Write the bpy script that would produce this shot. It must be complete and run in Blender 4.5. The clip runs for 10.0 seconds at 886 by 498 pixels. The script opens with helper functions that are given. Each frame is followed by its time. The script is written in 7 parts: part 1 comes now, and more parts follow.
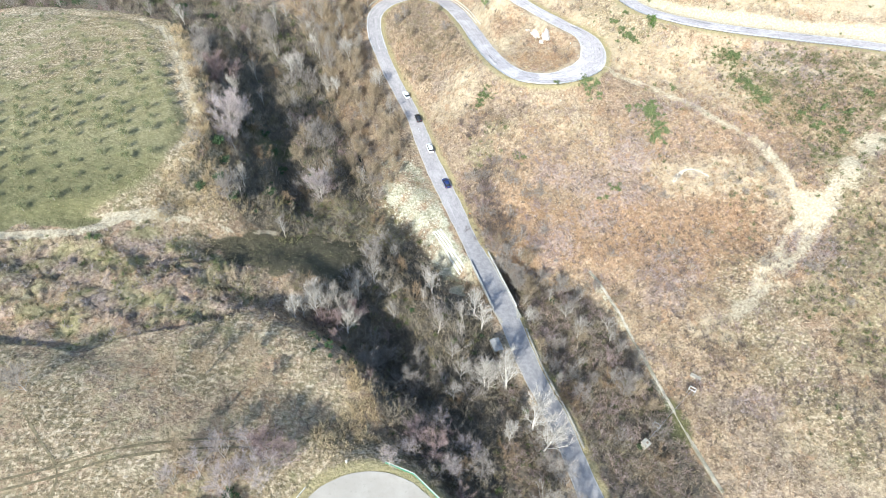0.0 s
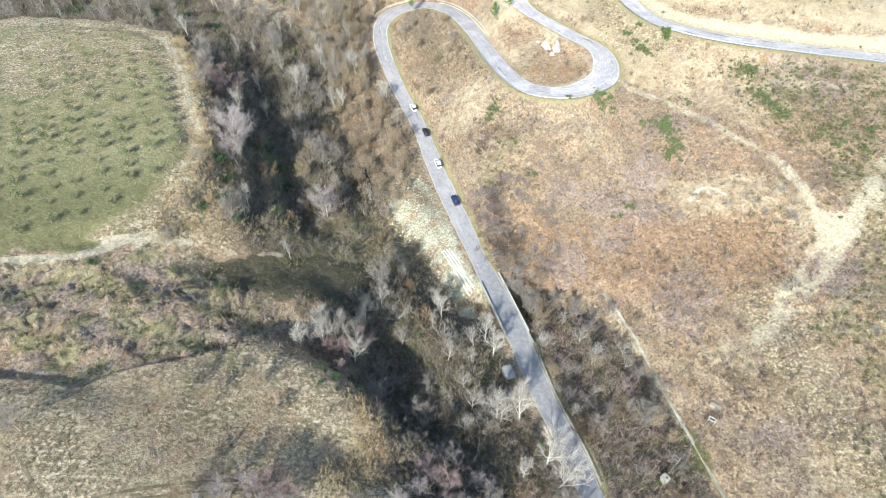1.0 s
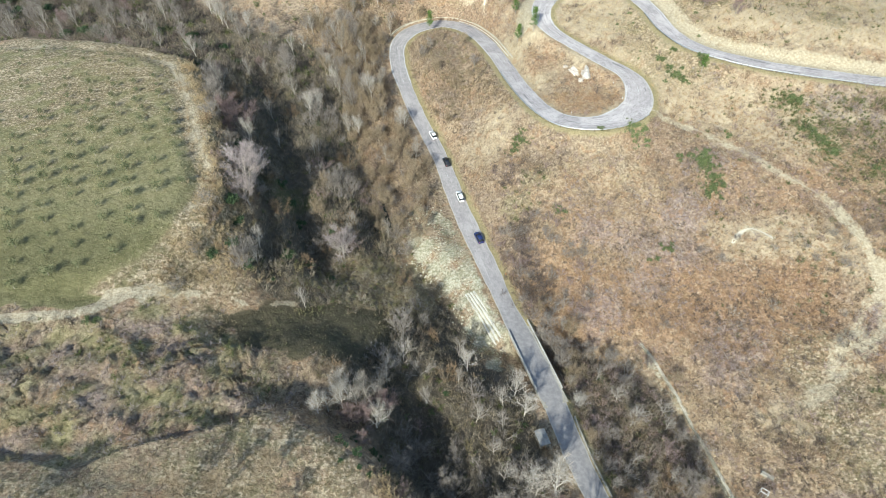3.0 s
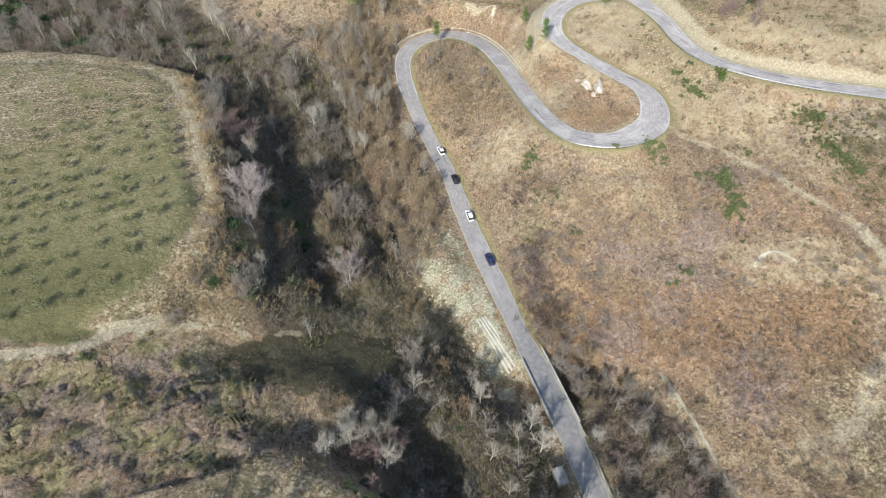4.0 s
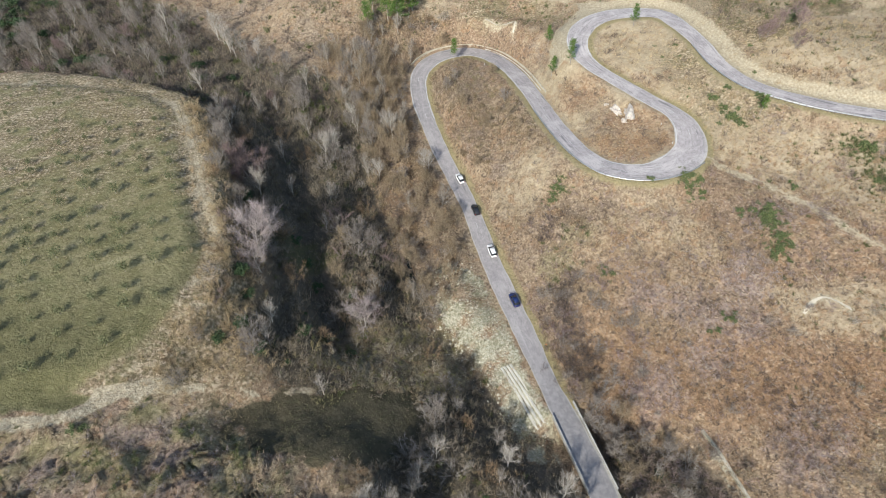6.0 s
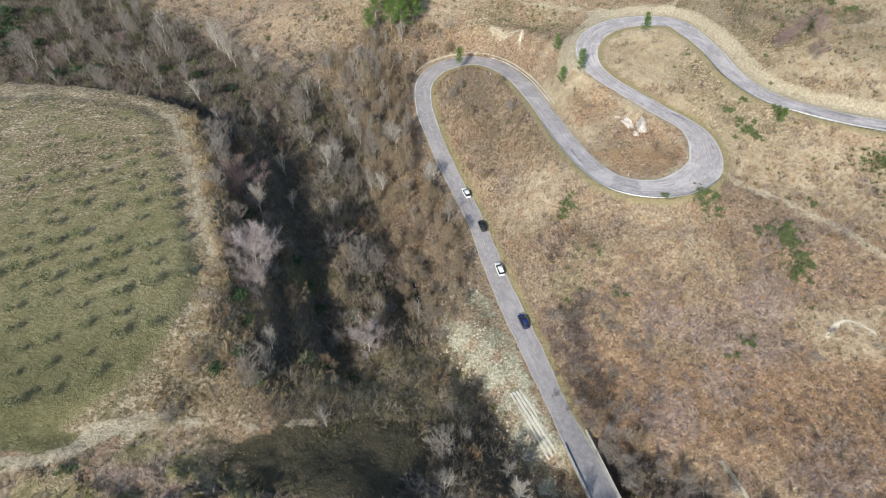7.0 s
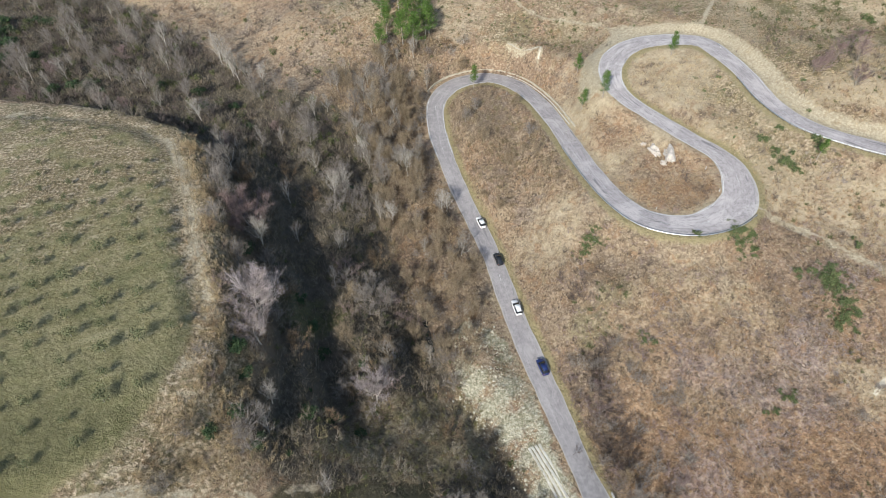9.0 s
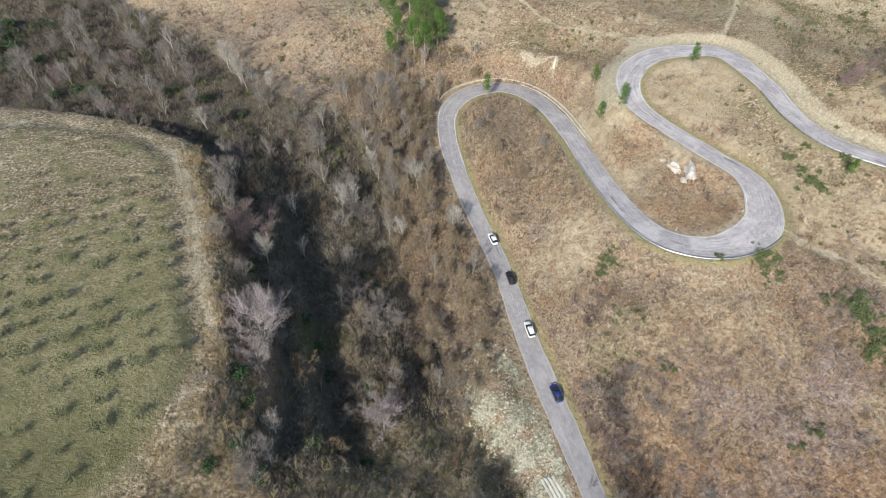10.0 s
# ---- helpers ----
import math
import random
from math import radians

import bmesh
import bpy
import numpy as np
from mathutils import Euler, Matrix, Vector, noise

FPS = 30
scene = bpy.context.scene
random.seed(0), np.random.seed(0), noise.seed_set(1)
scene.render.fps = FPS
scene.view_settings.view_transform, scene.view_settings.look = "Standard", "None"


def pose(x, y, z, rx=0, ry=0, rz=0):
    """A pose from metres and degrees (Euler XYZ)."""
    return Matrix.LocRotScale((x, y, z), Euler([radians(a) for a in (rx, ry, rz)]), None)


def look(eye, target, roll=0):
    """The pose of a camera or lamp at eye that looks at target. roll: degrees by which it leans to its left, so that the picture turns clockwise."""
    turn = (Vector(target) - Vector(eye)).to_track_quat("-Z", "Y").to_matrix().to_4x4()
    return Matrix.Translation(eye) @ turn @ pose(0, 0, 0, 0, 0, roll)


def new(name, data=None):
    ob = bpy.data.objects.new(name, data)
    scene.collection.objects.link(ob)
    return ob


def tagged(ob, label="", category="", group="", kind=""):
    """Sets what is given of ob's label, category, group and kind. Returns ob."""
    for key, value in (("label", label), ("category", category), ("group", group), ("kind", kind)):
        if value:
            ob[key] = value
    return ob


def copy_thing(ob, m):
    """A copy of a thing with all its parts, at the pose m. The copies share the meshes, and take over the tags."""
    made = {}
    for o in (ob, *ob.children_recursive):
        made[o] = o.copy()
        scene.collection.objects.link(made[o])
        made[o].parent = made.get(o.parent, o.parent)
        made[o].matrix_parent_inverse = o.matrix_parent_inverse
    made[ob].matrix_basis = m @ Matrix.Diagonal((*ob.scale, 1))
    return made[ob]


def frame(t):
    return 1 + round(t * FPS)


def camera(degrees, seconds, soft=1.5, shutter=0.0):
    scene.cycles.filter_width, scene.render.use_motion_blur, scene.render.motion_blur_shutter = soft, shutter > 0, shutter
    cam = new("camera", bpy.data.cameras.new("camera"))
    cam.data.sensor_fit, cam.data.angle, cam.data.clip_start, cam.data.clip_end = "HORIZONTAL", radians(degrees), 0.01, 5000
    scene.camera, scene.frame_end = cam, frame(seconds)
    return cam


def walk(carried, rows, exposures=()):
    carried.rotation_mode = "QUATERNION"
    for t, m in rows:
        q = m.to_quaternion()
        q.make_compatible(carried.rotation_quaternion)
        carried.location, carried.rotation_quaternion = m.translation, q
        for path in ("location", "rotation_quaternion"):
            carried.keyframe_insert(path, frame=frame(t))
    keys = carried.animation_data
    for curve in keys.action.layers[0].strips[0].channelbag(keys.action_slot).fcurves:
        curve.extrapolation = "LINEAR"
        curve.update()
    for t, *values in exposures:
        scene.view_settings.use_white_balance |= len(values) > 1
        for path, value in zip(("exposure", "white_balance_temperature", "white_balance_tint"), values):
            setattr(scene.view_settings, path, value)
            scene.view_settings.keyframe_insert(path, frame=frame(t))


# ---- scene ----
cam = camera(76.7, 10.0, 0.7)
METRES, EYE, TILT, LEAN, TURN = 75.0, 118.0, -47.0, 0.0, 0.0
ROWS = [
    (0.0, 0.0, 0.0, 0.0, -0.0, 0.0, 0.0),
    (0.5, -0.0126, 0.0296, 0.0337, 0.11, 0.04, -0.06),
    (1.0, -0.0281, 0.0623, 0.0731, 0.18, 0.09, -0.16),
    (1.5, -0.0443, 0.0931, 0.1104, 0.44, 0.09, -0.48),
    (2.0, -0.0633, 0.1298, 0.1478, 0.52, 0.15, -0.59),
    (2.5, -0.0818, 0.1636, 0.1846, 0.58, 0.19, -0.57),
    (4.0, -0.1367, 0.2749, 0.3004, 0.65, 0.38, -0.49),
    (4.5, -0.1539, 0.3103, 0.3351, 0.72, 0.42, -0.62),
    (5.0, -0.1709, 0.3477, 0.3711, 0.89, 0.45, -0.75),
    (5.5, -0.1864, 0.3818, 0.4025, 0.98, 0.46, -0.78),
    (7.0, -0.2194, 0.4842, 0.4997, 1.18, 0.49, -0.77),
    (7.5, -0.2283, 0.5144, 0.5287, 1.14, 0.49, -0.71),
    (8.0, -0.2376, 0.5472, 0.5591, 1.11, 0.52, -0.68),
    (8.5, -0.2425, 0.5776, 0.5893, 1.23, 0.48, -0.79),
    (9.0, -0.2531, 0.6099, 0.622, 1.69, 0.46, -1.45),
    (9.5, -0.2624, 0.6396, 0.6519, 2.12, 0.41, -2.01),
    (10.0, -0.2725, 0.6719, 0.6845, 2.32, 0.36, -2.2),
]
EXPOSURES = [(0, 1.12, 6120, 4), (1, 1.04, 6150, 2), (2.5, 0.78, 6300, -1), (4, 0.42, 6540, 5), (5, 0.33, 6560, 7), (7, 0.27, 6520, 7), (9, 0.24, 6480, 7), (10, 0.28, 6460, 7)]
walk(cam, [(t, pose(0, 0, EYE, TILT, LEAN, TURN) @ pose(METRES * x, METRES * y, METRES * z, 90 + pitch, roll, yaw)) for t, x, y, z, yaw, pitch, roll in ROWS], EXPOSURES)

# ---- world, sun ----
SUN_AZ, SUN_EL = 249.0, 33.0          # where the sun stands: degrees from +x, degrees up
world = bpy.data.worlds.new("world")
scene.world = world
world.use_nodes = True
wn = world.node_tree
sky = wn.nodes.new("ShaderNodeTexSky")
sky.sky_type, sky.sun_disc = "NISHITA", False
sky.sun_elevation = radians(SUN_EL)
sky.sun_rotation = radians(90 - SUN_AZ)
wn.links.new(sky.outputs[0], wn.nodes["Background"].inputs[0])
wn.nodes["Background"].inputs[1].default_value = 0.15
sun_data = bpy.data.lights.new("sun", "SUN")
sun_data.energy, sun_data.angle, sun_data.color = 4.3, radians(0.6), (1.0, 0.962, 0.895)
sun = new("sun", sun_data)
toward = Vector((math.cos(radians(SUN_AZ)) * math.cos(radians(SUN_EL)), math.sin(radians(SUN_AZ)) * math.cos(radians(SUN_EL)), math.sin(radians(SUN_EL))))
sun.matrix_world = look(toward * 300, (0, 0, 0))


# ---- lines of the land: x, y, z in metres ----
def smooth_line(points, step=2.0):
    """A Catmull-Rom line through the points, sampled about every step metres."""
    p = np.array(points, float)
    p = np.vstack([2 * p[0] - p[1], p, 2 * p[-1] - p[-2]])
    out = []
    for i in range(1, len(p) - 2):
        a, b, c, d = p[i - 1], p[i], p[i + 1], p[i + 2]
        n = max(2, int(np.linalg.norm((c - b)[:2]) / step))
        for k in range(n):
            t = k / n
            out.append(0.5 * (2 * b + (c - a) * t + (2 * a - 5 * b + 4 * c - d) * t * t + (3 * b - 3 * c + d - a) * t ** 3))
    out.append(p[-2])
    return np.array(out)


# road: x, y, z, width
ROAD_VALLEY = [(36, 20, -0.6, 5), (29.9, 42.2, -0.5, 5), (26, 56.9, -0.35, 5), (20.9, 71.3, -0.25, 5.1), (16.4, 88.1, -0.1, 5.65), (12.2, 101, 0, 5.6), (8.1, 112, 0.15, 4.8),
               (4.3, 123.4, 0.9, 5.2), (2.2, 129.4, 1.5, 5.6), (-0.1, 135.7, 2.1, 5.6), (-4.9, 149.5, 3.7, 5.4), (-9.4, 164.6, 5.8, 5), (-12.8, 174, 7.2, 5), (-16.9, 183.5, 8.7, 5),
               (-20.5, 192.8, 10.2, 5), (-23.9, 203.1, 11.8, 5.2), (-27.2, 215, 13.5, 5.8), (-28, 226.8, 15.1, 5.8)]
ROAD_BENDS = [(-24.6, 234.6, 16.2, 6.8), (-18.6, 238.8, 17, 6.6), (-10.2, 239.3, 18, 6.4), (-2.2, 233.5, 19, 6.2), (4.1, 222.5, 20, 6), (8.7, 209.3, 20.7, 5.8),
              (12.5, 195.5, 21.3, 5.8), (16.5, 182.2, 21.9, 5.8), (20.4, 172.9, 22.4, 6), (25, 166.4, 22.9, 6.4), (30.6, 163.5, 23.4, 6.8), (37.2, 162.9, 24, 7.4),
              (44.2, 165.8, 24.6, 8.6), (48.6, 170, 25.2, 9), (50.2, 175.6, 25.8, 8.4), (50, 181.8, 26.5, 7.2)]
ROAD_UPPER = [(47.4, 187.2, 27, 6.2), (42.9, 191.6, 27.5, 5.8), (37.4, 197, 28.3, 5.6), (32.6, 201.9, 29, 5.6), (27.4, 207.2, 30.1, 5.8), (24.2, 212.8, 31.6, 6.4), (24.4, 220.8, 32.6, 7),
              (28.4, 228.3, 33.6, 7.2), (35.5, 232.6, 34.6, 7.2), (44.5, 233, 35.5, 7), (52.9, 231.1, 35.8, 7), (57.2, 223.6, 35.5, 6.6), (60.7, 214.3, 34.8, 6.2),
              (64.1, 201.4, 33.5, 6), (70.9, 190.5, 33, 5.8), (87.6, 181.5, 32.5, 5.8), (112.8, 174.2, 32.2, 5.8), (139.9, 167, 32, 5.8), (180, 150, 32, 5.8)]
road = smooth_line(ROAD_VALLEY + ROAD_BENDS + ROAD_UPPER, 1.0)
BRIDGE_Y0, BRIDGE_Y1 = 86.0, 106.0
on_bridge = (road[:, 1] > BRIDGE_Y0) & (road[:, 1] < BRIDGE_Y1) & (road[:, 2] < 1.0)

STREAM = [(-52, 200, 13), (-42, 178, 9), (-37.5, 167, 7.2), (-32.2, 157, 5.3), (-28.3, 150, 4.2), (-25.5, 142, 2.6), (-21, 132, 0), (-14, 122, -2.2), (-6, 112, -3.6), (3, 105, -4.4), (13, 100, -4.9),
          (23, 101, -5.3), (33, 100, -5.8), (42, 95, -6.4), (47.5, 87, -7), (53, 74, -8), (57, 58, -9), (64, 40, -10), (76, 12, -11)]
RAVINE = [(-38, 118, 5.5), (-45, 127, 8), (-50, 143, 10), (-61, 167, 12.6), (-68, 195, 16), (-100, 233, 18.5), (-147, 276, 19.5), (-230, 330, 22)]
GULLY = [(-66, 87, 25), (-53, 95, 17.3), (-46, 100, 15.2), (-37, 104, 11.3), (-26, 110, 5), (-16, 117, 0.2)]
SIDE_GULLY = [(-20, 92, 6.5), (-14, 80, 1.2), (-8, 66, 0.8), (3, 55, 3.2), (12, 40, 3.0), (22, 15, 2.0)]
PAD_SLOPE = [(-16, 49, 13.2), (-8, 51, 9.6), (0, 46, 9.2), (6, 38, 8.8), (12, 20, 8.4)]
FIELD_RIM = [(-130, 80, 33), (-96, 86, 31), (-87, 88, 30.3), (-77, 90, 29), (-70, 97, 29), (-66, 104, 30.5), (-63.5, 112, 32.2), (-63, 125, 32.6), (-71, 142, 33.3),
             (-81.5, 165, 33.5), (-92, 182, 32.8), (-115, 192, 31.6), (-150, 194, 31.6)]
FIELD = [(-200, 100, 37), (-150, 110, 35.5), (-110, 105, 33.5), (-92, 122, 33.4), (-100, 150, 34.4), (-122, 176, 34), (-170, 160, 36.5)]
FIELD_FOOT = [(-50, 112, 17), (-53, 125, 16.5), (-59, 142, 17), (-68, 160, 19.5), (-78, 180, 22), (-89, 195, 21.5), (-125, 212, 20.5), (-170, 228, 22)]
TERRACE = [(-120, 70, 33), (-95, 74, 31), (-77, 68, 28), (-61, 62, 26), (-41, 66, 23.3), (-28, 62, 20), (-18, 56, 16.8)]
TERRACE_BACK = [(-130, 45, 34), (-100, 45, 32), (-67, 47, 29.3), (-53, 42, 27.6), (-38, 44, 22.5), (-24, 43, 18)]
TERRACE_FOOT = [(-88, 80, 29.3), (-76, 80, 27), (-58, 76, 24.3), (-47, 82, 19.3), (-33, 83, 15), (-24, 76, 11)]
PAD_EDGE = [(-26, 24, 16.6), (-22, 36, 16.6), (-14, 40.5, 16.6), (-6, 37.5, 16.6), (1, 28, 16.4), (2, 10, 16.4)]
ISLAND = [(24, 92, -2), (32, 78, -3.6), (39, 62, -4.4), (46, 50, -4.8), (54, 25, -6)]
CANAL_EDGE = [(36, 108, -1.5), (44, 99, -3.4), (49.5, 91, -3.8), (56, 80, -4.6), (61, 68, -5.6), (64, 56, -6), (74, 30, -6)]
MEADOW = [(68, 90, -0.3), (71, 72, -0.6), (74, 51, -2), (90, 20, -2)]
MEADOW_RISE = [(56, 101, 1), (73, 90, 2.6), (84, 80, 5.6), (88, 58, 2.7), (120, 50, 8), (160, 40, 14)]
HILL_FOOT = [(18, 116, 1), (33, 121, 3.4), (43, 125, 6), (56, 127.5, 9.6), (74, 128, 13), (93, 125, 19), (109, 123, 21.3), (150, 115, 30)]
HILL_LOW = [(38, 110, 1.2), (47, 111, 1.4), (62, 114, 5), (83, 105, 7.6), (110, 95, 14), (150, 80, 22)]
HILL_MID = [(14, 130, 4.6), (25, 137, 11.2), (44, 139, 13), (66, 145, 18.6), (76, 151, 21.6), (110, 148, 26), (150, 148, 31)]
HILL_TOP = [(6, 150, 9), (10, 157, 13), (30, 152, 17.5), (53, 160, 21), (70, 160, 21), (90, 163, 26), (130, 156, 30)]
RIM_SLOPE = [(-64, 99, 25.6), (-59.5, 107, 26.4), (-57.5, 116, 24.6), (-58.5, 127, 25), (-65, 143, 26)]
BANK = [(-17, 143, 3.6), (-9, 131, 3.2), (-3.5, 121, -0.2), (3, 112, -0.8), (7, 107, -1.4)]
TONGUE = [(-10, 182, 11.5), (-9, 196, 16), (-10, 212, 17.5), (-12, 226, 17.8)]
ISLE = [(26, 178, 23), (35, 177, 24), (36, 187, 24.4), (23, 196, 25), (17.5, 210, 26.5)]
SHOULDER = [(57, 187, 29.2), (50, 205, 31.5), (44, 218, 33)]
UPLAND = [(-75, 222, 21), (-56, 233, 19.5), (-45, 244, 25), (-28, 250, 27), (-10, 248, 29.5), (8, 240, 28.6), (17, 232, 31)]
CREST = [(-70, 262, 30), (-20, 272, 35), (20, 262, 37), (44, 246, 38), (62, 240, 38.6), (75, 215, 39.5), (92, 202, 41), (130, 190, 40), (190, 180, 42)]
FAR_HILLS = [(-320, 330, 32), (-160, 360, 44), (-60, 340, 50), (40, 330, 58), (140, 290, 58), (240, 240, 56), (320, 150, 54)]
BACK = [(-300, -40, 34), (-120, -60, 30), (-20, -60, 12), (40, -60, -4), (100, -60, -8), (240, -40, 20)]
TERRACE_EDGE = [(-130, 60, 0), (-86, 58.6, 0), (-76, 58.6, 0), (-69, 57.8, 0), (-64, 61, 0), (-55, 64.4, 0), (-46, 68.5, 0), (-40, 72.5, 0), (-34, 75.5, 0)]
LINES = [STREAM, RAVINE, GULLY, SIDE_GULLY, PAD_SLOPE, FIELD_RIM, FIELD, FIELD_FOOT, TERRACE, TERRACE_BACK, TERRACE_FOOT, PAD_EDGE, ISLAND, CANAL_EDGE, MEADOW, MEADOW_RISE,
         HILL_FOOT, HILL_LOW, HILL_MID, HILL_TOP, RIM_SLOPE, BANK, TONGUE, ISLE, SHOULDER, UPLAND, CREST, FAR_HILLS, BACK]


def fade(d, a, b):
    """1 up to a, falling smoothly to 0 at b."""
    t = np.clip((d - a) / (b - a), 0, 1)
    return 1 - t * t * (3 - 2 * t)


def near_line(x, y, line):
    """Distance of the points to a sampled line, and the index of its nearest sample."""
    d = np.full(len(x), 1e9)
    idx = np.zeros(len(x), int)
    for s in range(0, len(x), 8000):
        q = (x[s:s + 8000, None] - line[None, :, 0]) ** 2 + (y[s:s + 8000, None] - line[None, :, 1]) ** 2
        idx[s:s + 8000] = q.argmin(1)
        d[s:s + 8000] = np.sqrt(q.min(1))
    return d, idx


def wave_noise(x, y, size, seed):
    """Cheap smooth noise, about -1 to 1: a few turned sine waves."""
    r = np.random.RandomState(seed)
    out = 0
    for k in range(6):
        a, f, p = r.uniform(0, 6.28), r.uniform(0.6, 1.7) * 6.28 / size, r.uniform(0, 6.28)
        out = out + np.sin((x * np.cos(a) + y * np.sin(a)) * f + p + 0.7 * np.sin((y * np.cos(a) - x * np.sin(a)) * f * 0.7 + p * 2))
    return out / 3.2


FIELD_AREA = [(-260, 86), (-130, 82), (-96, 87), (-87, 89), (-77, 91), (-70, 98), (-66, 105), (-64, 112), (-64, 125), (-72, 142), (-82, 165), (-93, 181), (-115, 191), (-150, 193), (-260, 196)]


def poly_inside(x, y, poly):
    inside = np.zeros(len(x), bool)
    j = len(poly) - 1
    for i in range(len(poly)):
        xi, yi, xj, yj = poly[i][0], poly[i][1], poly[j][0], poly[j][1]
        cross = ((yi > y) != (yj > y)) & (x < (xj - xi) * (y - yi) / (yj - yi + 1e-12) + xi)
        inside ^= cross
        j = i
    return inside


breaks = np.vstack([smooth_line(l, 3.0) for l in LINES] + [road[~on_bridge][::3, :3]])


def land(x, y):
    """Height of the land: the lines' heights blended by distance, roughened, with the road's bench cut into it."""
    z = np.zeros(len(x))
    for s in range(0, len(x), 6000):
        q = (x[s:s + 6000, None] - breaks[None, :, 0]) ** 2 + (y[s:s + 6000, None] - breaks[None, :, 1]) ** 2
        w = (q + 1.5) ** -1.9
        z[s:s + 6000] = (w @ breaks[:, 2]) / w.sum(1)
    g = z.reshape(len(gy), len(gx))
    open_hill = fade(-x, -30, -16) * (1 - fade(near_line(x, y, smooth_line(STREAM + CANAL_EDGE[::-1], 2.0))[0], 4, 14))
    calm = np.maximum(np.maximum(open_hill, fade(-y, -252, -238)), 0.9 * fade(y, 50, 64) * fade(x, -40, -26)).reshape(g.shape)
    for n_pass, share in ((6, np.ones_like(calm)), (60, calm)):
        b = g.copy()
        for _ in range(n_pass):
            b[1:-1] = 0.25 * b[:-2] + 0.5 * b[1:-1] + 0.25 * b[2:]
            b[:, 1:-1] = 0.25 * b[:, :-2] + 0.5 * b[:, 1:-1] + 0.25 * b[:, 2:]
        g = g * (1 - share) + b * share
    z = g.ravel()
    rough = 0.35 * wave_noise(x, y, 14, 3) + 0.16 * wave_noise(x, y, 5, 4)
    d, i = near_line(x, y, road[:, :3])
    half = road[i, 3] / 2
    bench = fade(d - half, 1.0, 4.5) * (~on_bridge[i])
    rim, _ = near_line(x, y, smooth_line([(a, b, 0) for a, b in FIELD_AREA], 2.0))
    level = poly_inside(x, y, FIELD_AREA) * (1 - fade(rim, 0.5, 7.0))
    z = z * (1 - level) + (34.0 - 0.1 * np.maximum(0, 112 - y) - 0.07 * np.maximum(0, y - 180) - 0.02 * np.maximum(0, -130 - x)) * level
    rough = rough * (1 - 0.93 * level)
    rough = rough * (1 - 0.65 * fade(y, 58, 68) * fade(x, -24, -12))
    worn = fade(np.abs(y - 76 - 0.1 * (x + 70)), 9, 15) * fade(np.abs(x + 80), 32, 42) * (1 - level)
    rill = np.abs(wave_noise(x + 1.3 * wave_noise(x, y, 8, 5), y * 0.17 + 0.35 * wave_noise(x, y, 6, 6), 3.0, 8))
    rough = rough + worn * (1.45 * np.minimum(rill, 0.85) - 0.6 + 0.35 * wave_noise(x, y, 9, 15))
    lip = smooth_line(TERRACE_EDGE, 1.0)
    lip_d, k = near_line(x, y, lip)
    step_down = (y > lip[k, 1]) * (1 - fade(lip_d, 0.2, 1.5)) * fade(lip_d, 4, 15) * fade(x, -40, -34) * (1 - fade(x, -112, -92))
    rough = rough - step_down * np.clip(1.25 + 0.8 * wave_noise(x, y, 12, 19), 0.2, 2.2)
    bank, _ = near_line(x, y, smooth_line(STREAM, 1.0))
    rough = rough - 0.55 * fade(bank, 0.5, 2.0)
    pad = np.hypot(x + 13.0, y - 24.7)
    flat = fade(pad, 16.2, 19)
    z = z + rough * (1 - bench) * (1 - flat)
    z = z * (1 - bench) + (road[i, 2] - 0.06) * bench
    return z * (1 - flat) + 16.6 * flat


def axis(lo, hi, step, reach):
    """Even steps from lo to hi, then growing ones out to the reach."""
    mid = np.arange(lo, hi + 1e-6, step)
    grow = []
    g, p = step, 0.0
    while p < reach:
        g *= 1.25
        p += g
        grow.append(p)
    return np.concatenate([lo - np.array(grow[::-1]), mid, mid[-1] + np.array(grow)])


STEP = 1.0
X0, X1, Y0, Y1 = -160.0, 140.0, 24.0, 290.0


def refine(values, lo, hi):
    """The axis with each step halved between lo and hi."""
    inside = values[(values >= lo) & (values <= hi)]
    return np.unique(np.concatenate([values, (inside[:-1] + inside[1:]) / 2]))


gx, gy = refine(axis(X0, X1, STEP, 2500), -112, -40), refine(axis(Y0, Y1, STEP, 2500), 55, 98)
mx, my = np.meshgrid(gx, gy)
fx, fy = mx.ravel(), my.ravel()
gz = land(fx, fy)
gz_grid = gz.reshape(mx.shape)


def ground_z(x, y):
    """Height of the ground sheet under the points (arrays or numbers)."""
    x, y = np.atleast_1d(np.asarray(x, float)), np.atleast_1d(np.asarray(y, float))
    i = np.clip(np.searchsorted(gx, x) - 1, 0, len(gx) - 2)
    j = np.clip(np.searchsorted(gy, y) - 1, 0, len(gy) - 2)
    u, v = (x - gx[i]) / (gx[i + 1] - gx[i]), (y - gy[j]) / (gy[j + 1] - gy[j])
    return (gz_grid[j, i] * (1 - u) * (1 - v) + gz_grid[j, i + 1] * u * (1 - v) + gz_grid[j + 1, i] * (1 - u) * v + gz_grid[j + 1, i + 1] * u * v)


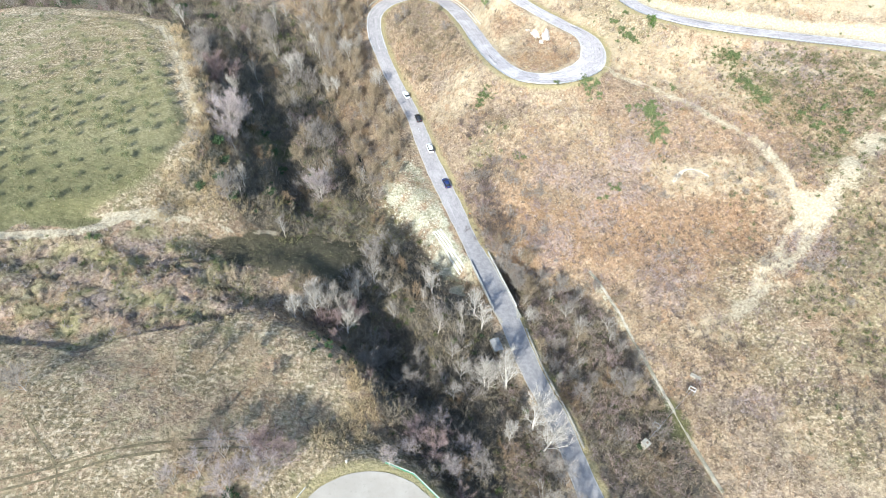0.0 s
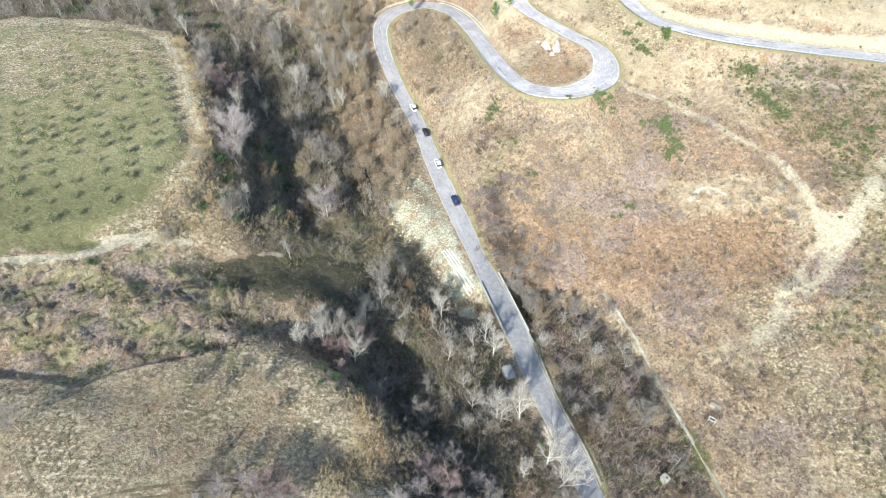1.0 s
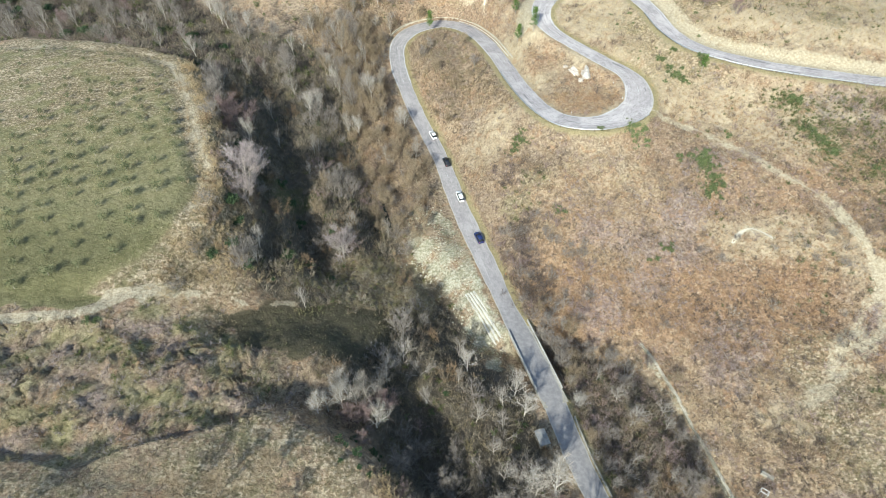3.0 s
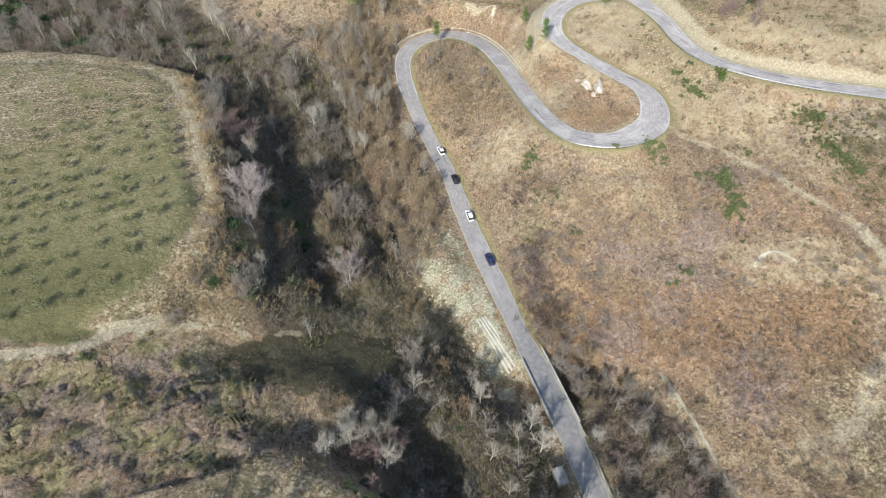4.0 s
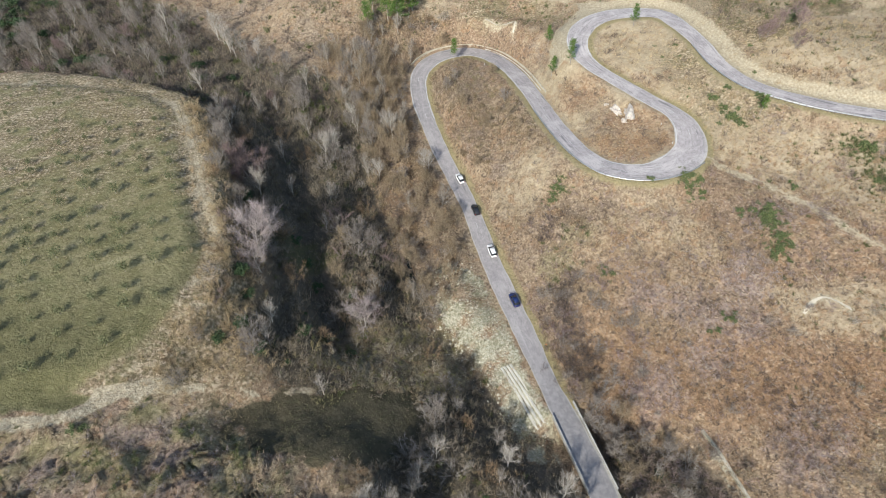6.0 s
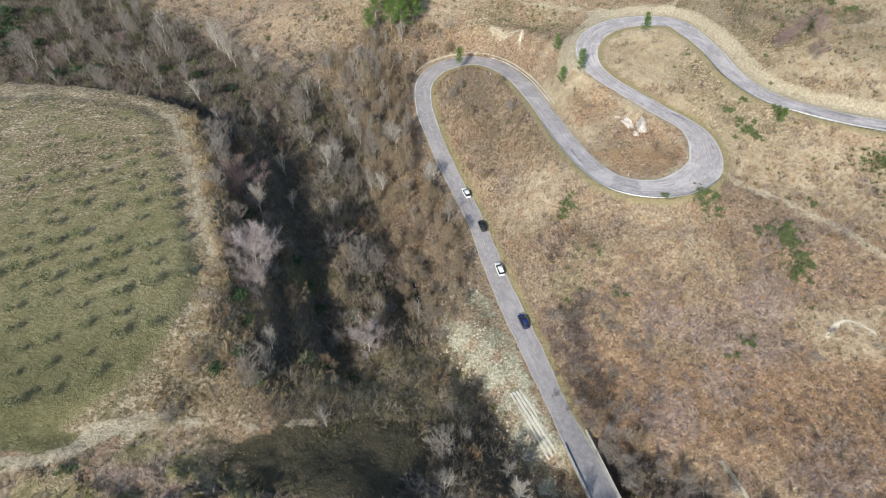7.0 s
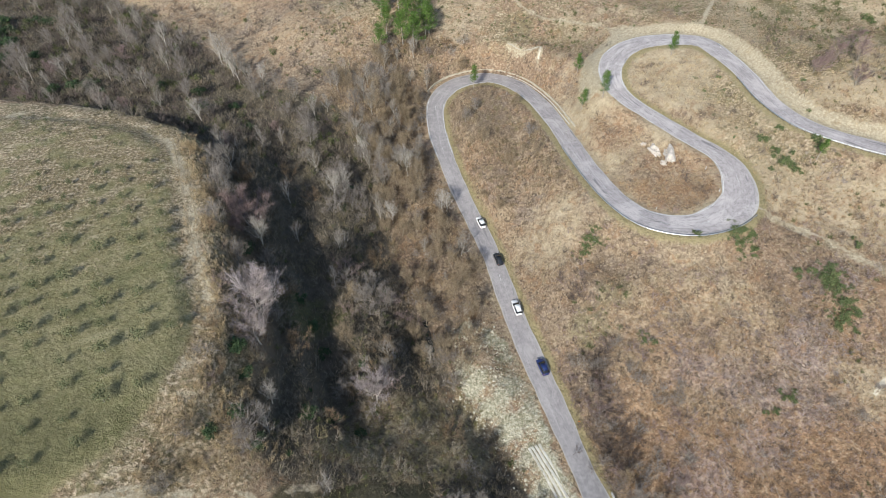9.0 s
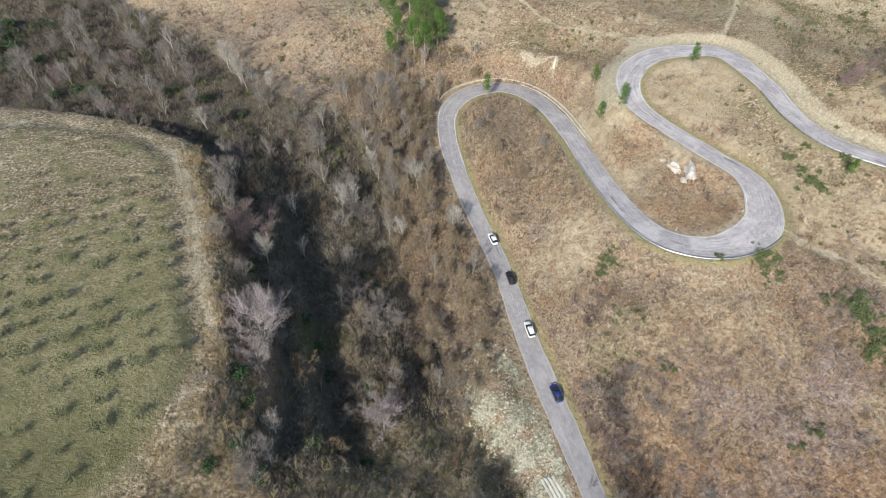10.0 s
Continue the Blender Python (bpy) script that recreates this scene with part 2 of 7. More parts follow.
# ---- materials ----
class Nodes:
    """A node material, written by short calls."""

    def __init__(self, name, rough=0.9, spec=0.2):
        self.m = bpy.data.materials.new(name)
        self.m.use_nodes = True
        self.t = self.m.node_tree
        self.b = self.t.nodes["Principled BSDF"]
        self.b.inputs["Roughness"].default_value = rough
        self.b.inputs["Specular IOR Level"].default_value = spec
        self.pos = self.add("ShaderNodeNewGeometry").outputs["Position"]

    def add(self, kind):
        return self.t.nodes.new(kind)

    def put(self, socket, value):
        if isinstance(value, (int, float)):
            socket.default_value = value
        elif isinstance(value, tuple):
            socket.default_value = (*value, 1.0) if len(value) == 3 and socket.type == "RGBA" else value
        else:
            self.t.links.new(value, socket)

    def noise(self, scale, detail=4.0, rough=0.6, vector=None, twist=0.0):
        n = self.add("ShaderNodeTexNoise")
        self.put(n.inputs["Vector"], vector if vector is not None else self.pos)
        self.put(n.inputs["Scale"], scale)
        self.put(n.inputs["Detail"], detail)
        self.put(n.inputs["Roughness"], rough)
        self.put(n.inputs["Distortion"], twist)
        return n.outputs["Fac"]

    def stretched(self, sx, sy, sz, turn=0.0):
        r = self.add("ShaderNodeVectorRotate")
        r.rotation_type = "Z_AXIS"
        self.put(r.inputs["Vector"], self.pos)
        r.inputs["Angle"].default_value = radians(-turn)
        n = self.add("ShaderNodeMapping")
        self.put(n.inputs["Vector"], r.outputs["Vector"])
        n.inputs["Scale"].default_value = (sx, sy, sz)
        return n.outputs["Vector"]

    def math(self, op, a, b=0.0, clamp=False):
        n = self.add("ShaderNodeMath")
        n.operation, n.use_clamp = op, clamp
        self.put(n.inputs[0], a)
        self.put(n.inputs[1], b)
        return n.outputs[0]

    def step(self, v, lo, hi):
        n = self.add("ShaderNodeMapRange")
        n.interpolation_type = "SMOOTHSTEP"
        self.put(n.inputs["Value"], v)
        self.put(n.inputs["From Min"], lo)
        self.put(n.inputs["From Max"], hi)
        return n.outputs["Result"]

    def mix(self, f, a, b):
        n = self.add("ShaderNodeMix")
        n.data_type = "RGBA"
        self.put(n.inputs[0], f)
        self.put(n.inputs[6], a)
        self.put(n.inputs[7], b)
        return n.outputs[2]

    def attribute(self, name):
        n = self.add("ShaderNodeAttribute")
        n.attribute_name = name
        s = self.add("ShaderNodeSeparateColor")
        self.t.links.new(n.outputs["Color"], s.inputs[0])
        return [*s.outputs, n.outputs["Alpha"]]

    def random(self, island=False):
        return self.add("ShaderNodeNewGeometry").outputs["Random Per Island"] if island else self.add("ShaderNodeObjectInfo").outputs["Random"]

    def bump(self, height, strength=0.5, distance=0.1):
        n = self.add("ShaderNodeBump")
        self.put(n.inputs["Height"], height)
        self.put(n.inputs["Strength"], strength)
        self.put(n.inputs["Distance"], distance)
        self.t.links.new(n.outputs[0], self.b.inputs["Normal"])
        return self

    def colour(self, c):
        self.put(self.b.inputs["Base Color"], c)
        return self


def ground_material():
    n = Nodes("land")
    grass, straw, gravel, soil = n.attribute("cover")
    ravine_shade, verge, silt_shade, green_cover = n.attribute("cover_more")
    rust, pale, lilac, olive = n.attribute("cover_hill")
    big, mid, fine = n.noise(0.045, 4, 0.6, twist=0.6), n.noise(0.3, 5, 0.65), n.noise(1.7, 5, 0.7)
    speck = n.noise(4.2, 4, 0.8)
    fleck, tuft = n.noise(1.5, 2, 0.5), n.noise(0.75, 2, 0.55, twist=0.8)
    fray = n.math("ADD", n.math("MULTIPLY", n.math("SUBTRACT", mid, 0.5), 0.9), n.math("MULTIPLY", n.math("SUBTRACT", fine, 0.5), 0.7))

    def ragged(mask, width=0.28):
        return n.step(n.math("ADD", mask, fray), 0.5 - width, 0.5 + width)

    litter = n.mix(n.step(mid, 0.35, 0.7), (0.28, 0.195, 0.125), (0.41, 0.315, 0.21))
    litter = n.mix(n.step(big, 0.42, 0.62), litter, (0.285, 0.22, 0.155))
    ruddy = n.noise(0.02, 3, 0.6, twist=0.5)
    litter = n.mix(n.math("MULTIPLY", n.step(ruddy, 0.47, 0.6), 0.5), litter, (0.29, 0.185, 0.125))
    drift = n.noise(0.11, 5, 0.7, twist=1.2)
    litter = n.mix(n.math("MULTIPLY", n.step(drift, 0.53, 0.66), 0.75), litter, (0.245, 0.195, 0.16))
    litter = n.mix(n.math("MULTIPLY", n.step(drift, 0.46, 0.34), 0.6), litter, (0.35, 0.285, 0.175))
    litter = n.mix(n.math("MULTIPLY", n.step(n.noise(0.38, 4, 0.7), 0.55, 0.66), 0.65), litter, (0.13, 0.1, 0.075))
    litter = n.mix(n.step(fine, 0.55, 0.72), litter, (0.56, 0.46, 0.33))
    clump = n.noise(0.65, 5, 0.72)
    litter = n.mix(n.math("MULTIPLY", ragged(rust, 0.45), 0.66), litter, n.mix(n.step(mid, 0.35, 0.7), (0.275, 0.16, 0.095), (0.41, 0.27, 0.165)))
    litter = n.mix(n.math("MULTIPLY", ragged(lilac, 0.4), 0.7), litter, n.mix(n.step(mid, 0.35, 0.7), (0.22, 0.165, 0.155), (0.36, 0.285, 0.265)))
    litter = n.mix(n.math("MULTIPLY", ragged(olive, 0.4), 0.75), litter, n.mix(n.step(mid, 0.35, 0.7), (0.18, 0.162, 0.088), (0.32, 0.275, 0.165)))
    litter = n.mix(n.math("MULTIPLY", ragged(pale, 0.4), 0.82), litter, n.mix(n.step(mid, 0.35, 0.7), (0.41, 0.338, 0.23), (0.54, 0.455, 0.32)))
    thin = n.math("SUBTRACT", 0.8, n.math("MULTIPLY", pale, 0.72))
    litter = n.mix(n.math("MULTIPLY", n.math("MULTIPLY", n.step(clump, 0.53, 0.64), n.step(big, 0.4, 0.56)), thin), litter, (0.12, 0.08, 0.055))
    litter = n.mix(n.math("MULTIPLY", n.step(clump, 0.43, 0.32), 0.6), litter, (0.58, 0.46, 0.32))
    ochre = n.noise(0.22, 4, 0.65, twist=0.8)
    litter = n.mix(n.math("MULTIPLY", n.step(ochre, 0.54, 0.66), 0.55), litter, (0.34, 0.205, 0.115))
    litter = n.mix(n.math("MULTIPLY", n.step(fleck, 0.56, 0.65), 0.35), litter, (0.55, 0.45, 0.325))
    litter = n.mix(n.math("MULTIPLY", n.step(fleck, 0.45, 0.36), n.math("SUBTRACT", 0.5, n.math("MULTIPLY", pale, 0.45))), litter, (0.13, 0.095, 0.068))
    litter = n.mix(n.math("MULTIPLY", n.step(tuft, 0.59, 0.65), thin), litter, (0.11, 0.083, 0.062))
    meadow = n.mix(n.step(mid, 0.35, 0.68), (0.2, 0.182, 0.09), (0.3, 0.264, 0.147))
    lines = n.noise(1.0, 3, 0.6, n.stretched(0.1, 0.55, 0.3, 27))
    meadow = n.mix(n.math("MULTIPLY", n.step(lines, 0.52, 0.75), 0.5), meadow, (0.41, 0.37, 0.225))
    meadow = n.mix(n.math("MULTIPLY", n.step(n.noise(0.16, 4, 0.6, twist=0.7), 0.5, 0.66), 0.6), meadow, (0.16, 0.16, 0.074))
    meadow = n.mix(n.step(fine, 0.56, 0.76), meadow, (0.39, 0.345, 0.2))
    meadow = n.mix(n.math("MULTIPLY", n.step(fleck, 0.56, 0.66), 0.35), meadow, (0.45, 0.4, 0.245))
    meadow = n.mix(n.math("MULTIPLY", n.step(fleck, 0.44, 0.35), 0.4), meadow, (0.12, 0.125, 0.055))
    hay = n.mix(n.step(mid, 0.3, 0.7), (0.335, 0.258, 0.17), (0.25, 0.195, 0.122))
    hay = n.mix(n.step(fine, 0.5, 0.72), hay, (0.45, 0.385, 0.265))
    swath = n.noise(1.0, 4, 0.7, n.stretched(0.11, 0.7, 0.6, 10), 0.8)
    hay = n.mix(n.math("MULTIPLY", n.step(swath, 0.52, 0.66), 0.7), hay, (0.58, 0.495, 0.35))
    hay = n.mix(n.math("MULTIPLY", n.step(swath, 0.46, 0.34), 0.65), hay, (0.2, 0.165, 0.095))
    hay = n.mix(n.math("MULTIPLY", n.step(clump, 0.54, 0.68), 0.75), hay, (0.13, 0.112, 0.062))
    hay = n.mix(n.math("MULTIPLY", n.step(fleck, 0.54, 0.62), 0.55), hay, (0.67, 0.555, 0.415))
    hay = n.mix(n.math("MULTIPLY", n.step(fleck, 0.46, 0.38), 0.6), hay, (0.115, 0.095, 0.055))
    hay = n.mix(n.math("MULTIPLY", n.step(tuft, 0.57, 0.63), 0.6), hay, (0.12, 0.105, 0.055))
    hay = n.mix(n.math("MULTIPLY", n.step(drift, 0.52, 0.64), 0.55), hay, (0.17, 0.165, 0.08))
    stones = n.mix(n.step(fine, 0.4, 0.62), (0.29, 0.275, 0.19), (0.5, 0.48, 0.38))
    stones = n.mix(n.step(speck, 0.55, 0.7), stones, (0.17, 0.165, 0.12))
    earth = n.mix(n.step(fine, 0.35, 0.7), (0.36, 0.3, 0.21), (0.56, 0.49, 0.36))
    earth = n.mix(n.step(speck, 0.58, 0.72), earth, (0.24, 0.2, 0.14))
    # Dark ravine litter, with the ravine's shadow put into its colour.
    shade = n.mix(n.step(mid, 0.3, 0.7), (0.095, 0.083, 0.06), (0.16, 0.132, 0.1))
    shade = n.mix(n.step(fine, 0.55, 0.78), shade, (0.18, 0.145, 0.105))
    # Gully silt made darker still: the shade on the floor is in this colour.
    shaded_silt = n.mix(n.step(mid, 0.3, 0.7), (0.078, 0.068, 0.043), (0.118, 0.1, 0.064))
    shaded_silt = n.mix(n.step(n.noise(1.0, 4, 0.7, n.stretched(0.2, 0.9, 0.5, 25)), 0.5, 0.68), shaded_silt, (0.066, 0.063, 0.036))
    edge = n.mix(n.step(fine, 0.3, 0.7), (0.265, 0.225, 0.115), (0.39, 0.325, 0.185))
    green = n.mix(n.step(fine, 0.35, 0.7), (0.09, 0.088, 0.042), (0.155, 0.147, 0.07))
    c = n.mix(ragged(grass), litter, meadow)
    c = n.mix(ragged(straw), c, hay)
    c = n.mix(ragged(ravine_shade), c, shade)
    c = n.mix(ragged(green_cover), c, green)
    c = n.mix(ragged(silt_shade), c, shaded_silt)
    c = n.mix(ragged(soil, 0.2), c, earth)
    c = n.mix(ragged(gravel, 0.2), c, stones)
    c = n.mix(ragged(verge, 0.25), c, edge)
    n.colour(c)
    n.bump(n.math("ADD", n.math("ADD", n.math("MULTIPLY", fine, 0.7), n.math("MULTIPLY", speck, 0.5)), n.math("MULTIPLY", clump, 1.6)), 1.0, 0.45)
    return n.m


def plain_material(name, a, b, scale=2.0, rough=0.85, spec=0.2, bump=0.3, dark=None, metal=0.0):
    """Two tones by a coarse noise, a third in specks, and a fine relief."""
    n = Nodes(name, rough, spec)
    coarse, fine = n.noise(scale, 5, 0.65), n.noise(scale * 7, 4, 0.7)
    c = n.mix(n.step(coarse, 0.35, 0.68), a, b)
    if dark:
        c = n.mix(n.step(fine, 0.56, 0.75), c, dark)
    n.colour(c)
    n.b.inputs["Metallic"].default_value = metal
    if bump:
        n.bump(fine, bump, 0.03)
    return n.m


def asphalt_material():
    n = Nodes("worn_asphalt", 0.85, 0.3)
    lane_tone, across, along = n.attribute("lane")[:3]
    big, mid, fine = n.noise(0.12, 4, 0.6, twist=1.0), n.noise(0.9, 5, 0.65), n.noise(12, 4, 0.75)
    c = n.mix(n.step(mid, 0.35, 0.7), (0.335, 0.304, 0.303), (0.43, 0.393, 0.388))
    c = n.mix(n.step(big, 0.46, 0.66), c, (0.495, 0.453, 0.445))
    comb = n.add("ShaderNodeCombineXYZ")
    n.put(comb.inputs[0], n.math("MULTIPLY", across, 6.0))
    n.put(comb.inputs[1], n.math("MULTIPLY", along, 1000.0))
    lane_vec = comb.outputs[0]

    def drawn(sx, sy):
        m = n.add("ShaderNodeMapping")
        n.put(m.inputs["Vector"], lane_vec)
        m.inputs["Scale"].default_value = (sx, sy, 1)
        return m.outputs["Vector"]

    streak = n.noise(1.0, 5, 0.7, drawn(0.9, 0.07), 0.4)
    c = n.mix(n.math("MULTIPLY", n.step(streak, 0.53, 0.68), 0.65), c, (0.25, 0.236, 0.24))
    c = n.mix(n.math("MULTIPLY", n.step(streak, 0.46, 0.34), 0.6), c, (0.56, 0.525, 0.51))
    seam = n.step(n.math("ABSOLUTE", n.math("SUBTRACT", n.noise(1.0, 6, 0.75, drawn(0.55, 0.12), 0.8), 0.5)), 0.012, 0.004)
    c = n.mix(n.math("MULTIPLY", seam, 0.6), c, (0.12, 0.115, 0.115))
    patch = n.noise(1.0, 2, 0.4, drawn(0.55, 0.09))
    c = n.mix(n.math("MULTIPLY", n.step(patch, 0.66, 0.69), 0.8), c, (0.17, 0.162, 0.168))
    c = n.mix(n.math("MULTIPLY", n.step(fine, 0.5, 0.75), 0.4), c, (0.23, 0.215, 0.21))
    c = n.mix(n.math("SUBTRACT", 1.0, lane_tone), c, n.mix(n.step(mid, 0.35, 0.7), (0.19, 0.182, 0.185), (0.26, 0.248, 0.245)))
    rut = n.math("MULTIPLY", n.step(n.math("ABSOLUTE", n.math("SUBTRACT", across, 0.5)), 0.42, 0.5), 0.55)
    c = n.mix(rut, c, (0.46, 0.44, 0.39))
    n.colour(c)
    n.bump(fine, 0.3, 0.02)
    return n.m


def leaf_material(name, a, b, c3, rough=0.75, patch=0.6):
    """Each leaf, blade or twig its own tone, with slow drifts over the land."""
    n = Nodes(name, rough, 0.15)
    r = n.random(island=True)
    c = n.mix(n.step(r, 0.2, 0.8), a, b)
    c = n.mix(n.math("MULTIPLY", n.step(n.noise(0.09, 3, 0.6), 0.42, 0.62), patch), c, c3)
    n.colour(c)
    return n.m


def bark_material(name, a, b):
    n = Nodes(name, 0.85, 0.15)
    c = n.mix(n.noise(3.0, 4, 0.7), a, b)
    tone = n.random()
    c = n.mix(n.math("MULTIPLY", tone, 0.35), c, (a[0] * 0.6, a[1] * 0.58, a[2] * 0.56))
    n.colour(c)
    return n.m


LAND = ground_material()
ASPHALT = asphalt_material()
CONCRETE = plain_material("pale_concrete", (0.52, 0.5, 0.45), (0.62, 0.6, 0.54), 1.2, dark=(0.36, 0.34, 0.29))
OLD_CONCRETE = plain_material("weathered_concrete", (0.27, 0.25, 0.21), (0.38, 0.355, 0.3), 0.9, dark=(0.17, 0.16, 0.13))
PARAPET = plain_material("grey_parapet_concrete", (0.33, 0.32, 0.3), (0.44, 0.425, 0.4), 0.9, dark=(0.2, 0.19, 0.175))
MASONRY = plain_material("pale_masonry", (0.4, 0.36, 0.28), (0.5, 0.455, 0.37), 0.8, dark=(0.27, 0.24, 0.18))
PAVING = plain_material("pale_paving", (0.32, 0.288, 0.248), (0.37, 0.335, 0.292), 0.22, dark=(0.28, 0.252, 0.215))
STEEL = plain_material("galvanised_steel", (0.42, 0.43, 0.44), (0.52, 0.53, 0.54), 3.0, 0.45, 0.5, 0.1, metal=0.7)
RUSTY = plain_material("rusty_steel", (0.16, 0.11, 0.08), (0.22, 0.17, 0.13), 3.0, 0.7, 0.3, 0.2, metal=0.3)
LINE_PAINT = plain_material("worn_white_paint", (0.5, 0.5, 0.49), (0.66, 0.66, 0.64), 3.0, 0.7, 0.3, 0.05, dark=(0.36, 0.36, 0.36))
GREEN_PAINT = plain_material("green_paint", (0.04, 0.2, 0.1), (0.06, 0.26, 0.14), 2.0, 0.5, 0.4, 0.05)
WOOD = plain_material("grey_wood", (0.32, 0.27, 0.2), (0.42, 0.36, 0.28), 3.0, 0.85, 0.2, 0.3, dark=(0.2, 0.16, 0.12))
ROCK = plain_material("pale_rock", (0.43, 0.385, 0.34), (0.56, 0.505, 0.455), 0.8, dark=(0.3, 0.25, 0.2), bump=0.8)
STONE = plain_material("river_stone", (0.42, 0.39, 0.3), (0.6, 0.56, 0.445), 1.4, dark=(0.31, 0.285, 0.2))
GRASS_BLADE = leaf_material("meadow_blades", (0.18, 0.164, 0.076), (0.34, 0.295, 0.16), (0.35, 0.3, 0.17))
GRASS_OLIVE = leaf_material("reedy_grass", (0.14, 0.13, 0.06), (0.36, 0.31, 0.165), (0.22, 0.21, 0.1))
STRAW_BLADE = leaf_material("dry_straw", (0.19, 0.15, 0.085), (0.48, 0.395, 0.265), (0.24, 0.21, 0.12))
SCRUB_BLADE = leaf_material("brown_scrub", (0.13, 0.092, 0.062), (0.46, 0.36, 0.25), (0.235, 0.185, 0.15))
RAVINE_BLADE = leaf_material("ravine_scrub", (0.115, 0.095, 0.065), (0.31, 0.255, 0.185), (0.2, 0.175, 0.125))
BANK_BLADE = leaf_material("bank_weeds", (0.17, 0.165, 0.1), (0.36, 0.33, 0.22), (0.24, 0.235, 0.14))
HEATH_BLADE = leaf_material("heath", (0.1, 0.1, 0.05), (0.24, 0.2, 0.11), (0.13, 0.135, 0.06))
PALE_BARK = bark_material("pale_bark", (0.72, 0.68, 0.61), (0.56, 0.52, 0.46))
PALE_TWIG = bark_material("pale_twigs", (0.52, 0.47, 0.41), (0.4, 0.36, 0.315))


def twig_material(name, a, b):
    """Each twig its own tone, each tree a little apart from the next."""
    n = Nodes(name, 0.85, 0.1)
    c = n.mix(n.step(n.random(island=True), 0.1, 0.9), a, b)
    n.colour(n.mix(n.math("MULTIPLY", n.random(), 0.4), c, (a[0] * 0.8, a[1] * 0.78, a[2] * 0.75)))
    return n.m


GREY_BARK = bark_material("grey_bark", (0.4, 0.355, 0.315), (0.3, 0.265, 0.23))
GREY_TWIG = twig_material("grey_twigs", (0.19, 0.165, 0.145), (0.4, 0.355, 0.315))
PINK_TWIG = twig_material("reddish_twigs", (0.2, 0.145, 0.135), (0.41, 0.305, 0.285))
RUST_TWIG = twig_material("rusty_twigs", (0.18, 0.125, 0.08), (0.39, 0.28, 0.175))
PINE_LEAF = leaf_material("pine_needles", (0.05, 0.095, 0.022), (0.14, 0.225, 0.05), (0.085, 0.145, 0.035), 0.65, 0.3)
BUSH_LEAF = leaf_material("bramble_leaves", (0.065, 0.095, 0.04), (0.19, 0.215, 0.095), (0.12, 0.145, 0.065), 0.6, 0.4)
DARK_LEAF = leaf_material("ivy_leaves", (0.03, 0.058, 0.026), (0.085, 0.125, 0.055), (0.05, 0.075, 0.038), 0.6, 0.4)
OLIVE_LEAF = leaf_material("olive_leaves", (0.1, 0.11, 0.055), (0.19, 0.19, 0.1), (0.14, 0.15, 0.075), 0.7, 0.3)


def water_material():
    n = Nodes("stream_water", 0.08, 0.5)
    n.colour(n.mix(n.noise(0.3, 3), (0.014, 0.02, 0.017), (0.024, 0.032, 0.026)))
    n.bump(n.noise(2.0, 3), 0.15, 0.05)
    return n.m


WATER = water_material()


# ---- mesh helpers ----
def mesh_object(name, verts, faces, material, parent=None, label="", smooth=False):
    me = bpy.data.meshes.new(name)
    me.from_pydata([tuple(v) for v in verts], [], [tuple(f) for f in faces])
    me.materials.append(material)
    if smooth:
        me.shade_smooth()
    ob = new(name, me)
    if parent is not None:
        ob.parent = parent
    if label:
        tagged(ob, label)
    return ob


def part(name, bm, material, parent=None, label="", smooth=False):
    """One bmesh as one mesh object under a thing or part."""
    me = bpy.data.meshes.new(name)
    bm.normal_update()
    bm.to_mesh(me)
    bm.free()
    me.materials.append(material)
    if smooth:
        me.shade_smooth()
    ob = new(name, me)
    if parent is not None:
        ob.parent = parent
    if label:
        tagged(ob, label)
    return ob


def box(sx, sy, sz, x=0, y=0, z=0, bevel=0.0, turn=0.0, bm=None):
    """A bevelled block whose base centre is at x, y, z."""
    bm = bm or bmesh.new()
    made = bmesh.ops.create_cube(bm, size=1, matrix=pose(x, y, z + sz / 2, 0, 0, turn) @ Matrix.Diagonal((sx, sy, sz, 1)))
    if bevel:
        edges = list({e for v in made["verts"] for e in v.link_edges})
        bmesh.ops.bevel(bm, geom=edges, offset=bevel, segments=2, affect="EDGES", profile=0.6)
    return bm


def tube_mesh(segments, sides):
    """Open tapered tubes: rows of (x0, y0, z0, r0, x1, y1, z1, r1)."""
    s = np.array(segments, float)
    d = s[:, 4:7] - s[:, 0:3]
    d /= np.maximum(np.linalg.norm(d, axis=1, keepdims=True), 1e-6)
    ref = np.where(np.abs(d[:, 2:3]) > 0.9, np.array([[1.0, 0, 0]]), np.array([[0, 0, 1.0]]))
    u = np.cross(d, ref)
    u /= np.linalg.norm(u, axis=1, keepdims=True)
    v = np.cross(d, u)
    a = np.arange(sides) * 2 * np.pi / sides
    ring = u[:, None, :] * np.cos(a)[None, :, None] + v[:, None, :] * np.sin(a)[None, :, None]
    low = s[:, None, 0:3] + ring * s[:, None, 3:4]
    high = s[:, None, 4:7] + ring * s[:, None, 7:8]
    verts = np.concatenate([low, high], 1).reshape(-1, 3)
    k = np.arange(sides)
    quad = np.stack([k, (k + 1) % sides, (k + 1) % sides + sides, k + sides], 1)
    faces = (quad[None] + (np.arange(len(s)) * 2 * sides)[:, None, None]).reshape(-1, 4)
    return verts, faces


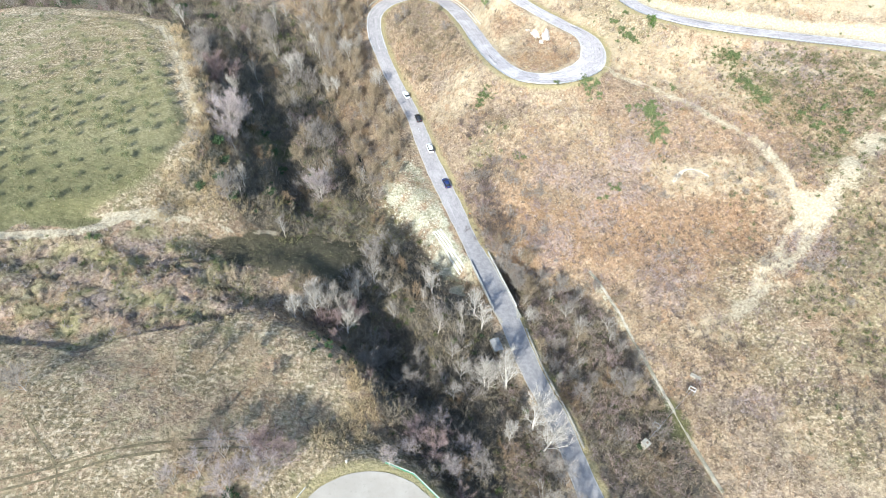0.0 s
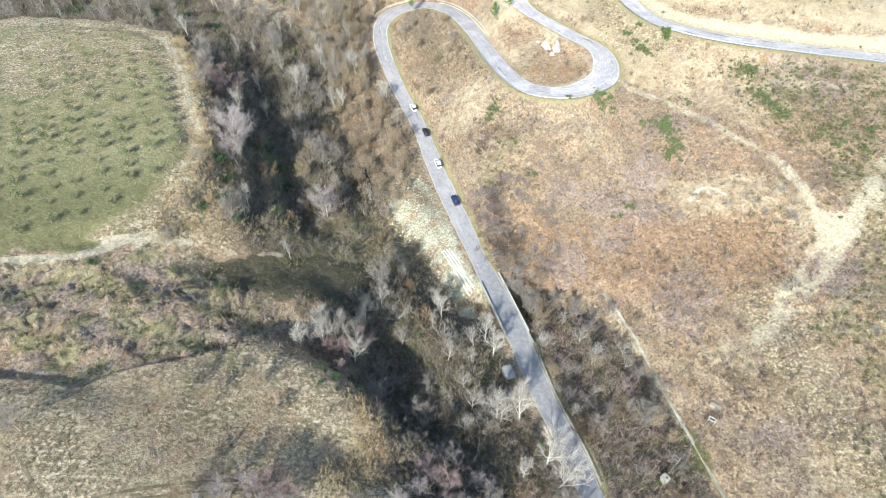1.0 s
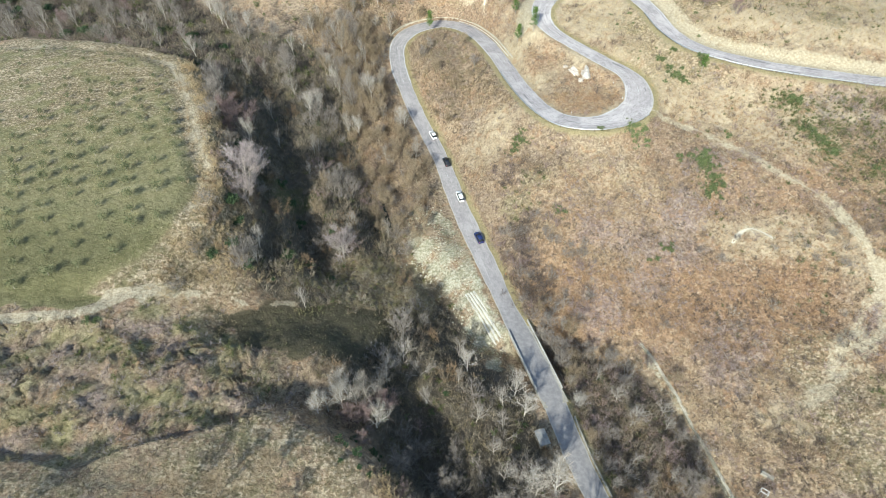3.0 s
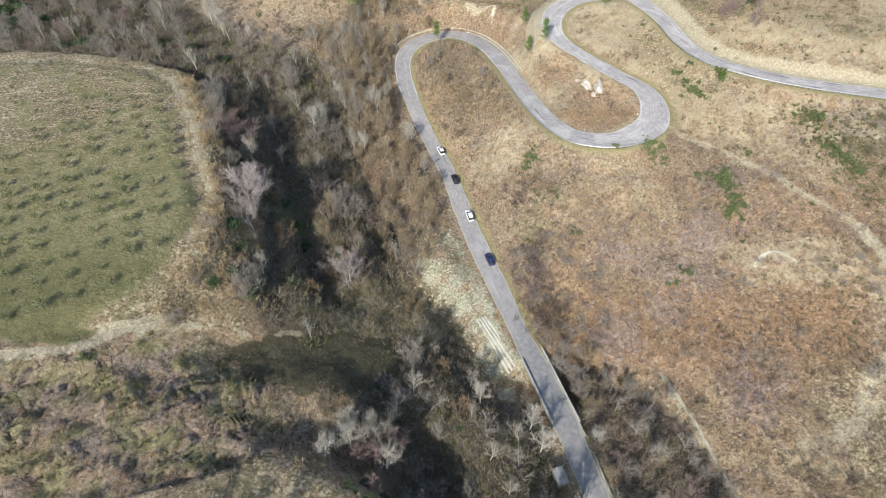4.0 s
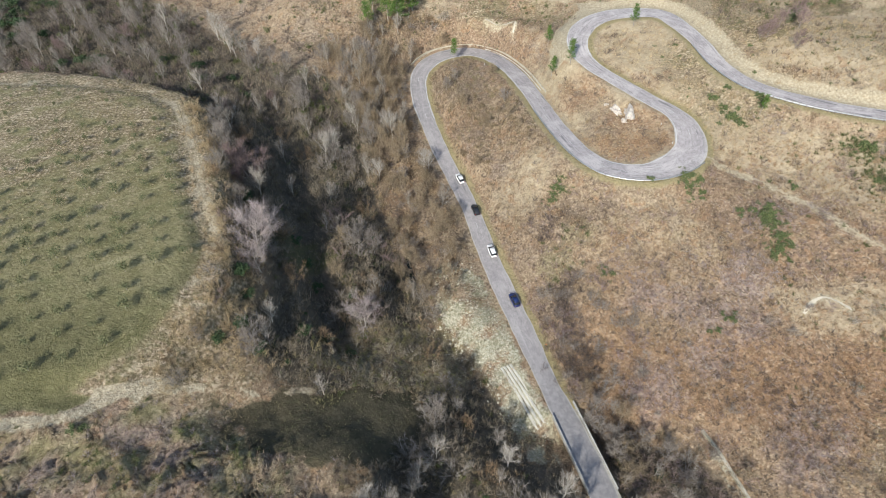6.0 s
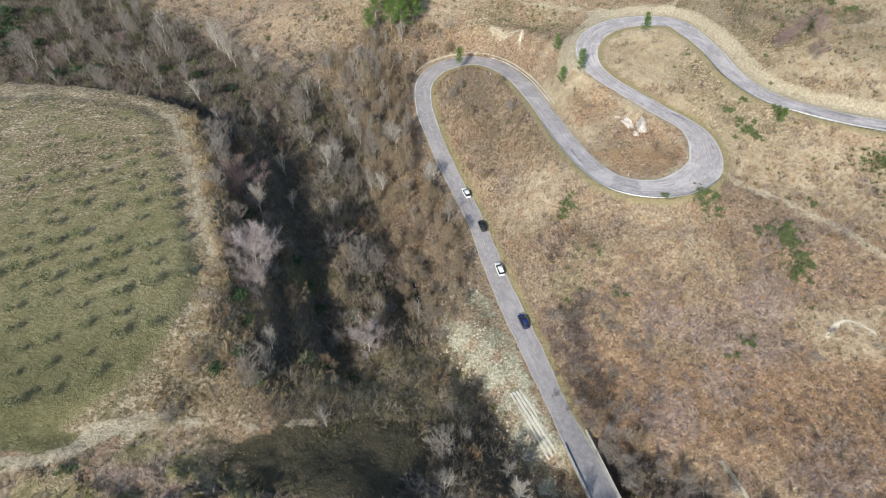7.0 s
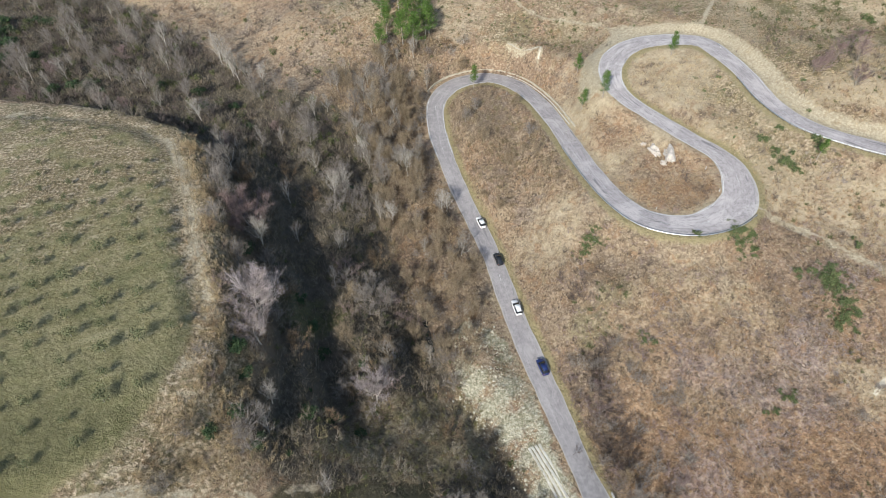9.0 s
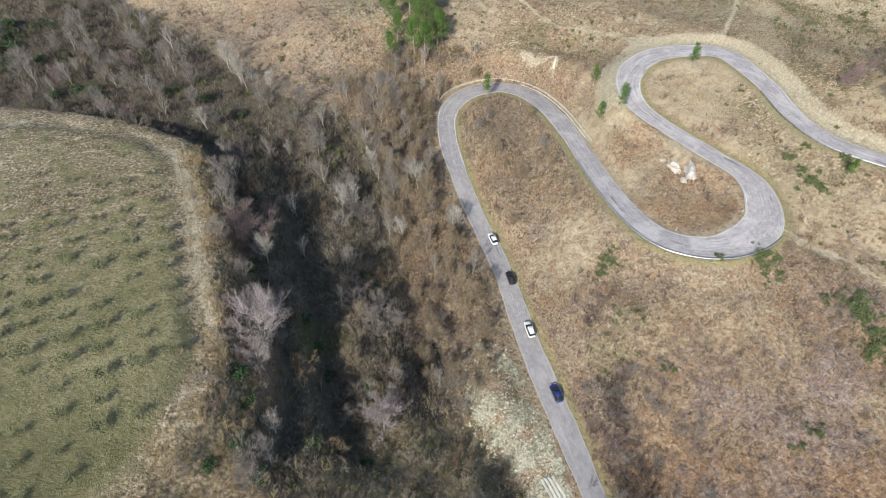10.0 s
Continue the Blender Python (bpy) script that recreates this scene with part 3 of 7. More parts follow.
def fast_mesh(name, verts, loops_per_face, faces, material):
    me = bpy.data.meshes.new(name)
    nf = len(faces)
    me.vertices.add(len(verts))
    me.vertices.foreach_set("co", np.ascontiguousarray(verts, np.float32).ravel())
    me.loops.add(nf * loops_per_face)
    me.loops.foreach_set("vertex_index", np.ascontiguousarray(faces, np.int32).ravel())
    me.polygons.add(nf)
    me.polygons.foreach_set("loop_start", np.arange(nf, dtype=np.int32) * loops_per_face)
    me.update(calc_edges=True)
    me.materials.append(material)
    return me


def thing(name, label, category, group="", at=None):
    ob = new(name)
    ob.empty_display_size = 0.3
    tagged(ob, label, category, group)
    if at is not None:
        ob.matrix_world = at
    return ob


# ---- ground sheet ----
def poly_mask(x, y, poly, soft):
    """1 inside, 0 outside, soft across the edge."""
    line = smooth_line([*[(p[0], p[1], 0) for p in poly], (poly[0][0], poly[0][1], 0)], 1.5)
    d, _ = near_line(x, y, line)
    d = np.where(poly_inside(x, y, poly), -d, d)
    return fade(d, -soft, soft)


def line_mask(x, y, pts, width, soft):
    d, _ = near_line(x, y, smooth_line([(p[0], p[1], 0) for p in pts], 1.0))
    return fade(d, width / 2, width / 2 + soft)


TERRACE_AREA = [(-200, 30), (-200, 64), (-95, 60), (-76, 58.6), (-69, 57.8), (-64, 61), (-55, 64.4), (-41, 71.8), (-27, 66), (-17, 57), (-13, 46), (-28, 20)]
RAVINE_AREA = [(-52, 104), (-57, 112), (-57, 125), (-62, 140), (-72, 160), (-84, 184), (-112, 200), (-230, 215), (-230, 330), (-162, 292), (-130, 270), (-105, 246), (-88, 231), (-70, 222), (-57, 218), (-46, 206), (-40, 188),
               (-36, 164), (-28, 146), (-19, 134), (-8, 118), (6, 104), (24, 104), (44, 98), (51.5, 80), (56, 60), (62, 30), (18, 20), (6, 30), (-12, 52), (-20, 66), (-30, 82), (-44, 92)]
BANK_AREA = [(-22, 143), (-18.7, 133), (-12.5, 123.5), (-5.3, 114), (-2.8, 106.5), (0.6, 97.5), (3.7, 95), (9.5, 96), (9.6, 102), (5, 111), (-0.2, 127), (-4, 138), (-7, 143), (-12.7, 147), (-19, 148)]
SILT_SHADE_AREA = [(-58.5, 96), (-47.8, 101.5), (-36, 105.5), (-23, 107), (-19, 98), (-25.7, 90), (-36, 86.5), (-47, 87), (-55.4, 90)]
UPLAND_AREA = [(-150, 300), (-100, 268), (-66, 252), (-45, 249), (-20, 247), (8, 238), (20, 232), (30, 238), (50, 240), (62, 232), (72, 212), (90, 198), (140, 185), (300, 160), (300, 420), (-150, 420)]
HEATH_AREA = [(86, 172), (92, 150), (100, 138), (112, 126), (150, 140), (150, 165)]
TRAIL_PATH = [(50, 169), (53.4, 167.6), (62.4, 164.5), (71.2, 157.5), (78.5, 149.1), (84.5, 142), (91.8, 135.1), (94.5, 126), (96.7, 116.1), (98.8, 112.3)]
TRACK_WIDE = [(150, 150), (125, 132), (117, 126), (107.3, 116), (101, 109.5), (90, 99.4), (79, 88.6), (72.5, 81), (66, 73)]
TRAIL_UPPER = [(-12, 276), (-4.2, 266.5), (0.4, 260.1), (6.6, 254.3), (12.8, 251.4), (17.9, 248.8), (22.8, 246.6), (27.3, 242.5), (31, 239)]
TRAIL_HILL = [(72, 278), (66, 263.9), (61.6, 253.6), (56.5, 243.3), (54.2, 238.2)]
SCARP = [(-97, 85), (-87, 86.5), (-79.5, 88.5), (-75, 92.5), (-70.5, 94.5), (-66, 96)]
WHEEL_TRACKS = [(-90, 28), (-70.2, 33.6), (-62.6, 36), (-55, 39), (-47, 41.2), (-38.6, 43.2), (-31, 44)]
BARE_PATCHES = [((-4.5, 245.2), (1.7, 240.6), (5.6, 240.6), (5.2, 236.6)), ((67.5, 126.6), (71, 129.6), (74, 129.3), (77.2, 126))]

x, y = fx, fy
dr, ir = near_line(x, y, road[:, :3])
off_road = dr - road[ir, 3] / 2
w1, w2 = wave_noise(x, y, 9, 11), wave_noise(x, y, 26, 12)
field = poly_mask(x + 1.5 * wave_noise(x, y, 12, 31), y + 1.5 * wave_noise(x, y, 10, 32), FIELD_AREA, 1.6)
terrace = poly_mask(x, y, TERRACE_AREA, 3.0)
rim_d, _ = near_line(x, y, smooth_line([(p[0], p[1], 0) for p in FIELD_RIM[3:]], 1.5))
rim_band = fade(np.abs(rim_d), 2.5, 6.5) * (y > 92)
upland = poly_mask(x, y, UPLAND_AREA, 5.0)
eroded = poly_mask(x, y, [(-150, 63), (-86, 59.5), (-69, 59), (-55, 65.5), (-42, 73), (-46, 90), (-58, 94), (-70, 93), (-80, 87), (-96, 83), (-150, 80)], 3.0)
heath = poly_mask(x, y, HEATH_AREA, 5.0)
loop = poly_inside(x, y, road[(road[:, 1] > 160) & (road[:, 1] < 236) & (road[:, 2] > 20) & (road[:, 2] < 37)][:, :2])
grass = np.clip(field * (1 - 0.75 * rim_band) + 0.36 * terrace + 0.3 * eroded * (1 + w1) + 0.25 * upland * (w2 > 0.1), 0, 1)
straw = np.clip(0.9 * rim_band * (1 - 0.3 * w1) + 0.6 * field * line_mask(x, y, [(-124, 147), (-118.3, 151.4), (-113.9, 155.6), (-109.6, 159.3), (-104.9, 164)], 1.4, 2.4) + terrace * (0.45 + 0.3 * w2) + 0.25 * eroded + 0.2 * fade(58 - x, 0, 18) * fade(172 - y, 0, 16) + field * np.clip(0.2 + (y - 130) / 90 + (-x - 95) / 240, 0, 0.66) * (1 + 0.5 * w1) + 0.5 * fade(np.hypot(x + 60, y - 101), 5, 11) + upland * (0.3 + 0.25 * w2) + 0.12 * fade(np.hypot(x - 85, y - 65), 30, 60) + 0.8 * fade(np.hypot((x - 102) * 0.7, y - 212), 10, 20) + 0.85 * fade(np.abs(np.hypot(x + 13.0, y - 24.7) - 19), 2.5, 6) * (y > 34) + 0.15 * loop + 0.35 * fade(np.hypot(x - 66, y - 198), 12, 30)
                + 0.5 * line_mask(x, y, [(80, 96), (80, 80), (84, 66), (90, 50)], 6, 10), 0, 1)
gravel = poly_mask(x, y, BANK_AREA, 2.2) * (0.6 + 0.32 * w1 - 0.2 * fade(-y, -142, -128)) + 0.42 * line_mask(x, y, [(43, 98.5), (46, 93), (49.5, 85), (52.5, 75), (55.5, 64)], 1.3, 1.2)
soil = line_mask(x, y, TRAIL_PATH, 0.9, 2.0) * (0.72 + 0.3 * w1) + np.maximum(line_mask(x, y, TRACK_WIDE, 1.6, 6.5) * (0.66 + 0.3 * w1), fade(np.hypot(x - 100, y - 111), 2.5, 7)) * fade(-y, -92, -76) + line_mask(x, y, TRAIL_UPPER, 0.3, 1.7) * (0.7 + 0.2 * w1) + line_mask(x, y, TRAIL_HILL, 0.6, 1.2) * 0.8
soil = soil + line_mask(x, y, SCARP, 0.9, 1.6) * (1.0 + 0.4 * w1) + fade(np.hypot((x + 73.5) * 0.55, y - 92.6), 1.2, 3.2) * (0.8 + 0.6 * w1)
soil = soil + line_mask(x, y, [(-64, 126), (-72, 142), (-83, 165), (-93, 180)], 0.8, 1.6) * 0.45
soil = soil + line_mask(x, y, [(-66, 95.6), (-60, 97.2), (-54, 98.6), (-47.5, 101.6), (-43, 102.6)], 0.4, 1.3) * np.clip(0.3 + 0.9 * w1, 0, 1)
for bare in BARE_PATCHES:
    soil = soil + line_mask(x, y, bare, 0.2, 1.5) * 0.9
soil = soil + fade(np.hypot(x - 31, y - 239.5), 2.5, 5)
soil = soil + 0.6 * fade(rim_d, 3.0, 7.0) * field * (y > 112) * (0.8 + 0.4 * w1)
soil = np.clip(soil, 0, 1)
# Where the ground takes the litter darkened for the ravine's shade.
ravine_shade = poly_mask(x, y, RAVINE_AREA, 4.0) * (0.9 - 0.35 * (x > 12) * (y < 112))
side = (x - road[ir, 0]) * np.gradient(road[:, 1])[ir] - (y - road[ir, 1]) * np.gradient(road[:, 0])[ir]
verge = fade(off_road, 0.8, 3.4) * np.where(side > 0, 0.75, 0.3)
# Gully floor that takes the shade-darkened silt.
silt_shade = poly_mask(x + 2.2 * wave_noise(x, y, 9, 33), y + 1.8 * wave_noise(x, y, 8, 34), SILT_SHADE_AREA, 2.5)
green_cover = np.clip(heath * (0.22 + 0.4 * w1) + fade(np.hypot(x + 52, y - 142) + 3 * w1, 4, 10) * 0.65 + fade(np.hypot(x - 53.5, y - 62) + 2.5 * w1, 3, 8.5) * 0.6 + line_mask(x, y, [(54, 70), (57.5, 57), (60.5, 46)], 0.6, 2.6) * 0.36
               + 0.5 * upland * fade(-w2, -0.55, -0.1) * (x > 66), 0, 1)
pad_dist = np.hypot(x + 13.0, y - 24.7)
verge = np.maximum(verge, fade(np.abs(pad_dist - 15.4), 1.2, 2.6) * 0.9)
ravine_shade = ravine_shade * (1 - gravel) * (1 - silt_shade) * fade(-off_road, -3.0, -0.5)



def blobs(spots):
    """Uneven round patches: x, y, radius."""
    return np.clip(sum(fade(np.hypot(x - a, y - b) * (1 + 0.22 * w1), 0.45 * r, 1.15 * r) for a, b, r in spots), 0, 1)


RUST_AREA = [(18, 128), (32, 122), (50, 122.5), (68, 117), (87, 120), (82, 99), (67, 98), (53, 103), (33, 107), (20.7, 105), (15, 117)]
RUST_UPPER = [(54, 176), (81, 173), (91, 166), (100, 156), (94, 139), (86, 149), (76, 161), (61, 167)]
PALE_MID = [(60, 134), (81, 133), (90, 130), (84, 119), (66, 122)]
GOLD_SLOPE = [(6, 163), (18, 151), (30, 158), (48, 157), (48, 141), (23, 142), (12, 149)]
PALE_UPPER = [(74, 200), (84, 212), (97, 226), (129, 232), (220, 200), (220, 170), (111, 188), (94, 194)]
STEM_BAND = [(31, 137), (46, 134), (64, 126), (55, 120), (39, 127), (27, 131)]
GULLY_FLOOR = [(-46, 108), (-40, 121), (-31, 127), (-18, 131), (-9, 121), (-11, 112), (-28, 106)]
LEFT_SLOPE = [(-54, 126), (-22, 128), (-14, 141), (-12.5, 160), (-17, 172), (-25, 192), (-31, 212), (-32, 228), (-27, 241), (-14, 246), (-24, 251), (-60, 246), (-64, 214), (-48, 186), (-40, 160)]
TONGUE_AREA = [(-12, 184), (-20, 204), (-23.5, 220), (-21, 231), (-12, 234), (-4, 225), (1, 213), (7, 196), (9, 184), (0, 178)]
gully_floor = poly_mask(x, y, GULLY_FLOOR, 2.5)
left_slope = poly_mask(x, y, LEFT_SLOPE, 3.5)
tongue = poly_mask(x, y, TONGUE_AREA, 4.0)
upper_edge = (road[ir, 2] > 31.5) * (side < 0) * fade(np.abs(off_road - 2.2), 1.6, 3.4) * (road[ir, 0] > 22)
rust = np.clip(0.8 * poly_mask(x, y, RUST_AREA, 6.0) + 0.3 * poly_mask(x, y, RUST_UPPER, 5.0) + 0.45 * loop * (1 + w1) * (y < 206) + 0.3 * (1 - fade(x, 8, 22)) * fade(y, 138, 158) * (1 - fade(y, 88, 98)) + blobs([(60, 207, 8), (88, 96, 7), (-14, 200, 9), (-36, 214, 12), (-30, 165, 8)]) * 0.5, 0, 1)
pale = np.clip(0.7 * poly_mask(x, y, PALE_MID, 4.0) + 0.3 * poly_mask(x, y, GOLD_SLOPE, 5.0) + 0.4 * poly_mask(x, y, RUST_UPPER, 5.0) + 1.0 * poly_mask(x, y, PALE_UPPER, 6.0) + 0.4 * upland * (w2 < 0.2) * (x > 55) + 0.45 * (1 - fade(y, 150, 185) * fade(x, 56, 76)) * (1 - fade(y, 138, 160)) * (1 - fade(x, 2, 16)) * (1 - 0.4 * w1) + 0.7 * upper_edge + 0.5 * loop * (1 - 0.5 * w1)
               + 0.55 * blobs([(57, 192, 13), (60, 178, 9), (100, 160, 6), (88, 56, 15), (82, 74, 9), (98, 44, 12), (70, 82, 7), (46, 214, 12), (4, 170, 10), (92, 118, 9), (-20, 260, 16), (-60, 268, 14)]), 0, 1)
isle = blobs([(34, 180, 14), (24, 198, 9), (44, 180, 8)])
pale = pale * (1 - 0.65 * isle)
rust = np.clip(rust + 0.35 * isle, 0, 1)
lilac = np.clip(blobs([(62, 99, 10), (57.5, 136, 7), (97, 100, 9), (105, 166, 10), (114, 160, 9), (66, 152, 6), (32, 112, 8), (74, 62, 6), (45, 118, 6)]) * 0.85 + 0.7 * poly_mask(x, y, STEM_BAND, 3.5) + 0.35 * eroded * (1 - w1), 0, 1)
olive = np.clip(0.4 * heath + 0.5 * eroded * (1 + w1) + blobs([(104, 88, 13), (110, 104, 9), (100, 72, 9), (92, 86, 6), (84, 60, 6), (110, 120, 10), (86, 240, 18), (100, 256, 20), (18, 150, 5), (12, 144, 6), (-2, 252, 9), (14, 246, 8)]) * 0.85, 0, 1) * (1 - 0.6 * pale)
soil = np.clip(soil + 0.85 * upper_edge, 0, 1)
upper_pale = poly_mask(x, y, PALE_UPPER, 6.0)
straw = straw * (1 - 0.8 * upper_pale)
grass = grass * (1 - 0.6 * upper_pale)
# Meadow darker and greener towards its near end.
green_cover = np.clip(green_cover + 0.6 * field * fade(y, 98, 134) * (1 - rim_band), 0, 1)
ravine_shade = ravine_shade * (1 - 0.7 * gully_floor)
olive = np.maximum(olive, gully_floor * (0.75 + 0.3 * w1))

nxg, nyg = len(gx), len(gy)
ii = np.arange(nyg - 1)[:, None] * nxg + np.arange(nxg - 1)[None, :]
quads = np.stack([ii, ii + 1, ii + 1 + nxg, ii + nxg], -1).reshape(-1, 4)
ground_mesh = fast_mesh("ground", np.stack([fx, fy, gz], 1), 4, quads, LAND)
for name, channels in (("cover", (grass, straw, gravel, soil)), ("cover_more", (ravine_shade, verge, silt_shade, green_cover)), ("cover_hill", (rust, pale, lilac, olive))):
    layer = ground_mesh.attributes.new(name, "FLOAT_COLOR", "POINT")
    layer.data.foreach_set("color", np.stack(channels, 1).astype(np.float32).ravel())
ground_mesh.shade_smooth()
ground = tagged(new("ground", ground_mesh), "hilly ground of dry grass, leaf litter and bare soil", "ground", kind="structure")


# ---- road ----
def ribbon(line, widths, lift, across=6, lo=-0.5, hi=0.5, crown=0.0):
    """A strip along a line, from lo to hi of its width, with its cross profile."""
    t = np.gradient(line[:, :2], axis=0)
    t /= np.linalg.norm(t, axis=1, keepdims=True)
    nrm = np.stack([t[:, 1], -t[:, 0]], 1)
    f = np.linspace(lo, hi, across + 1)
    verts = np.zeros((len(line), across + 1, 3))
    verts[:, :, :2] = line[:, None, :2] + nrm[:, None, :] * (f[None, :, None] * widths[:, None, None])
    verts[:, :, 2] = line[:, 2:3] + lift + crown * (1 - (2 * f[None]) ** 2)
    k = np.arange(len(line) - 1)[:, None] * (across + 1) + np.arange(across)[None]
    faces = np.stack([k, k + 1, k + across + 2, k + across + 1], -1).reshape(-1, 4)
    return verts.reshape(-1, 3), faces, np.tile(f - lo, len(line)) / (hi - lo)


# Asphalt tone along the road: darker down in the valley, paler in the bends.
road_tone = np.clip(np.interp(np.arange(len(road)), [0, 85, 110, 225, 262, 300, len(road)], [0.1, 0.15, 0.55, 0.5, 0.85, 1, 1]), 0, 1)
edge_wobble = 0.16 * np.sin(np.arange(len(road)) * 0.37) + 0.12 * np.sin(np.arange(len(road)) * 0.91 + 1)
v, f, acr = ribbon(road, road[:, 3] + edge_wobble, 0.03, 8, crown=0.05)
road_mesh = fast_mesh("road", v, 4, f, ASPHALT)
lane = road_mesh.attributes.new("lane", "FLOAT_COLOR", "POINT")
lane.data.foreach_set("color", np.stack([np.repeat(road_tone, 9), acr, np.repeat(np.arange(len(road)) / 1000, 9), acr * 0 + 1], 1).astype(np.float32).ravel())
road_mesh.shade_smooth()
road_ob = tagged(new("road", road_mesh), "narrow winding asphalt road, pale, worn and patched", "road", kind="structure")


# ---- built things along the road ----
def run_of_wall(name, pts, width, height, sink, material, label, category, cap=0.0):
    """A wall along a line of x, y, z(top foot), with thickness, a worn top and, if asked, a coping."""
    line = smooth_line(pts, 1.2)
    t = np.gradient(line[:, :2], axis=0)
    t /= np.linalg.norm(t, axis=1, keepdims=True)
    nrm = np.stack([t[:, 1], -t[:, 0]], 1)
    prof = [(-0.5, -sink), (-0.5, height - 0.05), (-0.42, height), (0.42, height), (0.5, height - 0.05), (0.5, -sink)]
    rs = np.random.RandomState(len(pts))
    verts = []
    for k, p in enumerate(line):
        worn = rs.uniform(-0.04, 0.03)
        for a, b in prof:
            verts.append((p[0] + nrm[k, 0] * a * width, p[1] + nrm[k, 1] * a * width, p[2] + b + (worn if b > 0 else 0)))
    faces, m = [], len(prof)
    for k in range(len(line) - 1):
        for j in range(m - 1):
            faces.append((k * m + j, k * m + j + 1, (k + 1) * m + j + 1, (k + 1) * m + j))
    faces += [tuple(range(m - 1, -1, -1)), tuple(range((len(line) - 1) * m, len(line) * m))]
    wall = mesh_object(name, verts, faces, material)
    return tagged(wall, label, category)


def offset_line(y_lo, y_hi, z_lo, z_hi, side, extra):
    """The road's edge between heights and y limits, pushed out by extra metres."""
    pick = (road[:, 1] > y_lo) & (road[:, 1] < y_hi) & (road[:, 2] > z_lo) & (road[:, 2] < z_hi)
    t = np.gradient(road[:, :2], axis=0)
    t /= np.linalg.norm(t, axis=1, keepdims=True)
    nrm = np.stack([t[:, 1], -t[:, 0]], 1) * side
    out = road[:, :3].copy()
    out[:, :2] += nrm * (road[:, 3:4] / 2 + extra)
    return out[pick]


def guard_rail(line, label, every=2.0, material=STEEL):
    """Posts with a folded beam along a line of ground points."""
    rail = thing("guard_rail", label, "guard rail", "guard rails", pose(*line[0]))
    base = np.array(line[0])
    pts = smooth_line(line[::3], every) - base
    prof = [(0.0, 0.45), (0.05, 0.5), (0.0, 0.56), (0.05, 0.62), (0.05, 0.7), (0.0, 0.75), (-0.03, 0.75), (-0.03, 0.45)]
    t = np.gradient(pts[:, :2], axis=0)
    t /= np.linalg.norm(t, axis=1, keepdims=True)
    verts = [(p[0] + t[k, 1] * a, p[1] - t[k, 0] * a, p[2] + b) for k, p in enumerate(pts) for a, b in prof]
    m = len(prof)
    faces = [(k * m + j, k * m + (j + 1) % m, (k + 1) * m + (j + 1) % m, (k + 1) * m + j) for k in range(len(pts) - 1) for j in range(m)]
    mesh_object("beam", verts, faces, material, rail)
    post_mesh = None
    for p in pts:
        if post_mesh is None:
            first = part("post", box(0.1, 0.12, 1.0, 0, 0, -0.25, 0.015), RUSTY, rail)
            post_mesh = first.data
            first.location = p
        else:
            o = new("post", post_mesh)
            o.parent, o.location = rail, p
    return rail


def bridge():
    """Deck, beams, abutments and two parapets under the road."""
    seg = road[(road[:, 1] > BRIDGE_Y0 - 2) & (road[:, 1] < BRIDGE_Y1 + 2) & (road[:, 2] < 1)]
    mid = seg[len(seg) // 2]
    root = thing("road_bridge", "short concrete road bridge with low pale parapets over the stream", "bridge", at=pose(mid[0], mid[1], mid[2]))
    d = seg[-1, :2] - seg[0, :2]
    length, turn = float(np.hypot(*d)), math.degrees(math.atan2(d[1], d[0]))
    for name, bm, mat in (("deck", box(length, 6.12, 0.55, 0, 0, -0.58, 0.03, turn), OLD_CONCRETE),):
        part(name, bm, mat, root)
    u = Vector((math.cos(radians(turn)), math.sin(radians(turn)), 0))
    n = Vector((u.y, -u.x, 0))
    for k in (-2, 0, 2):
        o = n * k
        part("girder", box(length, 0.5, 0.8, o.x, o.y, -1.38, 0.03, turn), OLD_CONCRETE, root)
    for k in (-1, 1):
        o = u * (k * (length / 2 - 0.8))
        part("abutment", box(1.6, 6.6, 6.0, o.x, o.y, -6.6, 0.05, turn), OLD_CONCRETE, root)
    for side, a, b in ((1, -0.36, 0.5), (-1, -0.3, 0.42)):
        o = n * (side * 2.98) + u * (length * (a + b) / 2)
        wall = part("parapet", box(length * (b - a), 0.2, 0.75, o.x, o.y, -0.02, 0.04, turn), PARAPET, root)
        part("coping", box(length * (b - a) + 0.1, 0.25, 0.1, o.x, o.y, 0.73, 0.02, turn), PARAPET, wall)
    return root


bridge()
side_rail = offset_line(50, 84, -1, 1, 1, 0.35)
run_of_wall("parapet_wall", [tuple(p) for p in side_rail[::4]], 0.3, 0.7, 0.6, OLD_CONCRETE, "long low grey concrete parapet beside the valley road", "wall")
guard_rail(offset_line(150, 197, 21.0, 25.2, 1, 0.5), "dull steel guard rail round the outer edge of the hairpin", 2.5)
guard_rail(offset_line(160, 213, 32.0, 34.8, 1, 0.5), "dull steel guard rail along the upper road", 2.5)
wall_line = offset_line(203.5, 246, 15.6, 21.1, -1, 1.6)
run_of_wall("retaining_wall", [(p[0], p[1], p[2]) for p in wall_line[::3]], 0.42, 0.7, 0.9, MASONRY, "low pale masonry retaining wall round the outside of the bend", "wall")
wall_line = offset_line(206, 238, 18.4, 20.9, -1, 0.7)
run_of_wall("kerb_channel", [(p[0], p[1], p[2] - 0.12) for p in wall_line[::4]], 0.3, 0.22, 0.4, CONCRETE, "pale concrete drainage kerb between road and wall", "kerb")
for k, (a, b, c, d) in enumerate(((16.0, 173.2, 20.9, 18.9),)):
    run_of_wall("culvert_headwall", [(a, b, c), (a + 1.1, b - 3.2, c - 0.2), (d, b - 6.6, c - 0.6)], 0.9, 0.7, 1.8, CONCRETE, "pale concrete culvert headwall below the road bend", "headwall")


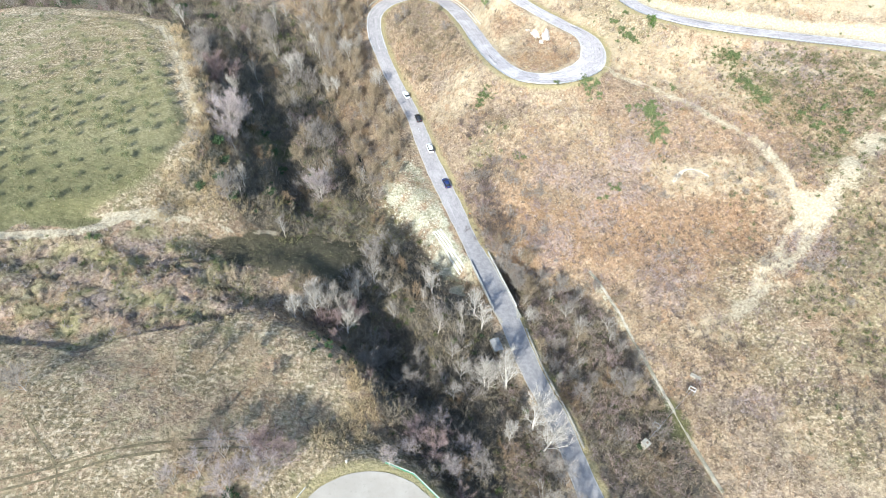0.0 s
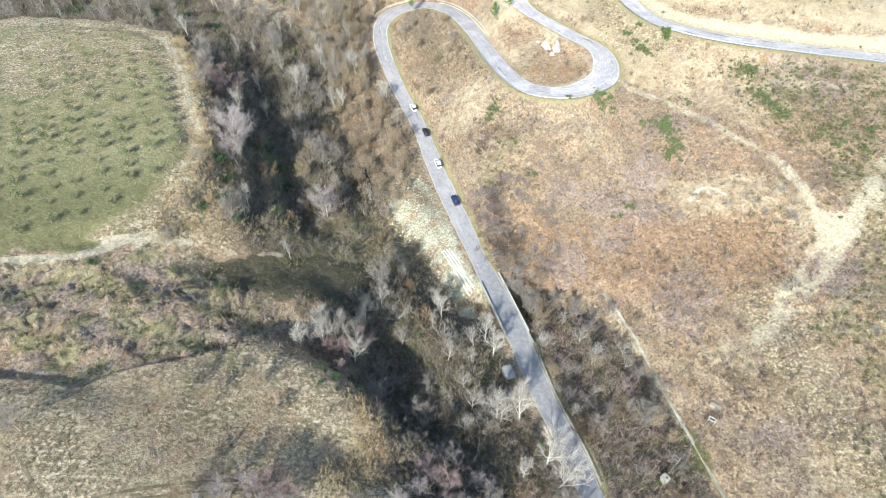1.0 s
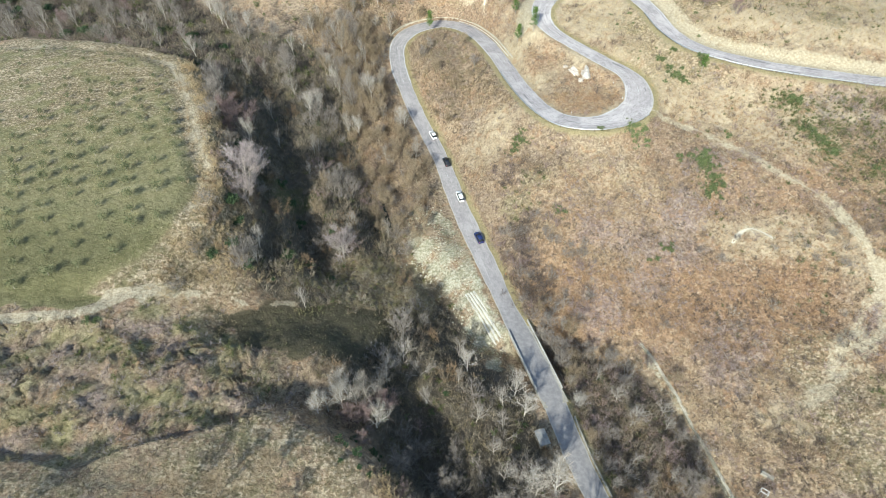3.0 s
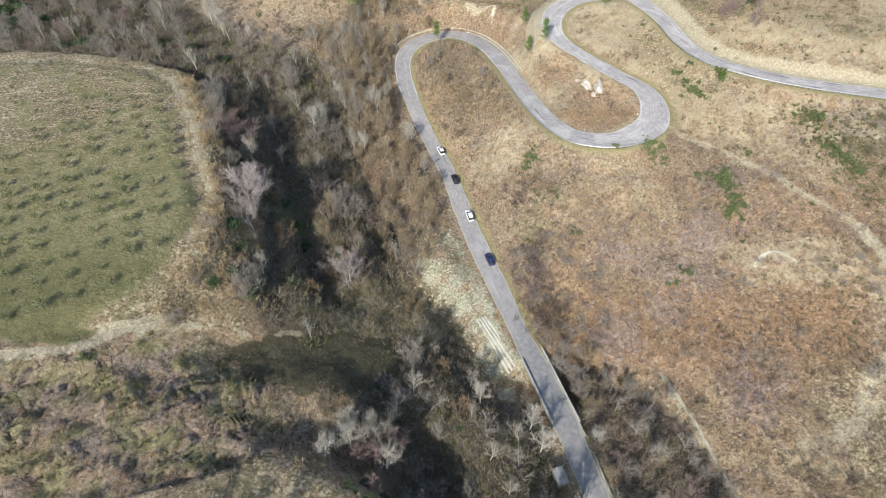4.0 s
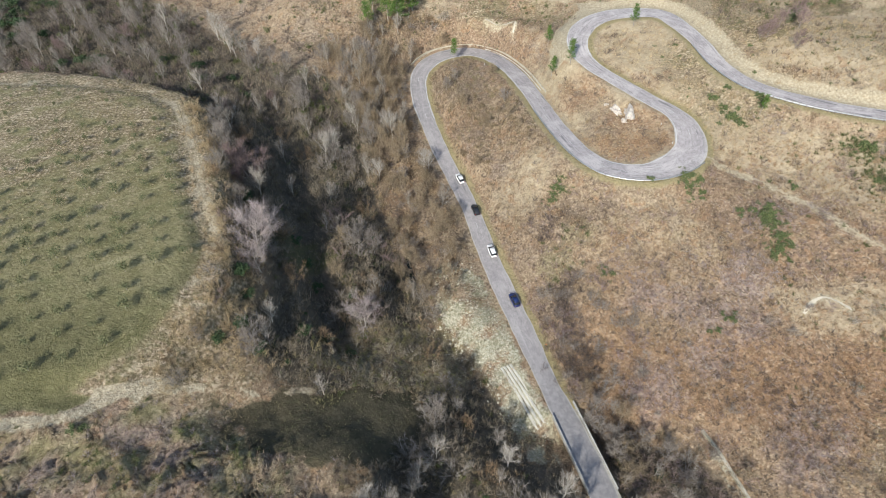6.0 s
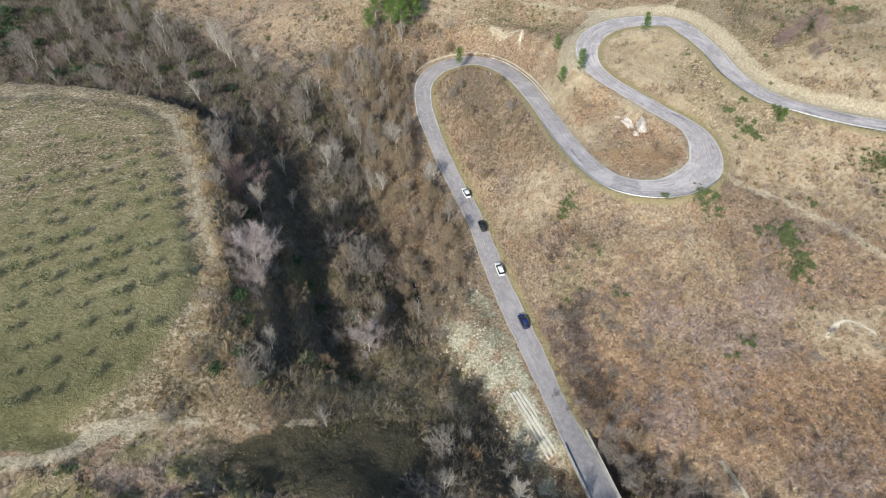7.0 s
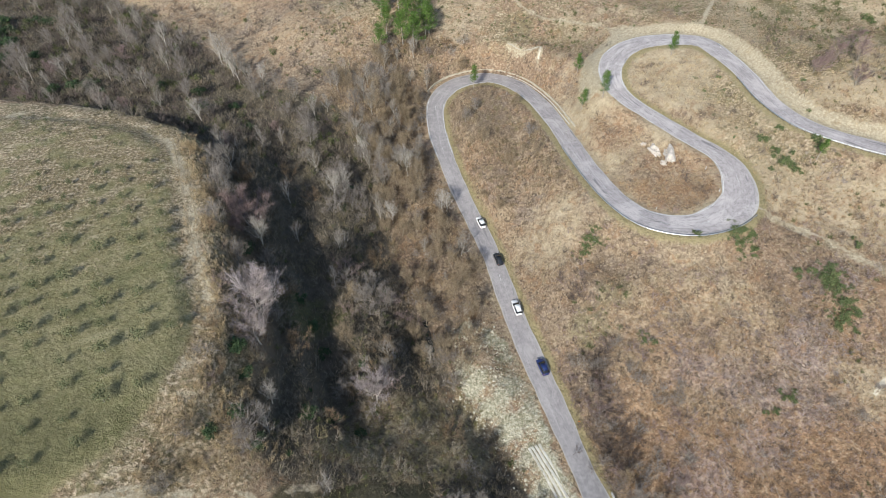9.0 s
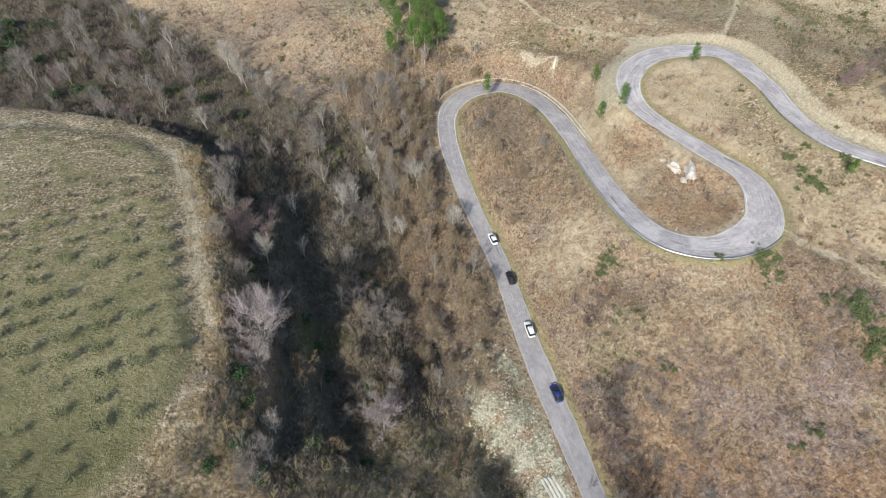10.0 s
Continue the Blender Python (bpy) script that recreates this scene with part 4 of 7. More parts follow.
def lane_mark(lo, hi, lift, at, width, name):
    """A broken painted line along the road, a slim strip a little above the asphalt."""
    seg = road[lo:hi]
    w = np.full(len(seg), width)
    t = np.gradient(seg[:, :2], axis=0)
    t /= np.linalg.norm(t, axis=1, keepdims=True)
    line = seg[:, :3].copy()
    line[:, :2] += np.stack([t[:, 1], -t[:, 0]], 1) * (at * seg[:, 3:4])
    vv, ff, _ = ribbon(line, w, lift, 1)
    return mesh_object(name, vv, ff, LINE_PAINT, road_ob, "worn white road marking")


count = len(road)
k = 70
mark_rng = random.Random(5)
while k < count - 12:
    if not on_bridge[k] and mark_rng.random() < 0.4:
        lane_mark(k, k + 3, 0.088, 0.0, 0.09, "road_marking")
    k += 9
for lo in range(186, count - 40, 30):
    if mark_rng.random() < 0.55:
        lane_mark(lo, lo + 24, 0.052, -0.45, 0.12, "edge_line")
    if mark_rng.random() < 0.55:
        lane_mark(lo, lo + 24, 0.052, 0.45, 0.12, "edge_line")

for at in ((29.0, 169.0), (40.8, 168.0), (44.8, 173.5), (43.5, 181.5), (57.5, 227.5), (11.2, 203.5), (-5.0, 227.0)):
    p = thing("marker_post", "small white roadside marker post with a dark band", "post", "marker posts", pose(at[0], at[1], float(ground_z(*at)[0]) - 0.05))
    part("post", box(0.14, 0.12, 0.95, 0, 0, 0, 0.02), LINE_PAINT, p)
    part("band", box(0.145, 0.125, 0.14, 0, 0, 0.68, 0.005), RUSTY, p)
ORANGE = plain_material("orange_plastic", (0.75, 0.22, 0.04), (0.8, 0.28, 0.06), 3, 0.5, 0.4, 0.0)
for at in ((8.1, 123.3),):
    p = thing("survey_stake", "short wooden stake with an orange marker beside the road", "stake", at=pose(at[0], at[1], float(ground_z(*at)[0]) - 0.05))
    part("stake", box(0.08, 0.08, 0.8, 0, 0, 0, 0.01), WOOD, p)
    part("marker", box(0.35, 0.1, 0.3, 0, 0, 0.6, 0.03), ORANGE, p)


def roadside_hut():
    z = float(ground_z(13.2, 76.0)[0])
    hut = thing("roadside_hut", "small grey roadside hut with a shallow pitched sheet roof", "hut", at=pose(13.1, 76.2, z - 0.1, 0, 0, 17) @ Matrix.Diagonal((0.85, 0.88, 0.9, 1)))
    part("walls", box(2.3, 3.7, 2.5, 0, 0, 0, 0.03), OLD_CONCRETE, hut)
    part("door", box(0.06, 0.9, 2.0, 1.17, -0.6, 0.05, 0.01), RUSTY, hut)
    part("window", box(0.05, 0.8, 0.6, 1.17, 0.9, 1.2, 0.01), GLASS, hut)
    sheet = plain_material("grey_roof_sheet", (0.2, 0.2, 0.2), (0.27, 0.265, 0.26), 1.5, 0.7, 0.3, 0.2, dark=(0.28, 0.27, 0.26))
    for side in (-1, 1):
        bm = bmesh.new()
        bmesh.ops.create_cube(bm, size=1, matrix=pose(side * 0.68, 0, 2.72, 0, side * 14, 0) @ Matrix.Diagonal((1.45, 4.2, 0.07, 1)))
        slope = part("roof_slope", bm, sheet, hut)
        for r in range(9):
            rib = bmesh.new()
            bmesh.ops.create_cube(rib, size=1, matrix=pose(side * 0.68, -1.9 + r * 0.475, 2.765, 0, side * 14, 0) @ Matrix.Diagonal((1.45, 0.06, 0.04, 1)))
            part("rib", rib, sheet, slope)
    part("ridge", box(0.2, 4.25, 0.08, 0, 0, 2.86, 0.02), sheet, hut)


def glass_material():
    n = Nodes("dark_glass", 0.06, 0.6)
    n.colour((0.02, 0.022, 0.026))
    return n.m


GLASS = glass_material()
roadside_hut()


# ---- turning area with its fence ----
def turning_area():
    n = 72
    ring = [(14.9 * math.cos(2 * math.pi * k / n) + 0.15 * math.sin(k * 1.7), 14.9 * math.sin(2 * math.pi * k / n)) for k in range(n)]
    verts = [(a, b, 0.09) for a, b in ring] + [(a * 1.012, b * 1.012, -0.3) for a, b in ring]
    faces = [tuple(range(n))] + [(k, k + n, (k + 1) % n + n, (k + 1) % n) for k in range(n)]
    lot = mesh_object("turning_area", verts, faces, PAVING)
    lot.matrix_world = pose(-13.0, 24.7, 16.6)
    return tagged(lot, "round pale paved turning area on the terrace", "pavement", kind="structure")


turning_area()


def rail_fence(a, b, label, boards, posts, material):
    a, b = Vector((*a, float(ground_z(*a)[0]))), Vector((*b, float(ground_z(*b)[0])))
    root = thing("rail_fence", label, "fence", at=pose(a.x, a.y, a.z))
    d = b - a
    turn, length = math.degrees(math.atan2(d.y, d.x)), math.hypot(d.x, d.y)
    for k in range(posts):
        f = k / (posts - 1)
        part("post", box(0.12, 0.12, 1.25, d.x * f, d.y * f, d.z * f - 0.2, 0.02, turn), material, root)
    for h in boards:
        part("rail", box(length, 0.09, 0.14, d.x / 2, d.y / 2, d.z / 2 + h, 0.02, turn), LINE_PAINT if h == boards[-1] else material, root)


rail_fence((-10.4, 41.0), (-5.2, 38.9), "green fence with a white top rail at the turning area", (0.25, 0.55, 0.95), 4, GREEN_PAINT)
rail_fence((-5.2, 38.9), (-0.6, 34.6), "green fence with a white top rail at the turning area", (0.25, 0.55, 0.95), 4, GREEN_PAINT)
rail_fence((-26.0, 34.0), (-24.2, 36.6), "short pale wooden fence beside the turning area", (0.3, 0.7), 3, WOOD)
p = thing("bollard", "low pale stone bollard on the grass verge", "bollard", at=pose(-17.6, 41.2, float(ground_z(-17.6, 41.2)[0]) - 0.05))
part("shaft", box(0.28, 0.28, 0.75, 0, 0, 0, 0.06), CONCRETE, p)
part("cap", box(0.34, 0.34, 0.1, 0, 0, 0.74, 0.03), CONCRETE, p)


# ---- water, canal wall, gauging station, bank ----
stream_line = smooth_line(STREAM, 1.5)
seg = stream_line[(stream_line[:, 1] < 151) & (stream_line[:, 1] > 138)].copy()
seg[:, 2] = ground_z(seg[:, 0], seg[:, 1])
for _ in range(12):
    seg[1:-1, 2] = (seg[:-2, 2] + 2 * seg[1:-1, 2] + seg[2:, 2]) / 4
wide = 1.5 + 0.5 * np.sin(np.arange(len(seg)) * 0.9) + 0.5 * np.sin(np.arange(len(seg)) * 1.7)
v, f, _ = ribbon(seg, wide, 0.22, 2)
tagged(mesh_object("stream", v, f, WATER, smooth=True), "narrow dark stream running along the valley floor", "water", kind="structure")


def ground_strip(name, pts, width, lift, material, label):
    """A thin strip laid along the ground."""
    line = smooth_line([(a, b, 0) for a, b in pts], 0.8)
    line[:, 2] = ground_z(line[:, 0], line[:, 1])
    for _ in range(2):
        line[1:-1, 2] = np.maximum(line[1:-1, 2], (line[:-2, 2] + line[2:, 2]) / 2)
    w = width * (1 + 0.35 * np.sin(np.arange(len(line)) * 0.6) * np.sin(np.arange(len(line)) * 0.23))
    vv, ff, _ = ribbon(line, w, lift, 2)
    return tagged(mesh_object(name, vv, ff, material), label, "track", kind="structure")


RUT = plain_material("wheel_rut_soil", (0.115, 0.094, 0.058), (0.2, 0.165, 0.1), 1.1, dark=(0.08, 0.066, 0.04))
RUT_PALE = plain_material("dry_furrow_soil", (0.27, 0.22, 0.145), (0.4, 0.33, 0.225), 0.9, dark=(0.18, 0.145, 0.09))
SCAR = plain_material("bare_pale_soil", (0.5, 0.45, 0.36), (0.6, 0.545, 0.44), 0.9, dark=(0.36, 0.31, 0.22))
PATH_EARTH = plain_material("trodden_earth", (0.38, 0.32, 0.225), (0.5, 0.43, 0.315), 0.8, dark=(0.25, 0.2, 0.13))
for k in (0.0, 1.6):
    ground_strip("wheel_track", [(a + 0.25 * k, b - 0.95 * k) for a, b in WHEEL_TRACKS], 0.42, 0.09, RUT, "faint wheel rut across the dry terrace grass")
for k, rim_line in enumerate(([(-92, 183), (-85.4, 171), (-80.4, 160), (-72.6, 145), (-70, 141), (-71, 136.6), (-74, 133)], [(-92.6, 180.6), (-87, 170), (-82.6, 160.5), (-75, 145.4), (-72.6, 140.5), (-73, 137)])):
    ground_strip("ploughed_furrow", rim_line, 0.3, 0.03, RUT_PALE, "shallow furrow curving along the meadow rim")
ground_strip("footpath", [(-61, 29), (-61.6, 31.5), (-62.3, 35.6), (-66.5, 39.9), (-71.4, 44.6)], 0.35, 0.05, RUT, "narrow trodden path across the dry terrace grass")
BANK_WALL = plain_material("stained_concrete", (0.22, 0.205, 0.155), (0.44, 0.405, 0.335), 0.3, dark=(0.13, 0.125, 0.085))
for path, size in ((TRAIL_PATH, 0.6), (TRAIL_UPPER, 0.8), (TRAIL_HILL, 0.8)):
    ground_strip("trodden_path", path, size, 0.05, PATH_EARTH, "narrow trodden pale earth path over the slope")
for path, size in ((BARE_PATCHES[0], 0.7), (BARE_PATCHES[1], 0.85)):
    ground_strip("bare_scar", path, size, 0.06, SCAR, "crooked scar of bare pale soil on the slope")
run_of_wall("canal_wall", [(a, b, float(ground_z(a, b)[0])) for a, b in ((41.5, 103.5), (43.7, 100.1), (46, 95), (48.3, 89.9), (50.2, 84), (52.1, 78.6), (54, 71.5), (55.9, 64.8), (58.8, 55.3), (62, 45.1))], 0.7, 0.35, 2.5, BANK_WALL,
            "pale concrete wall along the stream's outer bank", "wall")


def gauging_station():
    z = float(ground_z(45.2, 53.4)[0])
    hut = thing("gauging_hut", "small square concrete gauging hut with a flat roof", "hut", at=pose(45.2, 53.4, z - 0.1, 0, 0, 38))
    part("shaft", box(1.25, 1.25, 2.1, 0, 0, 0, 0.03), OLD_CONCRETE, hut)
    part("roof_slab", box(1.7, 1.7, 0.16, 0, 0, 2.1, 0.03), OLD_CONCRETE, hut)
    part("hatch", box(0.5, 0.5, 0.08, 0.2, -0.15, 2.26, 0.02), RUSTY, hut)
    part("door", box(0.06, 0.7, 1.6, 0.63, 0, 0.1, 0.01), GREEN_PAINT, hut)

    def frame_tower(x, y, turn, size, label):
        zz = float(ground_z(x, y)[0])
        tower = thing("lattice_frame", label, "frame", "cableway frames", pose(x, y, zz - 0.1, 0, 0, turn))
        for a in (-1, 1):
            for b in (-1, 1):
                part("leg", box(0.1, 0.1, 2.0, a * size / 2, b * size * 0.8, 0, 0.01), STEEL, tower)
        for b in (-1, 1):
            part("crossbar", box(size + 0.1, 0.12, 0.12, 0, b * size * 0.8, 1.95, 0.01), LINE_PAINT, tower)
        for a in (-1, 1):
            part("side_bar", box(0.12, size * 1.6, 0.12, a * size / 2, 0, 1.95, 0.01), LINE_PAINT, tower)
        part("platform", box(size * 0.5, size * 0.7, 0.08, 0, 0, 1.9, 0.01), RUSTY, tower)
        return zz

    frame_tower(49.6, 58.6, 48, 0.95, "pale steel lattice frame of a cableway above the stream")
    frame_tower(60.4, 67.6, 55, 0.95, "pale steel lattice frame standing beside the canal wall")
    zz = float(ground_z(62.4, 71.2)[0])
    block = box(2.6, 0.8, 0.75, 0, 0, 0, 0.05, -35)
    tagged(part("anchor_block", block, OLD_CONCRETE), "long pale concrete anchor block on the meadow", "block").location = (62.4, 71.2, zz - 0.08)
    a, b = Vector((45.6, 53.9, z + 2.2)), Vector((60.3, 67.5, float(ground_z(60.4, 67.6)[0]) + 1.98))
    rows = [(*(a.lerp(b, k / 10) - Vector((0, 0, 0.35 * math.sin(math.pi * k / 10)))), 0.03, *(a.lerp(b, (k + 1) / 10) - Vector((0, 0, 0.35 * math.sin(math.pi * (k + 1) / 10)))), 0.03) for k in range(10)]
    vv, ff = tube_mesh(rows, 5)
    tagged(mesh_object("cable", vv, ff, STEEL), "thin steel cable strung from the hut across the stream", "cable")


gauging_station()

# stepped concrete strips on the bank
steps = thing("concrete_steps", "long pale concrete strips stepping down the gravel bank", "steps", at=pose(-1.9, 118.0, 0))
for k in range(4):
    off = 0.72 * k
    line = [(-0.75 + off, 118.0 + off * 0.25), (3.2 + off, 110.8 + off * 0.25), (7.1 + off * 0.85, 103.6 + off * 0.3)]
    rows = smooth_line([(p[0] - 2.2, p[1], 0) for p in line], 2.0)
    zs = ground_z(rows[:, 0], rows[:, 1])
    zs = np.linspace(zs[0], zs[-1], len(zs)) * 0.4 + zs * 0.6
    verts, faces = [], []
    t = np.gradient(rows[:, :2], axis=0)
    t /= np.linalg.norm(t, axis=1, keepdims=True)
    for q in range(len(rows)):
        for a, b in ((-0.24, -0.5), (-0.24, 0.31), (-0.2, 0.35), (0.2, 0.35), (0.24, 0.31), (0.24, -0.5)):
            verts.append((rows[q, 0] + t[q, 1] * a + 1.9, rows[q, 1] - t[q, 0] * a - 118.0, zs[q] + b))
    for q in range(len(rows) - 1):
        faces += [(q * 6 + j, q * 6 + j + 1, q * 6 + j + 7, q * 6 + j + 6) for j in range(5)]
    faces += [(5, 4, 3, 2, 1, 0), tuple((len(rows) - 1) * 6 + j for j in range(6))]
    mesh_object("strip", verts, faces, CONCRETE, steps)


def rock_mesh(name, seed, rough, material, level=2):
    bm = bmesh.new()
    bmesh.ops.create_icosphere(bm, subdivisions=level, radius=1)
    off = Vector((seed * 7.3, seed * 3.1, seed))
    for vert in bm.verts:
        p = vert.co
        k = 1 + rough * noise.noise(p * 1.3 + off) + rough * 0.5 * noise.noise(p * 3.1 + off)
        vert.co = Vector((p.x * k, p.y * k, p.z * k))
    me = bpy.data.meshes.new(name)
    bm.to_mesh(me)
    bm.free()
    me.materials.append(material)
    return me


for k, (a, b, sx, sy, sz, turn) in enumerate(((32.6, 190.0, 1.3, 2.3, 1.2, 18), (36.0, 187.9, 1.5, 3.2, 1.6, -12), (34.2, 185.6, 0.8, 1.2, 0.6, 30), (30.2, 192.4, 0.9, 0.6, 0.5, 0))):
    rock = new("boulder", rock_mesh("boulder", k + 1, 0.55, ROCK, 4))
    rock.matrix_world = pose(a, b, float(ground_z(a, b)[0]) - 0.1, 0, 0, turn) @ Matrix.Diagonal((sx, sy, sz, 1))
    tagged(rock, "pale pinkish rock outcrop on the bank below the road", "rock", "outcrop rocks")


# ---- cars ----
def car(paint, label, at, long=4.1, wide_=1.74, high=1.5, boxy=0.0):
    root = thing("car", label, "car", "cars on the road", at)

    def loft(rings):
        bm = bmesh.new()
        loops = []
        for (xx, half_lo, half_hi, z_lo, z_hi) in rings:
            r = 0.12
            pts = [(half_lo, z_lo), (half_lo + 0.02, z_lo + 0.2), (half_hi, z_hi - r), (half_hi - r, z_hi), (-half_hi + r, z_hi), (-half_hi, z_hi - r), (-half_lo - 0.02, z_lo + 0.2), (-half_lo, z_lo)]
            loops.append([bm.verts.new((yy, xx, zz)) for yy, zz in pts])
        for a, b in zip(loops, loops[1:]):
            for j in range(8):
                bm.faces.new((a[j], a[(j + 1) % 8], b[(j + 1) % 8], b[j]))
        bm.faces.new(loops[0][::-1])
        bm.faces.new(loops[-1])
        return bm

    h, w = long / 2, wide_ / 2
    body = part("body", loft([(-h, w * 0.78, w * 0.8, 0.38, 0.85), (-h + 0.12, w * 0.9, w * 0.9, 0.28, 0.95), (-h * 0.62, w, w, 0.22, 1.0), (0, w, w, 0.22, 0.98),
                              (h * 0.45, w, w * 0.97, 0.22, 0.93), (h * 0.82, w * 0.96, w * 0.88, 0.25, 0.8), (h - 0.08, w * 0.85, w * 0.78, 0.3, 0.68), (h, w * 0.7, w * 0.62, 0.36, 0.58)]), paint, root, smooth=True)
    part("cabin", loft([(-h + 0.22 - boxy * 0.1, w * 0.84, w * 0.7, 0.88, 1.05), (-h + 0.6 - boxy * 0.3, w * 0.9, w * 0.74, 0.9, high - 0.05), (-0.2, w * 0.92, w * 0.76, 0.9, high), (h * 0.18, w * 0.9, w * 0.72, 0.9, high - 0.06),
                        (h * 0.52, w * 0.86, w * 0.74, 0.85, 0.98)]), GLASS, root, "dark tinted glass", smooth=True)
    part("roof", loft([(-h + 0.62 - boxy * 0.3, w * 0.6, w * 0.7, high - 0.14, high - 0.02), (-0.3, w * 0.66, w * 0.76, high - 0.14, high + 0.03), (h * 0.12, w * 0.62, w * 0.72, high - 0.16, high - 0.01)]), paint, root, smooth=True)
    for s in (-1, 1):
        for yy in (-h * 0.62, h * 0.64):
            vv, ff = tube_mesh([(s * (w - 0.2), yy, 0.31, 0.31, s * (w + 0.01), yy, 0.31, 0.31)], 14)
            tyre = mesh_object("tyre", vv, list(ff) + [tuple(range(14))[::-1], tuple(range(14, 28))], RUBBER, root)
            vv, ff = tube_mesh([(s * (w - 0.1), yy, 0.31, 0.2, s * (w + 0.025), yy, 0.31, 0.18)], 10)
            mesh_object("rim", vv, list(ff) + [tuple(range(10))[::-1], tuple(range(10, 20))], STEEL, tyre, "pale metal rim")
        part("headlight", box(0.32, 0.14, 0.16, s * w * 0.58, h - 0.1, 0.56, 0.03), LINE_PAINT, root, "clear headlight")
        part("tail_light", box(0.22, 0.08, 0.28, s * w * 0.72, -h + 0.06, 0.62, 0.02), TAIL, root, "red tail light")
        part("wing_mirror", box(0.2, 0.12, 0.14, s * (w + 0.1), h * 0.36, 0.92, 0.03), paint, root)
        part("pillar", box(0.05, 0.12, 0.55, s * w * 0.85, -0.25, 0.9, 0.01), paint, root)
    part("bumper", box(wide_ * 0.86, 0.14, 0.22, 0, -h + 0.02, 0.34, 0.04), paint, root)
    return root


def car_paint(name, c, metal=0.2):
    n = Nodes(name, 0.3, 0.5)
    n.colour(n.mix(n.noise(2.0, 3), c, tuple(0.85 * q for q in c)))
    n.b.inputs["Metallic"].default_value = metal
    n.b.inputs["Coat Weight"].default_value = 0.6
    return n.m


RUBBER = plain_material("tyre_rubber", (0.02, 0.02, 0.02), (0.03, 0.03, 0.03), 6, 0.9)
TAIL = plain_material("red_plastic", (0.35, 0.02, 0.02), (0.4, 0.03, 0.03), 6, 0.3, 0.5, 0)
WHITE_CAR, BLACK_CAR, BLUE_CAR = car_paint("white_paint", (0.8, 0.8, 0.8), 0), car_paint("black_paint", (0.02, 0.021, 0.024)), car_paint("dark_blue_paint", (0.02, 0.035, 0.13))


def on_road(x, y, right):
    d, i = near_line(np.array([x]), np.array([y]), road[:, :3])
    t = road[i[0] + 2, :3] - road[i[0] - 2, :3]
    p = road[i[0], :3] + np.array([t[1], -t[0], 0]) / np.hypot(t[0], t[1]) * right
    return pose(p[0], p[1], p[2] + 0.075, math.degrees(math.atan2(t[2], math.hypot(t[0], t[1]))), 0, math.degrees(math.atan2(t[1], t[0])) - 90)


car(WHITE_CAR, "white hatchback car driving up the valley road", on_road(-14.0, 178.0, 1.2), 3.9, 1.68, 1.5)
car(BLACK_CAR, "black hatchback car driving up the valley road", on_road(-9.6, 166.0, 1.2), 4.0, 1.72, 1.46)
car(WHITE_CAR, "white estate car with dark windows on the valley road", on_road(-4.9, 152.0, 1.2), 4.3, 1.76, 1.55, 1.0)
car(BLUE_CAR, "dark blue car driving up the valley road", on_road(0.4, 135.6, 1.2), 4.3, 1.78, 1.5)


# ---- trees and bushes: built once a kind, then copied ----
def turned(d, angle, roll):
    """d, bent by angle towards the direction that roll picks round it."""
    ref = np.array([0, 0, 1.0]) if abs(d[2]) < 0.9 else np.array([1.0, 0, 0])
    u = np.cross(d, ref)
    u /= np.linalg.norm(u)
    v = np.cross(d, u)
    out = d * math.cos(angle) + (u * math.cos(roll) + v * math.sin(roll)) * math.sin(angle)
    return out / np.linalg.norm(out)


def shoot(rng, p, d, length, r, steps, wander, lift):
    """One winding, tapering stem: its segments and its points with directions."""
    rows, marks = [], []
    for k in range(steps):
        d = turned(d, rng.uniform(0, wander), rng.uniform(0, 6.28))
        d = d + np.array([0, 0, lift])
        d /= np.linalg.norm(d)
        q = p + d * length / steps
        r1 = r * (1 - 0.8 * (k + 1) / steps) + 0.004
        r0 = r * (1 - 0.8 * k / steps) + 0.004
        rows.append((*p, r0, *q, r1))
        marks.append((q, d, r1))
        p = q
    return rows, marks


def twig_fan(rng, p, d, n, length, width, out):
    for _ in range(n):
        e = turned(d, rng.uniform(0.15, 1.0), rng.uniform(0, 6.28))
        l = length * rng.uniform(0.5, 1.2)
        side = turned(e, 1.57, rng.uniform(0, 6.28)) * width
        bend = np.array([0, 0, 0.15 * l])
        out.append((p - side, p + side, p + e * l + bend))


